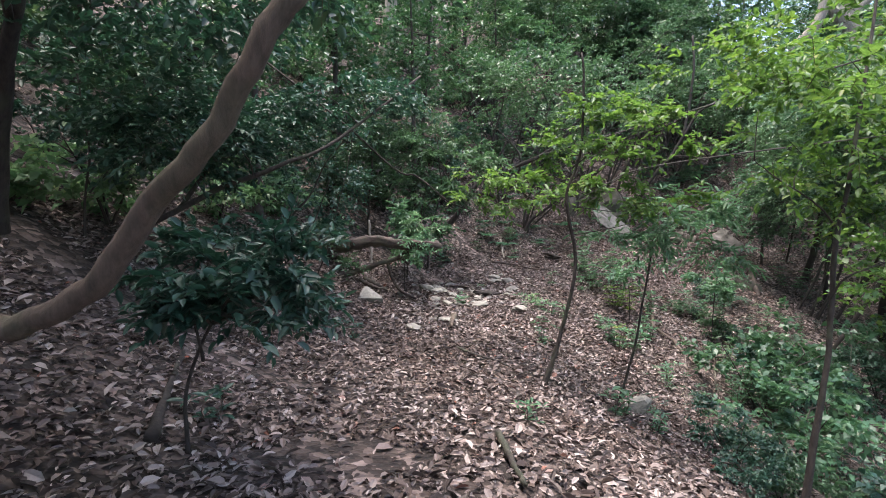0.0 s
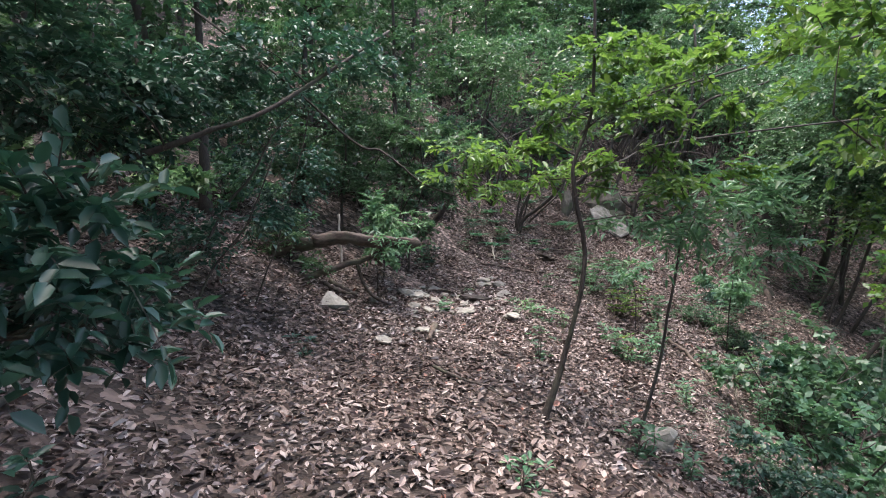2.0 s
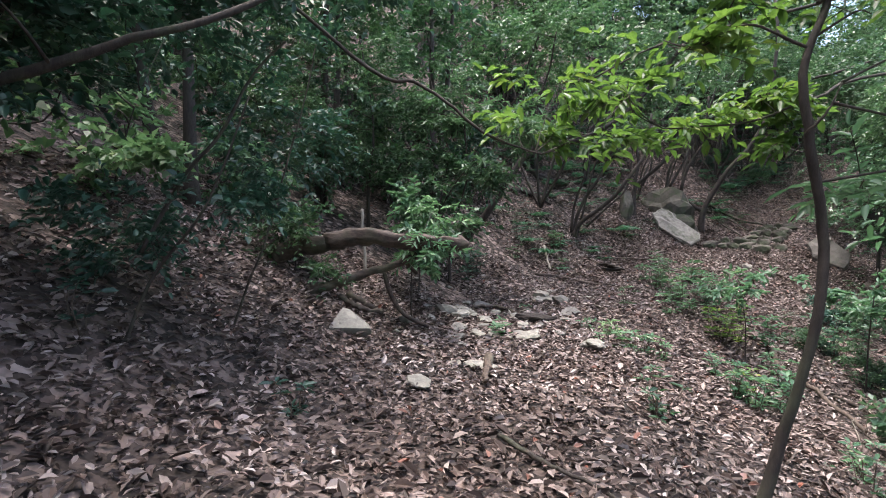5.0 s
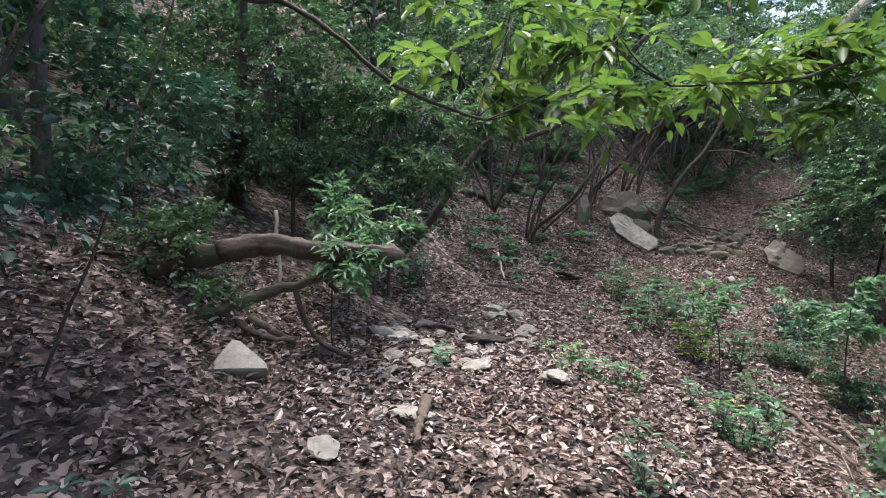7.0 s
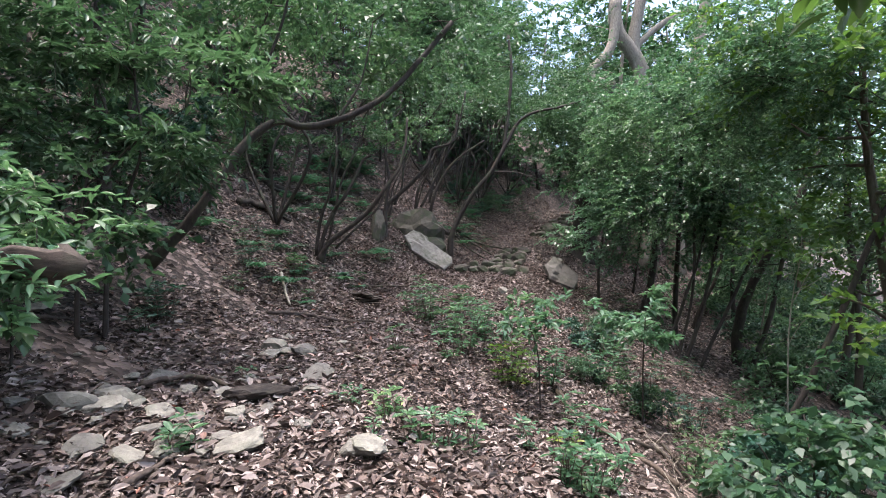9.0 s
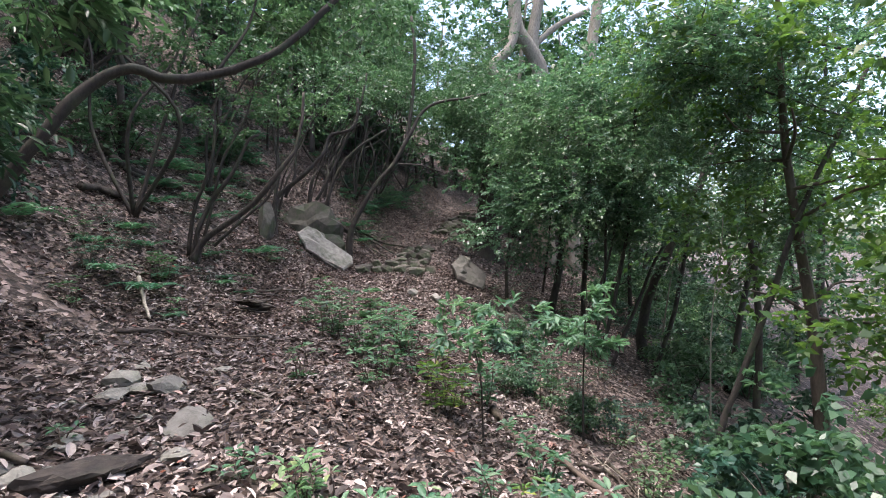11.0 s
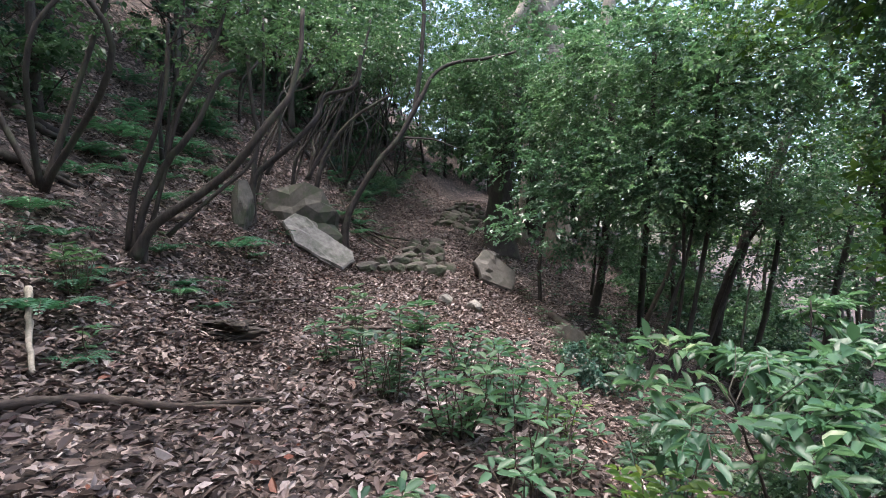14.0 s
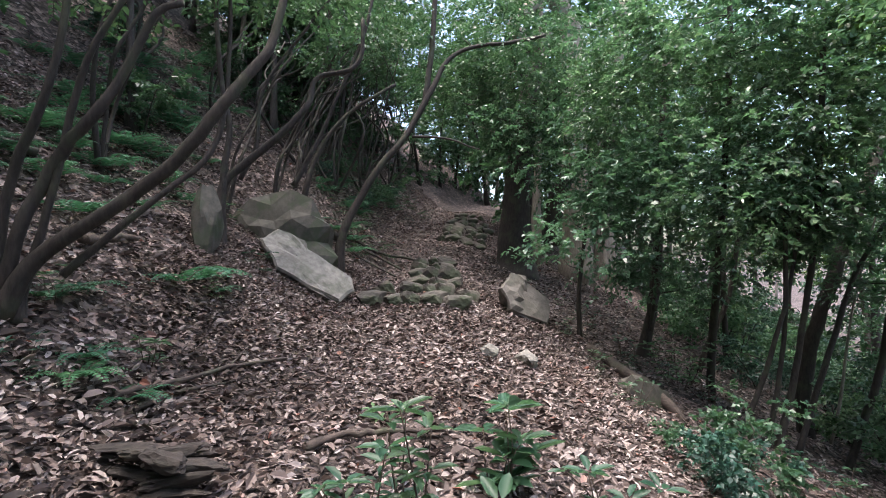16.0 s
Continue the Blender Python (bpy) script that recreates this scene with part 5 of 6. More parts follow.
# ---- boulders and stone steps ----
def split_slab(name, centre, along, normal, size, label, mat, seed):
    """A split boulder: one flat, paler broken face and a rough rounded back."""
    bm = bmesh.new()
    outline = [(-0.5, -0.12), (-0.46, 0.38), (-0.2, 0.5), (-0.12, 0.4), (0.42, 0.34), (0.5, 0.1), (0.47, -0.34), (-0.2, -0.5)]
    n = len(outline)
    rings = [[bm.verts.new((px * k * size[0], py * k * size[1], h * size[2])) for px, py in outline] for h, k in ((-1.0, 0.35), (-0.75, 0.72), (-0.3, 0.98), (-0.06, 1.02), (0.0, 0.97))]
    for lo, hi in zip(rings[:-1], rings[1:]):
        for i in range(n):
            bm.faces.new((lo[i], lo[(i + 1) % n], hi[(i + 1) % n], hi[i]))
    bm.faces.new(rings[0][::-1])
    mid = bm.verts.new((0.02, 0.02, 0.03))
    for i in range(n):
        bm.faces.new((rings[-1][i], rings[-1][(i + 1) % n], mid))
    bmesh.ops.subdivide_edges(bm, edges=bm.edges[:], cuts=3, use_grid_fill=True)
    at = Vector((seed, 0, 0))
    for v in bm.verts:
        c = v.co * 2.4 + at
        top = v.co.z > -0.08 * size[2]
        rough = 0.05 if top else 0.13
        if top and v.co.x < -0.14 * size[0] + 0.1 * noise.noise(c * 2):
            v.co.z += 0.05 + 0.05 * noise.noise(c * 3)
        v.co += Vector((noise.noise(c), noise.noise(c + Vector((7, 0, 0))), noise.noise(c + Vector((0, 9, 0))))) * rough + v.co.normalized() * noise.noise(v.co * 9 + at) * 0.015
    me = bpy.data.meshes.new(name)
    bm.to_mesh(me)
    bm.free()
    me.materials.append(mat)
    ob = new(name, me)
    x = Vector(along).normalized()
    z = (Vector(normal) - x * Vector(normal).dot(x)).normalized()
    y = z.cross(x)
    ob.matrix_world = Matrix.Translation(centre) @ Matrix((x, y, z)).transposed().to_4x4()
    return tagged(ob, label, "boulder")


split_slab("boulder", (6.87, 21.55, 0.84), (0.62, -0.56, -0.52), (-0.3, -0.55, 0.8), (1.75, 0.85, 0.62), "pale split boulder with a flat lit face beside the steps", STONE_PALE, 3)
split_slab("boulder", (10.95, 20.05, 0.1), (0.7, -0.52, -0.5), (-0.55, -0.6, 0.58), (1.15, 0.85, 0.6), "pale tan boulder with a flat face beside the steps", STONE_TAN, 8)
rock("boulder", 6.95, 23.0, (2.7, 1.5, 2.5), "large dark mossy boulder behind the split one", 44, STONE_DARK, (0, 8, -40), 0.5, "boulder", rough=0.08, cuts=11, z=1.05)
rock("boulder", 5.15, 21.28, (0.51, 0.41, 1.31), "upright grey stone post among the stems", 46, STONE_DARK, (0, 0, 20), 0.25, "boulder", rough=0.03)
rock("boulder", 2.62, 6.75, (0.55, 0.36, 0.34), "smooth mossy boulder beside a sapling", 51, STONE, (0, 0, 20), 0.3, "boulder")
rock("boulder", 10.1, 17.2, (1.0, 0.6, 0.9), "dark mossy boulder under a root on the falling slope", 52, STONE_STEP, (0, 14, -35), 0.5, "boulder", cuts=9, z=-1.3)


def stone_steps():
    """Rows of rough stones across the trail, each row a low step."""
    root = tagged(new("stone_steps"), "rough mossy stone steps climbing the trail", "steps", kind="structure")
    rng = np.random.default_rng(9)
    shapes = [rock_mesh("step_stone", (0.5, 0.34, 0.36), 400 + i, STONE_STEP, 14, 0.05, 3) for i in range(8)]
    rows = [(0.0, -0.95, 1.0), (0.95, -0.7, 1.0), (1.75, -0.2, 0.9), (2.5, -0.3, 0.7), (3.2, -0.4, 0.6), (3.9, -0.4, 0.5),
            (7.5, 0.0, 1.3), (8.6, 0.0, 1.4), (9.7, 0.1, 1.5), (10.9, 0.1, 1.6), (12.2, 0.2, 1.8), (13.6, 0.2, 1.8), (15.2, 0.2, 1.8)]
    for s, lo, hi in rows:
        f = np.array([8.35, 20.45]) + np.array([0.69, 0.72]) * s + np.array([0.18, -0.06]) * (s / 6)
        across = np.array([0.72, -0.69])
        u = lo + rng.uniform(0, 0.15)
        while u < hi:
            p = f + across * u + rng.normal(0, 0.03, 2)
            k = rng.uniform(0.75, 1.15)
            ob = new("stone", shapes[int(rng.integers(0, 8))])
            ob.parent = root
            ob.matrix_world = pose(p[0], p[1], gz(p[0], p[1]) + 0.07, rng.uniform(-8, 8), rng.uniform(-8, 8), -44 + rng.uniform(-14, 14)) @ Matrix.Diagonal((k, k, k, 1))
            u += 0.4 * k + rng.uniform(0.0, 0.03)


stone_steps()

# ---- stones on the trail ----
def wedge_stone(x, y, label):
    """A triangular broken slab, tipped up against the leaves."""
    bm = bmesh.new()
    outline = [(-0.3, -0.2), (0.34, -0.12), (0.3, -0.02), (-0.06, 0.3), (-0.16, 0.3)]
    rings = [[bm.verts.new((px * k, py * k, h)) for px, py in outline] for h, k in ((-0.09, 0.8), (-0.02, 1.0), (0.05, 0.98), (0.075, 0.92))]
    for lo, hi in zip(rings[:-1], rings[1:]):
        for i in range(5):
            bm.faces.new((lo[i], lo[(i + 1) % 5], hi[(i + 1) % 5], hi[i]))
    bm.faces.new(rings[0][::-1])
    bm.faces.new(rings[-1])
    bmesh.ops.subdivide_edges(bm, edges=bm.edges[:], cuts=2, use_grid_fill=True)
    for v in bm.verts:
        v.co += Vector((noise.noise(v.co * 9), noise.noise(v.co * 9 + Vector((5, 0, 0))), noise.noise(v.co * 7 + Vector((9, 0, 0))))) * 0.012
    me = bpy.data.meshes.new("stone")
    bm.to_mesh(me)
    bm.free()
    me.materials.append(STONE)
    ob = new("stone", me)
    ob.matrix_world = pose(x, y, gz(x, y) + 0.07, 30, 6, 8) @ Matrix.Diagonal((0.72, 0.72, 0.8, 1))
    return tagged(ob, label, "stone")


wedge_stone(-1.3, 8.95, "pale wedge-shaped stone tipped up on the leaves")


def rotten_stump(x, y, label):
    """A stump fallen apart into long crumbling pieces."""
    root = thing("rotten_stump", (x, y, gz(x, y)), label, "stump")
    rng = np.random.default_rng(31)
    for i in range(16):
        me = rock_mesh("wood_piece", (rng.uniform(0.25, 0.55), rng.uniform(0.09, 0.16), rng.uniform(0.05, 0.1)), 600 + i, ROTTEN, 22, 0.09, 3)
        ob = part("wood_piece", me, root)
        ob.matrix_basis = pose(rng.uniform(-0.12, 0.12), (i % 4 - 1.5) * 0.1, 0.02 + 0.06 * (i // 4), rng.uniform(-16, 16), rng.uniform(-10, 10), rng.uniform(-14, 14) - 38)
    return root


rotten_stump(3.42, 16.55, "dark crumbling rotten stump in the leaves")
rock("stone", -0.84, 9.98, (0.20, 0.18, 0.17), "small whitish stone on the leaves", 62, STONE_PALE, (0, 0, 30), 0.2)
rock("stone", -0.02, 8.95, (0.6, 0.2, 0.07), "thin pale slab lying in the leaves", 63, STONE_PALE, (4, 0, -10), 0.2)
rock("stone", -0.06, 11.38, (0.31, 0.24, 0.17), "pale flat-topped stone on the trail", 64, STONE_PALE, (0, 6, 40), 0.25)
rock("stone", -0.41, 11.14, (0.40, 0.26, 0.20), "grey stone on the trail", 65, STONE, (0, 0, 10), 0.3)
rock("stone", 1.62, 12.0, (0.5, 0.36, 0.12), "flat pinkish stone beside a short log", 66, STONE_PALE, (0, -8, 50), 0.25)
rock("stone", 1.62, 13.0, (0.36, 0.3, 0.2), "squared grey stone on the trail", 67, STONE, (0, 0, 20), 0.3)
rock("stone", 1.3, 13.35, (0.36, 0.3, 0.18), "rounded tan stone on the trail", 68, STONE_PALE, (0, 0, 70), 0.3)
rock("stone", 7.32, 17.75, (0.3, 0.2, 0.24), "small tan stone on the leafy slope", 69, STONE_PALE, (0, 20, 10), 0.25)
rock("stone", 7.85, 17.6, (0.36, 0.24, 0.3), "tan stone half sunk in the leaves", 70, STONE_PALE, (0, 20, 60), 0.25)
rng = np.random.default_rng(21)
spots = [(rng.normal(0.35, 0.75), rng.normal(11.1, 1.0)) for _ in range(92)] + [(rng.normal(1.7, 0.5), rng.normal(12.8, 0.6)) for _ in range(12)]
for i, (x, y) in enumerate(spots):
    s = 0.06 + 0.19 * rng.random() ** 2.0
    rock("stone", x, y, (s * rng.uniform(1, 1.5), s, s * rng.uniform(0.35, 0.6)), "small grey-tan stone among dry leaves", 500 + i, STONE if i % 3 else STONE_PALE,
         (rng.uniform(-12, 12), rng.uniform(-12, 12), rng.uniform(0, 360)), 0.12, group="stones on the trail", rough=0.06, cuts=16)

# ---- fallen wood ----
stick("fallen_log", [(-2.45, 9.81, 0.55), (-2.16, 9.78, 0.65), (-1.78, 9.75, 0.71), (-1.35, 9.73, 0.79), (-0.76, 9.75, 0.74), (-0.10, 9.83, 0.71)], 0.105, 0.095, "weathered fallen log propped above the leaves", DEADWOOD, 1, "log", rugged=0.2)
stick("fallen_branch", [(-2.45, 9.48, -0.05), (-2.19, 9.55, 0.06), (-1.80, 9.62, 0.18), (-1.36, 9.75, 0.30), (-0.78, 9.89, 0.51), (-0.68, 9.90, 0.57)], 0.07, 0.04, "forked fallen branch leaning on the ground", DEADWOOD, 2, rugged=0.15,
      forks=[([(-1.08, 9.81, 0.36), (-1.00, 9.85, 0.07), (-0.84, 9.89, -0.18), (-0.54, 9.95, -0.34)], 0.035, 0.03), ([(-0.84, 9.88, 0.49), (-0.75, 9.88, 0.40), (-0.68, 9.88, 0.33)], 0.03, 0.025)])
stick("dead_snag", [(-1.55, 10.92, -0.08), (-1.56, 10.95, 0.35), (-1.59, 10.97, 0.86), (-1.61, 10.99, 1.15)], 0.03, 0.022, "bleached upright dead stem behind the log", WHITE_WOOD, 3)
stick("fallen_branch", on_ground([(-1.60, 9.71), (-1.35, 9.66), (-1.11, 9.85)], 0.065), 0.04, 0.025, "brown root-like branch on the leaves", DEADWOOD, 4)
rock("short_log", 0.98, 11.38, (0.71, 0.2, 0.19), "short dark rotten log lying on the trail", 95, ROTTEN, (0, 0, 15.2), 0.15, "log", rough=0.07, cuts=20)
stick("bleached_root", on_ground([(1.78, 16.63), (1.77, 15.98), (1.77, 15.41)], 0.095), 0.027, 0.018, "bleached broken root lying on the leaves", WHITE_WOOD, 6)
stick("fallen_stick", on_ground([(0.20, 7.12), (0.46, 6.68), (0.68, 6.44), (0.85, 6.18)], 0.045), 0.018, 0.01, "thin dark twig on the leaves", BARK, 20, group="fallen sticks")
stick("fallen_stick", on_ground([(2.82, 8.26), (3.37, 8.87), (3.77, 8.65)], 0.045), 0.015, 0.008, "thin dry twig on the slope", DEADWOOD, 21, group="fallen sticks")
stick("fallen_stick", on_ground([(0.00, 11.73), (0.21, 11.92), (0.42, 12.05), (0.69, 11.76)], 0.055), 0.035, 0.019, "dry branch lying beside the stones", DEADWOOD, 22, group="fallen sticks")
stick("fallen_stick", on_ground([(0.11, 9.85), (0.26, 10.08), (0.36, 10.23)], 0.045), 0.025, 0.014, "dry stick among the stones", DEADWOOD, 23, group="fallen sticks")
stick("fallen_stick", on_ground([(-1.11, 12.22), (-0.91, 12.55), (-0.61, 12.88)], 0.055), 0.03, 0.017, "dark branch lying on the leaves", BARK, 24, group="fallen sticks")
stick("fallen_stick", on_ground([(2.03, 15.20), (2.48, 14.90), (2.96, 14.58)], 0.045), 0.02, 0.011, "long thin stick across the trail", BARK_BROWN, 25, group="fallen sticks")
stick("fallen_stick", on_ground([(5.20, 12.73), (5.00, 12.16), (5.25, 11.68), (5.27, 10.65)], 0.065), 0.05, 0.028, "reddish-brown fallen branch down the slope", BARK_BROWN, 26, group="fallen sticks")
stick("fallen_stick", on_ground([(5.54, 11.68), (6.02, 11.56), (5.78, 11.01)], 0.055), 0.03, 0.017, "pale bent branch on the slope", DEADWOOD, 27, group="fallen sticks")
stick("fallen_stick", on_ground([(8.61, 24.14), (9.81, 24.40), (10.09, 23.09)], 0.065), 0.05, 0.028, "fallen dark branch beside the steps", BARK, 28, group="fallen sticks")
stick("fallen_stick", on_ground([(4.25, 16.53), (4.52, 16.57), (4.84, 16.41), (5.15, 16.17)], 0.055), 0.03, 0.017, "crooked brown stick on the leaves", DEADWOOD, 29, group="fallen sticks")
stick("fallen_stick", on_ground([(3.38, 17.57), (3.81, 17.83), (4.37, 18.31), (5.06, 18.55)], 0.055), 0.03, 0.017, "branching dry stick beside the trail", DEADWOOD, 30, group="fallen sticks")
stick("fallen_stick", on_ground([(3.47, 17.42), (3.88, 17.76), (4.26, 17.99)], 0.045), 0.02, 0.011, "dry forked twig on the leaves", DEADWOOD, 31, group="fallen sticks")
stick("fallen_stick", on_ground([(4.26, 17.99), (4.41, 18.34), (4.82, 18.92)], 0.045), 0.015, 0.008, "thin dry twig on the leaves", DEADWOOD, 32, group="fallen sticks")
stick("fallen_stick", on_ground([(9.40, 24.76), (10.25, 24.51), (11.06, 23.66)], 0.065), 0.05, 0.028, "dark branch fallen across the steps", BARK, 33, group="fallen sticks")
stick("fallen_stick", on_ground([(9.71, 25.57), (9.31, 24.10), (9.53, 22.59)], 0.055), 0.04, 0.022, "dark fallen branch below the twisted tree", BARK, 34, group="fallen sticks")
stick("fallen_stick", on_ground([(3.48, 19.86), (3.77, 20.12), (4.09, 20.43)], 0.075), 0.06, 0.033, "short log on the slope", BARK_BROWN, 35, group="fallen sticks")
stick("fallen_stick", [(11.2, 18.75, -0.78), (10.75, 17.95, -0.93), (10.35, 17.1, -1.12), (10.2, 16.6, -1.42)], 0.09, 0.07, "mossy log lying down the slope over a boulder", DEADWOOD, 36, group="fallen sticks")
stick("fallen_stick", on_ground([(1.36, 14.89), (1.99, 15.13), (2.43, 14.90), (3.03, 14.68)], 0.055), 0.035, 0.019, "long dead branch lying across the leaves", DEADWOOD, 37, group="fallen sticks")
stick("fallen_stick", on_ground([(2.11, 12.57), (2.14, 12.39), (2.18, 12.20)], 0.045), 0.015, 0.008, "small dry twig on the trail", DEADWOOD, 38, group="fallen sticks")
stick("fallen_stick", on_ground([(1.16, 19.20), (1.50, 19.45), (1.93, 19.49), (2.27, 19.61)], 0.085), 0.09, 0.05, "dark fallen trunk on the hillside", BARK, 39, group="fallen sticks")
stick("fallen_stick", on_ground([(1.59, 21.59), (1.92, 21.00), (2.19, 20.84), (3.21, 21.56)], 0.085), 0.08, 0.044, "dark mossy branch lying up the slope", BARK, 40, group="fallen sticks")
stick("fallen_stick", on_ground([(1.69, 21.38), (1.90, 20.92), (2.37, 21.11), (3.20, 21.49)], 0.095), 0.1, 0.055, "dark rotting trunk on the hillside", BARK, 41, group="fallen sticks")
stick("fallen_stick", on_ground([(1.37, 19.49), (1.83, 19.55), (2.36, 19.45)], 0.075), 0.06, 0.033, "dark branch lying on the hillside", BARK, 42, group="fallen sticks")
stick("fallen_stick", on_ground([(0.46, 3.87), (0.50, 3.37), (0.54, 3.01)], 0.055), 0.03, 0.017, "dark root crossing the trail", BARK, 43, group="fallen sticks")
stick("fallen_stick", on_ground([(-1.77, 3.13), (-1.97, 3.67), (-2.29, 4.53)], 0.055), 0.04, 0.022, "dark root half buried in leaves", ROTTEN, 44, group="fallen sticks")
stick("fallen_stick", on_ground([(6.32, 11.83), (5.53, 10.27), (5.14, 9.17)], 0.045), 0.02, 0.011, "pale dry stem on the slope", DEADWOOD, 45, group="fallen sticks")
stick("fallen_stick", on_ground([(0.20, 9.17), (0.16, 8.72), (0.13, 8.30)], 0.065), 0.05, 0.028, "rotting brown wood lying in the leaves", BARK_BROWN, 46, group="fallen sticks")
stick("fallen_stick", on_ground([(-1.55, 9.94), (-1.28, 9.81), (-1.10, 9.89)], 0.065), 0.05, 0.028, "brown branch end in the leaves", DEADWOOD, 47, group="fallen sticks")
stick("fallen_log", [(-2.43, 21.14, 4.54), (-1.89, 20.89, 4.39), (-1.34, 20.64, 4.23), (-0.32, 20.17, 4.00)], 0.13, 0.12, "broken brown trunk lying on the hillside", BARK_BROWN, 90, "log")

# ---- low plants ----
seedling("woodland_plant", 3.71, 14.37, 0.66, "low plant with fresh green leaves in the litter", 700, LEAF_FRESH, 6, 0.108, 0.34, slim=0.44, per=5, group="low woodland plants")
seedling("woodland_plant", 3.79, 13.57, 0.6, "low plant with fresh green leaves in the litter", 701, LEAF_FRESH, 7, 0.108, 0.31, slim=0.44, per=5, group="low woodland plants")
seedling("woodland_plant", 4.56, 13.91, 0.66, "low plant with fresh green leaves in the litter", 702, LEAF_FRESH, 7, 0.108, 0.34, slim=0.44, per=5, group="low woodland plants")
seedling("woodland_plant", 4.48, 13.22, 0.54, "low plant with fresh green leaves in the litter", 703, LEAF_FRESH, 6, 0.108, 0.28, slim=0.44, per=5, group="low woodland plants")
seedling("woodland_plant", 4.59, 12.64, 0.48, "low plant with yellow-green leaves in the litter", 704, LEAF_BRIGHT, 6, 0.108, 0.25, slim=0.44, per=5, group="low woodland plants")
seedling("woodland_plant", 3.40, 12.56, 0.42, "low plant with fresh green leaves in the litter", 705, LEAF_FRESH, 6, 0.096, 0.22, slim=0.44, per=5, group="low woodland plants")
seedling("woodland_plant", 1.65, 10.93, 0.18, "low plant with fresh green leaves in the litter", 706, LEAF_FRESH, 4, 0.072, 0.16, slim=0.44, per=5, group="low woodland plants")
seedling("woodland_plant", 1.87, 10.53, 0.24, "low plant with fresh green leaves in the litter", 707, LEAF_FRESH, 6, 0.084, 0.16, slim=0.44, per=5, group="low woodland plants")
seedling("woodland_plant", 1.93, 9.97, 0.24, "low plant with fresh green leaves in the litter", 708, LEAF_FRESH, 6, 0.096, 0.16, slim=0.44, per=5, group="low woodland plants")
seedling("woodland_plant", 2.34, 10.05, 0.3, "low plant with fresh green leaves in the litter", 709, LEAF_FRESH, 4, 0.084, 0.16, slim=0.44, per=5, group="low woodland plants")
seedling("woodland_plant", 3.26, 10.65, 0.3, "low plant with fresh green leaves in the litter", 710, LEAF_FRESH, 6, 0.096, 0.16, slim=0.44, per=5, group="low woodland plants")
seedling("woodland_plant", 4.52, 11.26, 0.42, "low plant with fresh green leaves in the litter", 711, LEAF_FRESH, 7, 0.12, 0.22, slim=0.44, per=5, group="low woodland plants")
seedling("woodland_plant", 3.91, 10.39, 0.42, "low plant with fresh green leaves in the litter", 712, LEAF_FRESH, 6, 0.12, 0.22, slim=0.44, per=5, group="low woodland plants")
seedling("woodland_plant", 3.69, 10.62, 0.36, "low plant with yellow-green leaves in the litter", 713, LEAF_BRIGHT, 4, 0.096, 0.19, slim=0.44, per=5, group="low woodland plants")
seedling("woodland_plant", 0.36, 10.33, 0.26, "low plant with fresh green leaves in the litter", 714, LEAF_FRESH, 3, 0.12, 0.16, slim=0.44, per=5, group="low woodland plants")
seedling("woodland_plant", 0.85, 12.15, 0.18, "low plant with fresh green leaves in the litter", 715, LEAF_FRESH, 3, 0.072, 0.16, slim=0.44, per=5, group="low woodland plants")
seedling("woodland_plant", -0.08, 13.65, 0.40, "low dark evergreen plant in the litter", 716, LEAF_DARK, 7, 0.096, 0.22, slim=0.44, per=5, group="low woodland plants")
seedling("woodland_plant", -0.11, 13.09, 0.29, "low dark evergreen plant in the litter", 717, LEAF_DARK, 6, 0.096, 0.16, slim=0.44, per=5, group="low woodland plants")
seedling("woodland_plant", 1.28, 16.65, 0.41, "low dark evergreen plant in the litter", 718, LEAF_DARK, 6, 0.096, 0.25, slim=0.44, per=5, group="low woodland plants")
seedling("woodland_plant", 2.17, 17.13, 0.37, "low green woodland plant in the litter", 719, LEAF_MID, 6, 0.096, 0.22, slim=0.44, per=5, group="low woodland plants")
seedling("woodland_plant", 2.13, 15.94, 0.23, "low plant with fresh green leaves in the litter", 720, LEAF_FRESH, 4, 0.084, 0.16, slim=0.44, per=5, group="low woodland plants")
seedling("woodland_plant", 11.69, 17.31, 1.14, "low plant with fresh green leaves in the litter", 721, LEAF_FRESH, 6, 0.144, 0.59, slim=0.44, per=5, group="low woodland plants")
seedling("woodland_plant", 7.43, 13.75, 0.72, "low green woodland plant in the litter", 723, LEAF_MID, 7, 0.132, 0.37, slim=0.44, per=5, group="low woodland plants")
seedling("woodland_plant", 2.64, 12.60, 0.36, "low green woodland plant in the litter", 725, LEAF_MID, 6, 0.084, 0.19, slim=0.44, per=5, group="low woodland plants")
seedling("woodland_plant", 3.77, 12.96, 0.66, "low plant with fresh green leaves in the litter", 726, LEAF_FRESH, 7, 0.12, 0.34, slim=0.44, per=5, group="low woodland plants")
seedling("woodland_plant", 3.85, 13.59, 0.6, "low plant with fresh green leaves in the litter", 727, LEAF_FRESH, 7, 0.108, 0.31, slim=0.44, per=5, group="low woodland plants")
seedling("woodland_plant", 3.76, 14.20, 0.6, "low green woodland plant in the litter", 728, LEAF_MID, 6, 0.108, 0.31, slim=0.44, per=5, group="low woodland plants")
seedling("woodland_plant", 4.18, 15.25, 0.72, "low green woodland plant in the litter", 729, LEAF_MID, 4, 0.12, 0.37, slim=0.44, per=5, group="low woodland plants")
seedling("woodland_plant", 4.15, 12.34, 0.6, "low plant with yellow-green leaves in the litter", 730, LEAF_BRIGHT, 7, 0.12, 0.31, slim=0.44, per=5, group="low woodland plants")
seedling("woodland_plant", 5.18, 12.86, 0.72, "low plant with fresh green leaves in the litter", 731, LEAF_FRESH, 6, 0.132, 0.37, slim=0.44, per=5, group="low woodland plants")
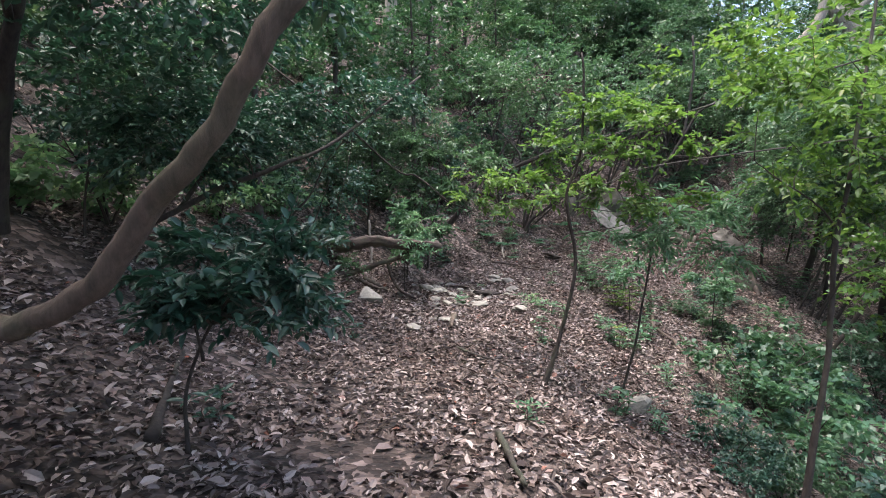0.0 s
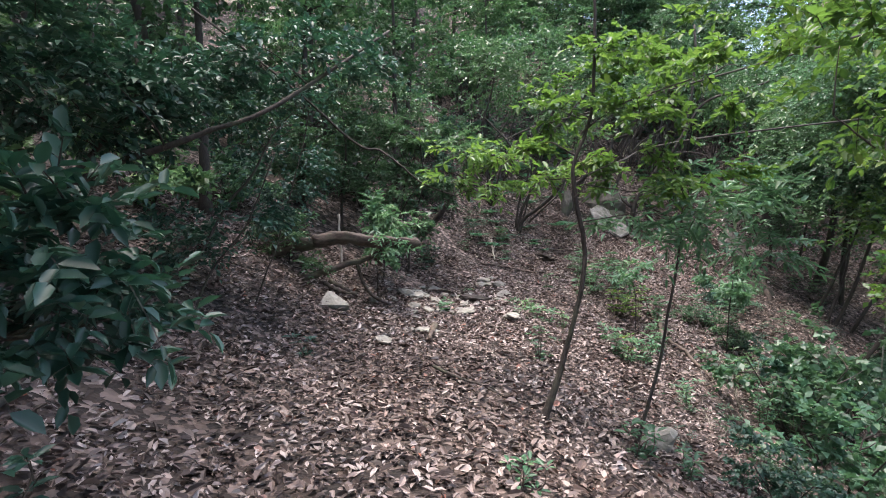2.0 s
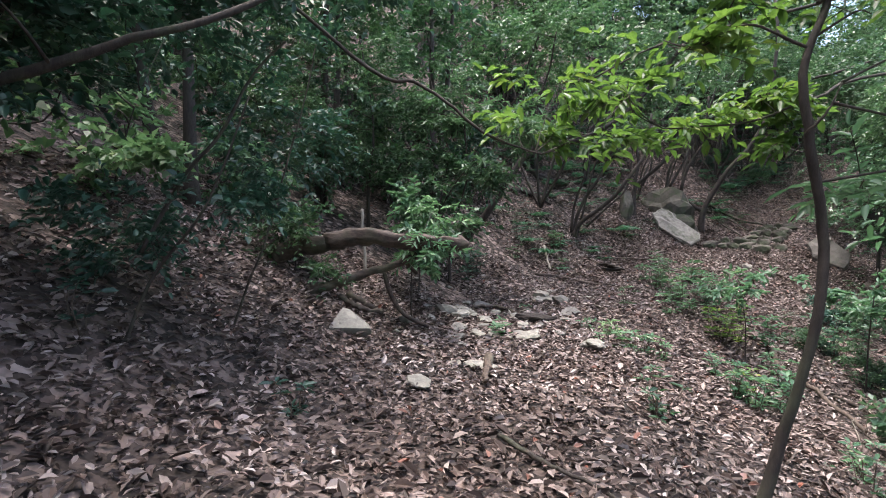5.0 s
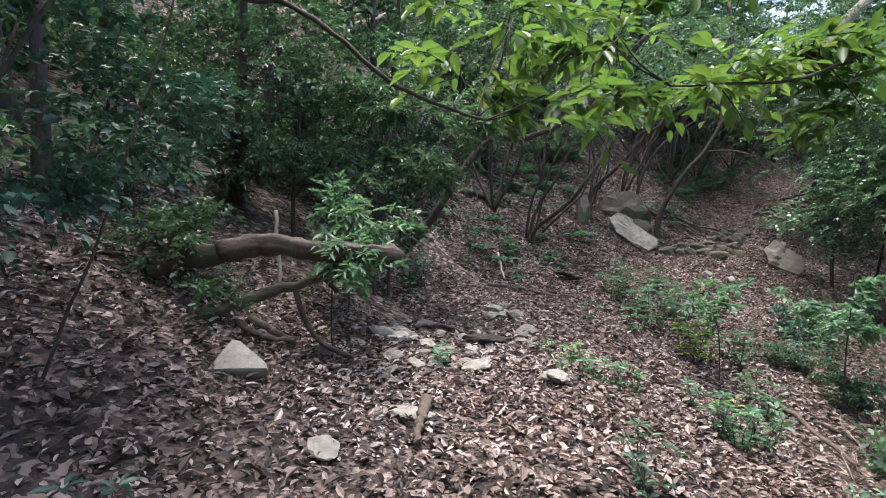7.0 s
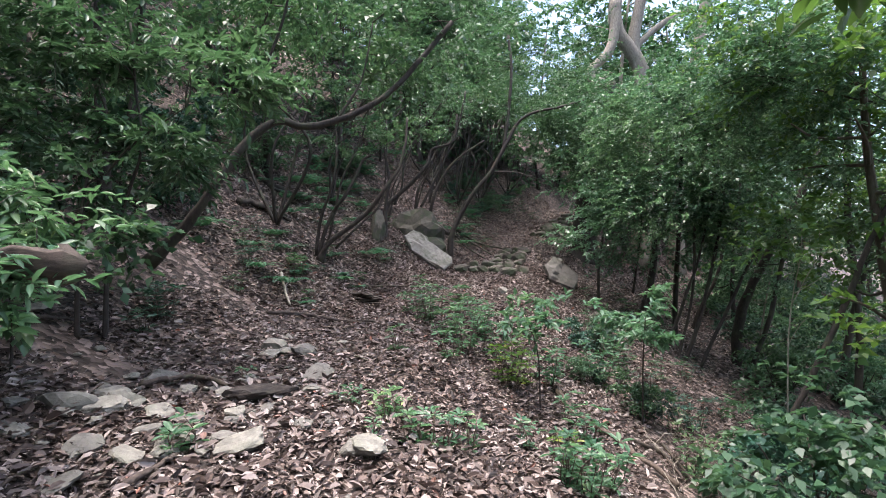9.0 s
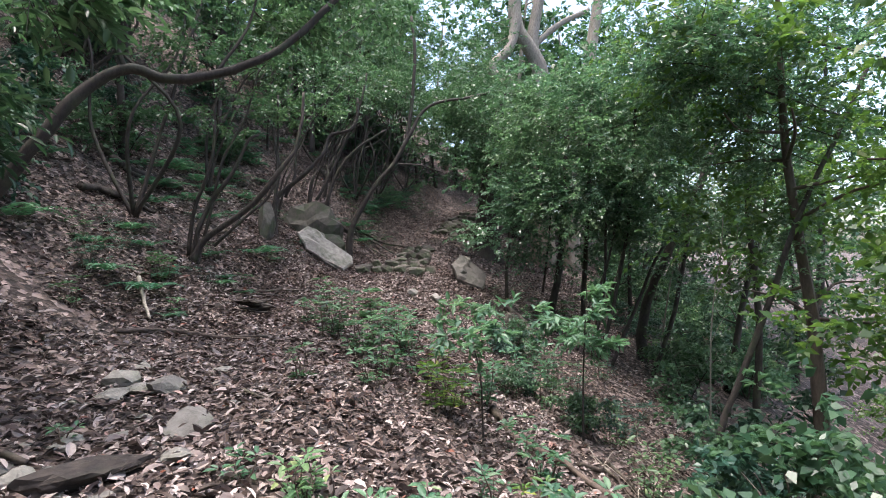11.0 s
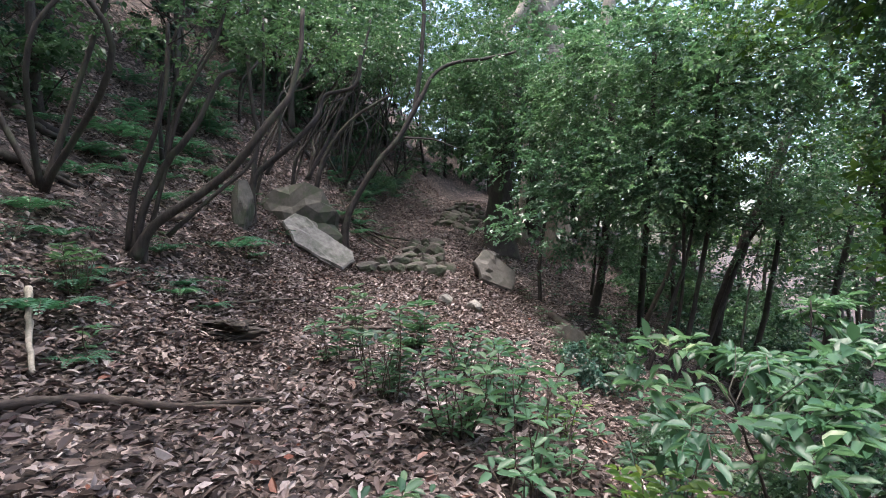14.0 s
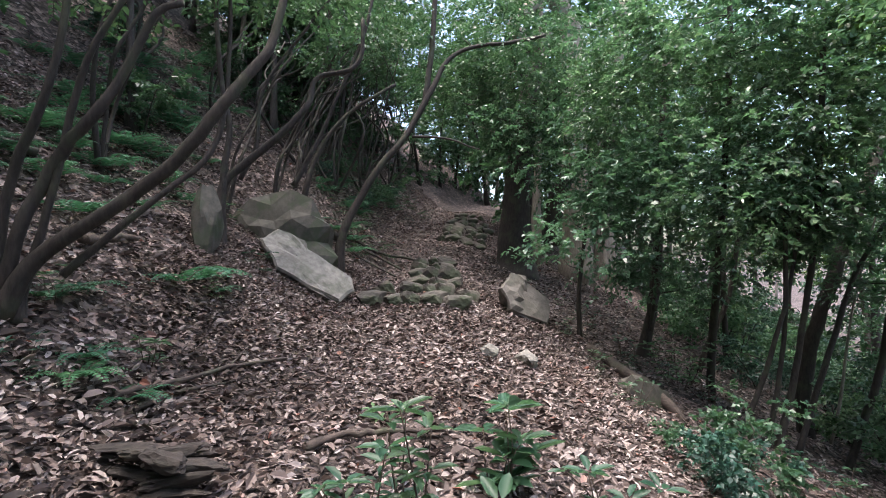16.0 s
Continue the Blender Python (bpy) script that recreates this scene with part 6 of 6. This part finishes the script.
seedling("woodland_plant", 6.77, 13.62, 0.84, "low plant with fresh green leaves in the litter", 732, LEAF_FRESH, 7, 0.132, 0.43, slim=0.44, per=5, group="low woodland plants")
seedling("woodland_plant", 4.76, 15.34, 0.54, "low plant with fresh green leaves in the litter", 733, LEAF_FRESH, 3, 0.192, 0.28, slim=0.44, per=5, group="low woodland plants")
seedling("woodland_plant", 4.95, 15.42, 0.36, "low green woodland plant in the litter", 734, LEAF_MID, 4, 0.168, 0.19, slim=0.44, per=5, group="low woodland plants")
seedling("woodland_plant", 5.01, 16.65, 0.14, "low plant with fresh green leaves in the litter", 735, LEAF_FRESH, 3, 0.072, 0.16, slim=0.44, per=5, group="low woodland plants")
seedling("woodland_plant", 3.72, 18.20, 0.22, "low green woodland plant in the litter", 736, LEAF_MID, 4, 0.096, 0.16, slim=0.44, per=5, group="low woodland plants")
seedling("woodland_plant", 3.86, 15.25, 0.54, "low plant with fresh green leaves in the litter", 737, LEAF_FRESH, 6, 0.108, 0.28, slim=0.44, per=5, group="low woodland plants")
seedling("woodland_plant", 4.60, 13.78, 0.6, "low plant with fresh green leaves in the litter", 738, LEAF_FRESH, 7, 0.108, 0.31, slim=0.44, per=5, group="low woodland plants")
seedling("woodland_plant", 3.48, 10.05, 0.48, "low plant with fresh green leaves in the litter", 739, LEAF_FRESH, 7, 0.108, 0.25, slim=0.44, per=5, group="low woodland plants")
seedling("woodland_plant", 1.59, 7.93, 0.42, "low green woodland plant in the litter", 740, LEAF_MID, 6, 0.096, 0.22, slim=0.44, per=5, group="low woodland plants")
seedling("woodland_plant", 4.10, 9.26, 0.36, "low plant with fresh green leaves in the litter", 741, LEAF_FRESH, 4, 0.096, 0.19, slim=0.44, per=5, group="low woodland plants")
seedling("woodland_plant", 4.71, 11.78, 0.48, "low plant with fresh green leaves in the litter", 742, LEAF_FRESH, 6, 0.108, 0.25, slim=0.44, per=5, group="low woodland plants")
seedling("woodland_plant", 1.57, 10.04, 0.18, "low plant with fresh green leaves in the litter", 743, LEAF_FRESH, 3, 0.06, 0.16, slim=0.44, per=5, group="low woodland plants")
seedling("woodland_plant", -1.23, 7.09, 0.26, "low dark evergreen plant in the litter", 744, LEAF_DARK, 4, 0.096, 0.16, slim=0.44, per=5, group="low woodland plants")
seedling("woodland_plant", -2.56, 6.80, 0.34, "low dark evergreen plant in the litter", 745, LEAF_DARK, 4, 0.096, 0.19, slim=0.44, per=5, group="low woodland plants")
seedling("woodland_plant", 0.03, 13.51, 0.47, "low dark evergreen plant in the litter", 746, LEAF_DARK, 7, 0.096, 0.25, slim=0.44, per=5, group="low woodland plants")
seedling("woodland_plant", 2.12, 16.94, 0.42, "low green woodland plant in the litter", 747, LEAF_MID, 6, 0.096, 0.25, slim=0.44, per=5, group="low woodland plants")
seedling("woodland_plant", -0.60, 13.88, 0.28, "low plant with fresh green leaves in the litter", 748, LEAF_FRESH, 4, 0.12, 0.16, slim=0.44, per=5, group="low woodland plants")
seedling("woodland_plant", 2.10, 6.05, 0.3, "low plant with fresh green leaves in the litter", 749, LEAF_FRESH, 6, 0.12, 0.16, slim=0.44, per=5, group="low woodland plants")
seedling("woodland_plant", 2.68, 6.27, 0.26, "low plant with fresh green leaves in the litter", 750, LEAF_FRESH, 6, 0.108, 0.16, slim=0.44, per=5, group="low woodland plants")
seedling("woodland_plant", 0.74, 4.32, 0.18, "low plant with fresh green leaves in the litter", 751, LEAF_FRESH, 4, 0.072, 0.16, slim=0.44, per=5, group="low woodland plants")
seedling("woodland_plant", -1.65, 3.68, 0.24, "low dark evergreen plant in the litter", 752, LEAF_DARK, 4, 0.12, 0.16, slim=0.44, per=5, group="low woodland plants")
seedling("woodland_plant", 4.00, 9.02, 0.3, "low plant with fresh green leaves in the litter", 753, LEAF_FRESH, 4, 0.096, 0.16, slim=0.44, per=5, group="low woodland plants")
seedling("woodland_plant", 3.31, 10.08, 0.48, "low plant with fresh green leaves in the litter", 754, LEAF_FRESH, 7, 0.108, 0.25, slim=0.44, per=5, group="low woodland plants")
seedling("woodland_plant", 5.47, 9.44, 0.72, "low plant with fresh green leaves in the litter", 755, LEAF_FRESH, 8, 0.108, 0.37, slim=0.44, per=5, group="low woodland plants")
seedling("woodland_plant", 5.97, 9.03, 0.84, "low green woodland plant in the litter", 756, LEAF_MID, 8, 0.108, 0.43, slim=0.44, per=5, group="low woodland plants")
seedling("woodland_plant", 6.15, 11.11, 0.72, "low green woodland plant in the litter", 757, LEAF_MID, 8, 0.108, 0.37, slim=0.44, per=5, group="low woodland plants")
seedling("woodland_plant", 5.74, 7.57, 0.72, "low green woodland plant in the litter", 758, LEAF_MID, 8, 0.12, 0.37, slim=0.44, per=5, group="low woodland plants")
seedling("woodland_plant", 4.20, 6.16, 0.48, "low plant with fresh green leaves in the litter", 759, LEAF_FRESH, 7, 0.108, 0.25, slim=0.44, per=5, group="low woodland plants")
seedling("woodland_plant", 7.94, 12.61, 0.72, "low dark evergreen plant in the litter", 760, LEAF_DARK, 8, 0.108, 0.37, slim=0.44, per=5, group="low woodland plants")
seedling("woodland_plant", 6.41, 7.64, 0.84, "low dark evergreen plant in the litter", 761, LEAF_DARK, 8, 0.12, 0.43, slim=0.44, per=5, group="low woodland plants")
seedling("woodland_plant", -0.07, 13.72, 0.40, "low dark evergreen plant in the litter", 762, LEAF_DARK, 7, 0.096, 0.22, slim=0.44, per=5, group="low woodland plants")
seedling("woodland_plant", 2.21, 17.23, 0.42, "low green woodland plant in the litter", 763, LEAF_MID, 7, 0.096, 0.25, slim=0.44, per=5, group="low woodland plants")
seedling("woodland_plant", 0.34, 10.31, 0.18, "low plant with fresh green leaves in the litter", 764, LEAF_FRESH, 3, 0.096, 0.16, slim=0.44, per=5, group="low woodland plants")
seedling("woodland_plant", 1.14, 16.44, 0.42, "low dark evergreen plant in the litter", 765, LEAF_DARK, 7, 0.096, 0.25, slim=0.44, per=5, group="low woodland plants")
seedling("woodland_plant", 4.86, 14.70, 0.48, "low plant with fresh green leaves in the litter", 767, LEAF_FRESH, 7, 0.108, 0.25, slim=0.44, per=5, group="low woodland plants")
seedling("woodland_plant", 5.10, 13.68, 0.36, "low plant with yellow-green leaves in the litter", 768, LEAF_BRIGHT, 6, 0.108, 0.19, slim=0.44, per=5, group="low woodland plants")
seedling("woodland_plant", 3.74, 10.15, 0.54, "low plant with fresh green leaves in the litter", 769, LEAF_FRESH, 7, 0.12, 0.28, slim=0.44, per=5, group="low woodland plants")
seedling("woodland_plant", 2.04, 9.90, 0.3, "low plant with fresh green leaves in the litter", 770, LEAF_FRESH, 6, 0.084, 0.16, slim=0.44, per=5, group="low woodland plants")
seedling("woodland_plant", 1.85, 10.42, 0.18, "low plant with fresh green leaves in the litter", 771, LEAF_FRESH, 4, 0.072, 0.16, slim=0.44, per=5, group="low woodland plants")
fern("fern", 3.19, 17.74, 0.48, "green fern with arching fronds on the slope", 900, "ferns on the slope")
fern("fern", 3.47, 17.59, 0.32, "green fern with arching fronds on the slope", 901, "ferns on the slope")
fern("fern", 12.28, 27.77, 0.96, "green fern with arching fronds on the slope", 902, "ferns on the slope")
fern("fern", 10.99, 26.76, 0.82, "green fern with arching fronds on the slope", 903, "ferns on the slope")
fern("fern", 14.44, 29.81, 0.94, "green fern with arching fronds on the slope", 904, "ferns on the slope")
fern("fern", 4.85, 19.98, 0.39, "green fern with arching fronds on the slope", 905, "ferns on the slope")
fern("fern", 3.10, 18.67, 0.43, "green fern with arching fronds on the slope", 906, "ferns on the slope")
fern("fern", 2.09, 17.07, 0.56, "green fern with arching fronds on the slope", 907, "ferns on the slope")
fern("fern", 2.04, 15.76, 0.32, "green fern with arching fronds on the slope", 908, "ferns on the slope")
fern("fern", 1.83, 18.35, 0.60, "green fern with arching fronds on the slope", 909, "ferns on the slope")
fern("fern", 1.34, 16.50, 0.56, "green fern with arching fronds on the slope", 910, "ferns on the slope")
fern("fern", 5.40, 25.82, 0.81, "green fern with arching fronds on the slope", 911, "ferns on the slope")
fern("fern", 6.07, 25.47, 0.84, "green fern with arching fronds on the slope", 912, "ferns on the slope")
fern("fern", 4.34, 23.63, 0.70, "green fern with arching fronds on the slope", 913, "ferns on the slope")
fern("fern", 3.72, 23.43, 0.76, "green fern with arching fronds on the slope", 914, "ferns on the slope")
fern("fern", 7.74, 29.01, 0.79, "green fern with arching fronds on the slope", 915, "ferns on the slope")
fern("fern", 5.06, 24.27, 0.84, "green fern with arching fronds on the slope", 916, "ferns on the slope")
fern("fern", 3.94, 22.37, 0.74, "green fern with arching fronds on the slope", 917, "ferns on the slope")
fern("fern", 6.40, 26.99, 0.82, "green fern with arching fronds on the slope", 918, "ferns on the slope")
fern("fern", 3.37, 23.31, 0.67, "green fern with arching fronds on the slope", 919, "ferns on the slope")
fern("fern", 1.91, 18.53, 0.49, "green fern with arching fronds on the slope", 920, "ferns on the slope")
fern("fern", 2.32, 17.50, 0.52, "green fern with arching fronds on the slope", 921, "ferns on the slope")
fern("fern", 2.60, 21.08, 0.71, "green fern with arching fronds on the slope", 922, "ferns on the slope")
fern("fern", 4.56, 24.16, 0.78, "green fern with arching fronds on the slope", 923, "ferns on the slope")
fern("fern", 5.57, 25.91, 0.82, "green fern with arching fronds on the slope", 924, "ferns on the slope")
fern("fern", 6.01, 25.79, 0.72, "green fern with arching fronds on the slope", 925, "ferns on the slope")
fern("fern", 3.66, 22.55, 0.71, "green fern with arching fronds on the slope", 926, "ferns on the slope")
fern("fern", 3.93, 21.86, 0.56, "green fern with arching fronds on the slope", 927, "ferns on the slope")
fern("fern", 5.37, 26.69, 0.75, "green fern with arching fronds on the slope", 928, "ferns on the slope")
fern("fern", 3.33, 23.02, 0.75, "green fern with arching fronds on the slope", 929, "ferns on the slope")
fern("fern", 2.86, 21.25, 0.71, "green fern with arching fronds on the slope", 930, "ferns on the slope")
fern("fern", 8.73, 15.66, 0.65, "green fern with arching fronds on the slope", 931, "ferns on the slope")
fern("fern", 10.94, 26.56, 0.96, "green fern with arching fronds on the slope", 932, "ferns on the slope")
fern("fern", 1.26, 17.31, 0.51, "green fern with arching fronds on the slope", 933, "ferns on the slope")
fern("fern", 2.41, 20.80, 0.70, "green fern with arching fronds on the slope", 934, "ferns on the slope")
fern("fern", 5.87, 28.30, 0.90, "green fern with arching fronds on the slope", 940, "ferns on the slope")
fern("fern", 7.30, 30.00, 1.00, "green fern with arching fronds on the slope", 941, "ferns on the slope")
fern("fern", 4.90, 25.20, 0.90, "green fern with arching fronds on the slope", 942, "ferns on the slope")
fern("fern", 5.87, 26.20, 0.90, "green fern with arching fronds on the slope", 943, "ferns on the slope")
fern("fern", 7.00, 28.40, 1.00, "green fern with arching fronds on the slope", 944, "ferns on the slope")
fern("fern", 4.20, 22.80, 0.80, "green fern with arching fronds on the slope", 945, "ferns on the slope")
fern("fern", 4.20, 24.90, 0.90, "green fern with arching fronds on the slope", 946, "ferns on the slope")
fern("fern", 3.97, 25.90, 0.90, "green fern with arching fronds on the slope", 947, "ferns on the slope")
fern("fern", 3.25, 22.66, 0.80, "green fern with arching fronds on the slope", 948, "ferns on the slope")
fern("fern", 5.10, 23.20, 0.80, "green fern with arching fronds on the slope", 949, "ferns on the slope")
fern("fern", 3.30, 21.20, 0.70, "green fern with arching fronds on the slope", 950, "ferns on the slope")
fern("fern", 5.20, 28.20, 1.00, "green fern with arching fronds on the slope", 951, "ferns on the slope")
fern("fern", 5.00, 20.40, 0.45, "green fern with arching fronds on the slope", 952, "ferns on the slope")
fern("fern", 3.27, 18.00, 0.40, "green fern with arching fronds on the slope", 953, "ferns on the slope")
fern("fern", 3.30, 18.90, 0.45, "green fern with arching fronds on the slope", 954, "ferns on the slope")
fern("fern", 9.30, 24.00, 0.80, "green fern with arching fronds on the slope", 955, "ferns on the slope")
fern("fern", 9.70, 24.60, 0.70, "green fern with arching fronds on the slope", 956, "ferns on the slope")
fern("fern", 9.00, 24.60, 0.70, "green fern with arching fronds on the slope", 957, "ferns on the slope")
fern("fern", 5.50, 27.20, 0.90, "green fern with arching fronds on the slope", 958, "ferns on the slope")
fern("fern", 6.40, 27.00, 0.90, "green fern with arching fronds on the slope", 959, "ferns on the slope")
fern("fern", 4.50, 23.80, 0.80, "green fern with arching fronds on the slope", 960, "ferns on the slope")
fern("fern", 3.70, 24.20, 0.80, "green fern with arching fronds on the slope", 961, "ferns on the slope")
fern("fern", 2.60, 21.90, 0.70, "green fern with arching fronds on the slope", 962, "ferns on the slope")
fern("fern", 2.20, 23.00, 0.80, "green fern with arching fronds on the slope", 963, "ferns on the slope")
fern("fern", 1.90, 21.00, 0.70, "green fern with arching fronds on the slope", 964, "ferns on the slope")
fern("fern", 10.20, 25.40, 0.60, "green fern with arching fronds on the slope", 970, "ferns on the slope")
fern("fern", 10.90, 26.30, 0.70, "green fern with arching fronds on the slope", 971, "ferns on the slope")
fern("fern", 11.80, 27.60, 0.70, "green fern with arching fronds on the slope", 972, "ferns on the slope")
fern("fern", 12.90, 28.40, 0.80, "green fern with arching fronds on the slope", 973, "ferns on the slope")
fern("fern", 11.20, 28.00, 0.80, "green fern with arching fronds on the slope", 974, "ferns on the slope")
fern("fern", 14.00, 29.60, 0.80, "green fern with arching fronds on the slope", 975, "ferns on the slope")
fern("fern", 10.00, 26.60, 0.70, "green fern with arching fronds on the slope", 976, "ferns on the slope")
fern("fern", 12.40, 29.60, 0.80, "green fern with arching fronds on the slope", 977, "ferns on the slope")
fern("fern", 15.40, 31.00, 0.90, "green fern with arching fronds on the slope", 978, "ferns on the slope")
dry_tangle(7.76, 12.25, 1.1, 1400)
dry_tangle(10.85, 13.61, 1.2, 1401)
dry_tangle(8.45, 13.26, 0.8, 1402)
dry_tangle(9.63, 11.89, 1.0, 1403)
dry_tangle(5.53, 10.27, 0.9, 1404)
dry_tangle(6.09, 11.48, 0.9, 1405)
dry_tangle(8.04, 15.51, 0.6, 1406)
dry_tangle(5.29, 10.67, 0.7, 1410)
dry_tangle(4.05, 8.25, 0.7, 1411)
dry_tangle(7.12, 11.75, 0.9, 1412)
dry_tangle(6.03, 11.76, 0.7, 1413)
dry_tangle(4.99, 10.35, 0.7, 1414)
dry_tangle(9.91, 12.75, 0.9, 1415)
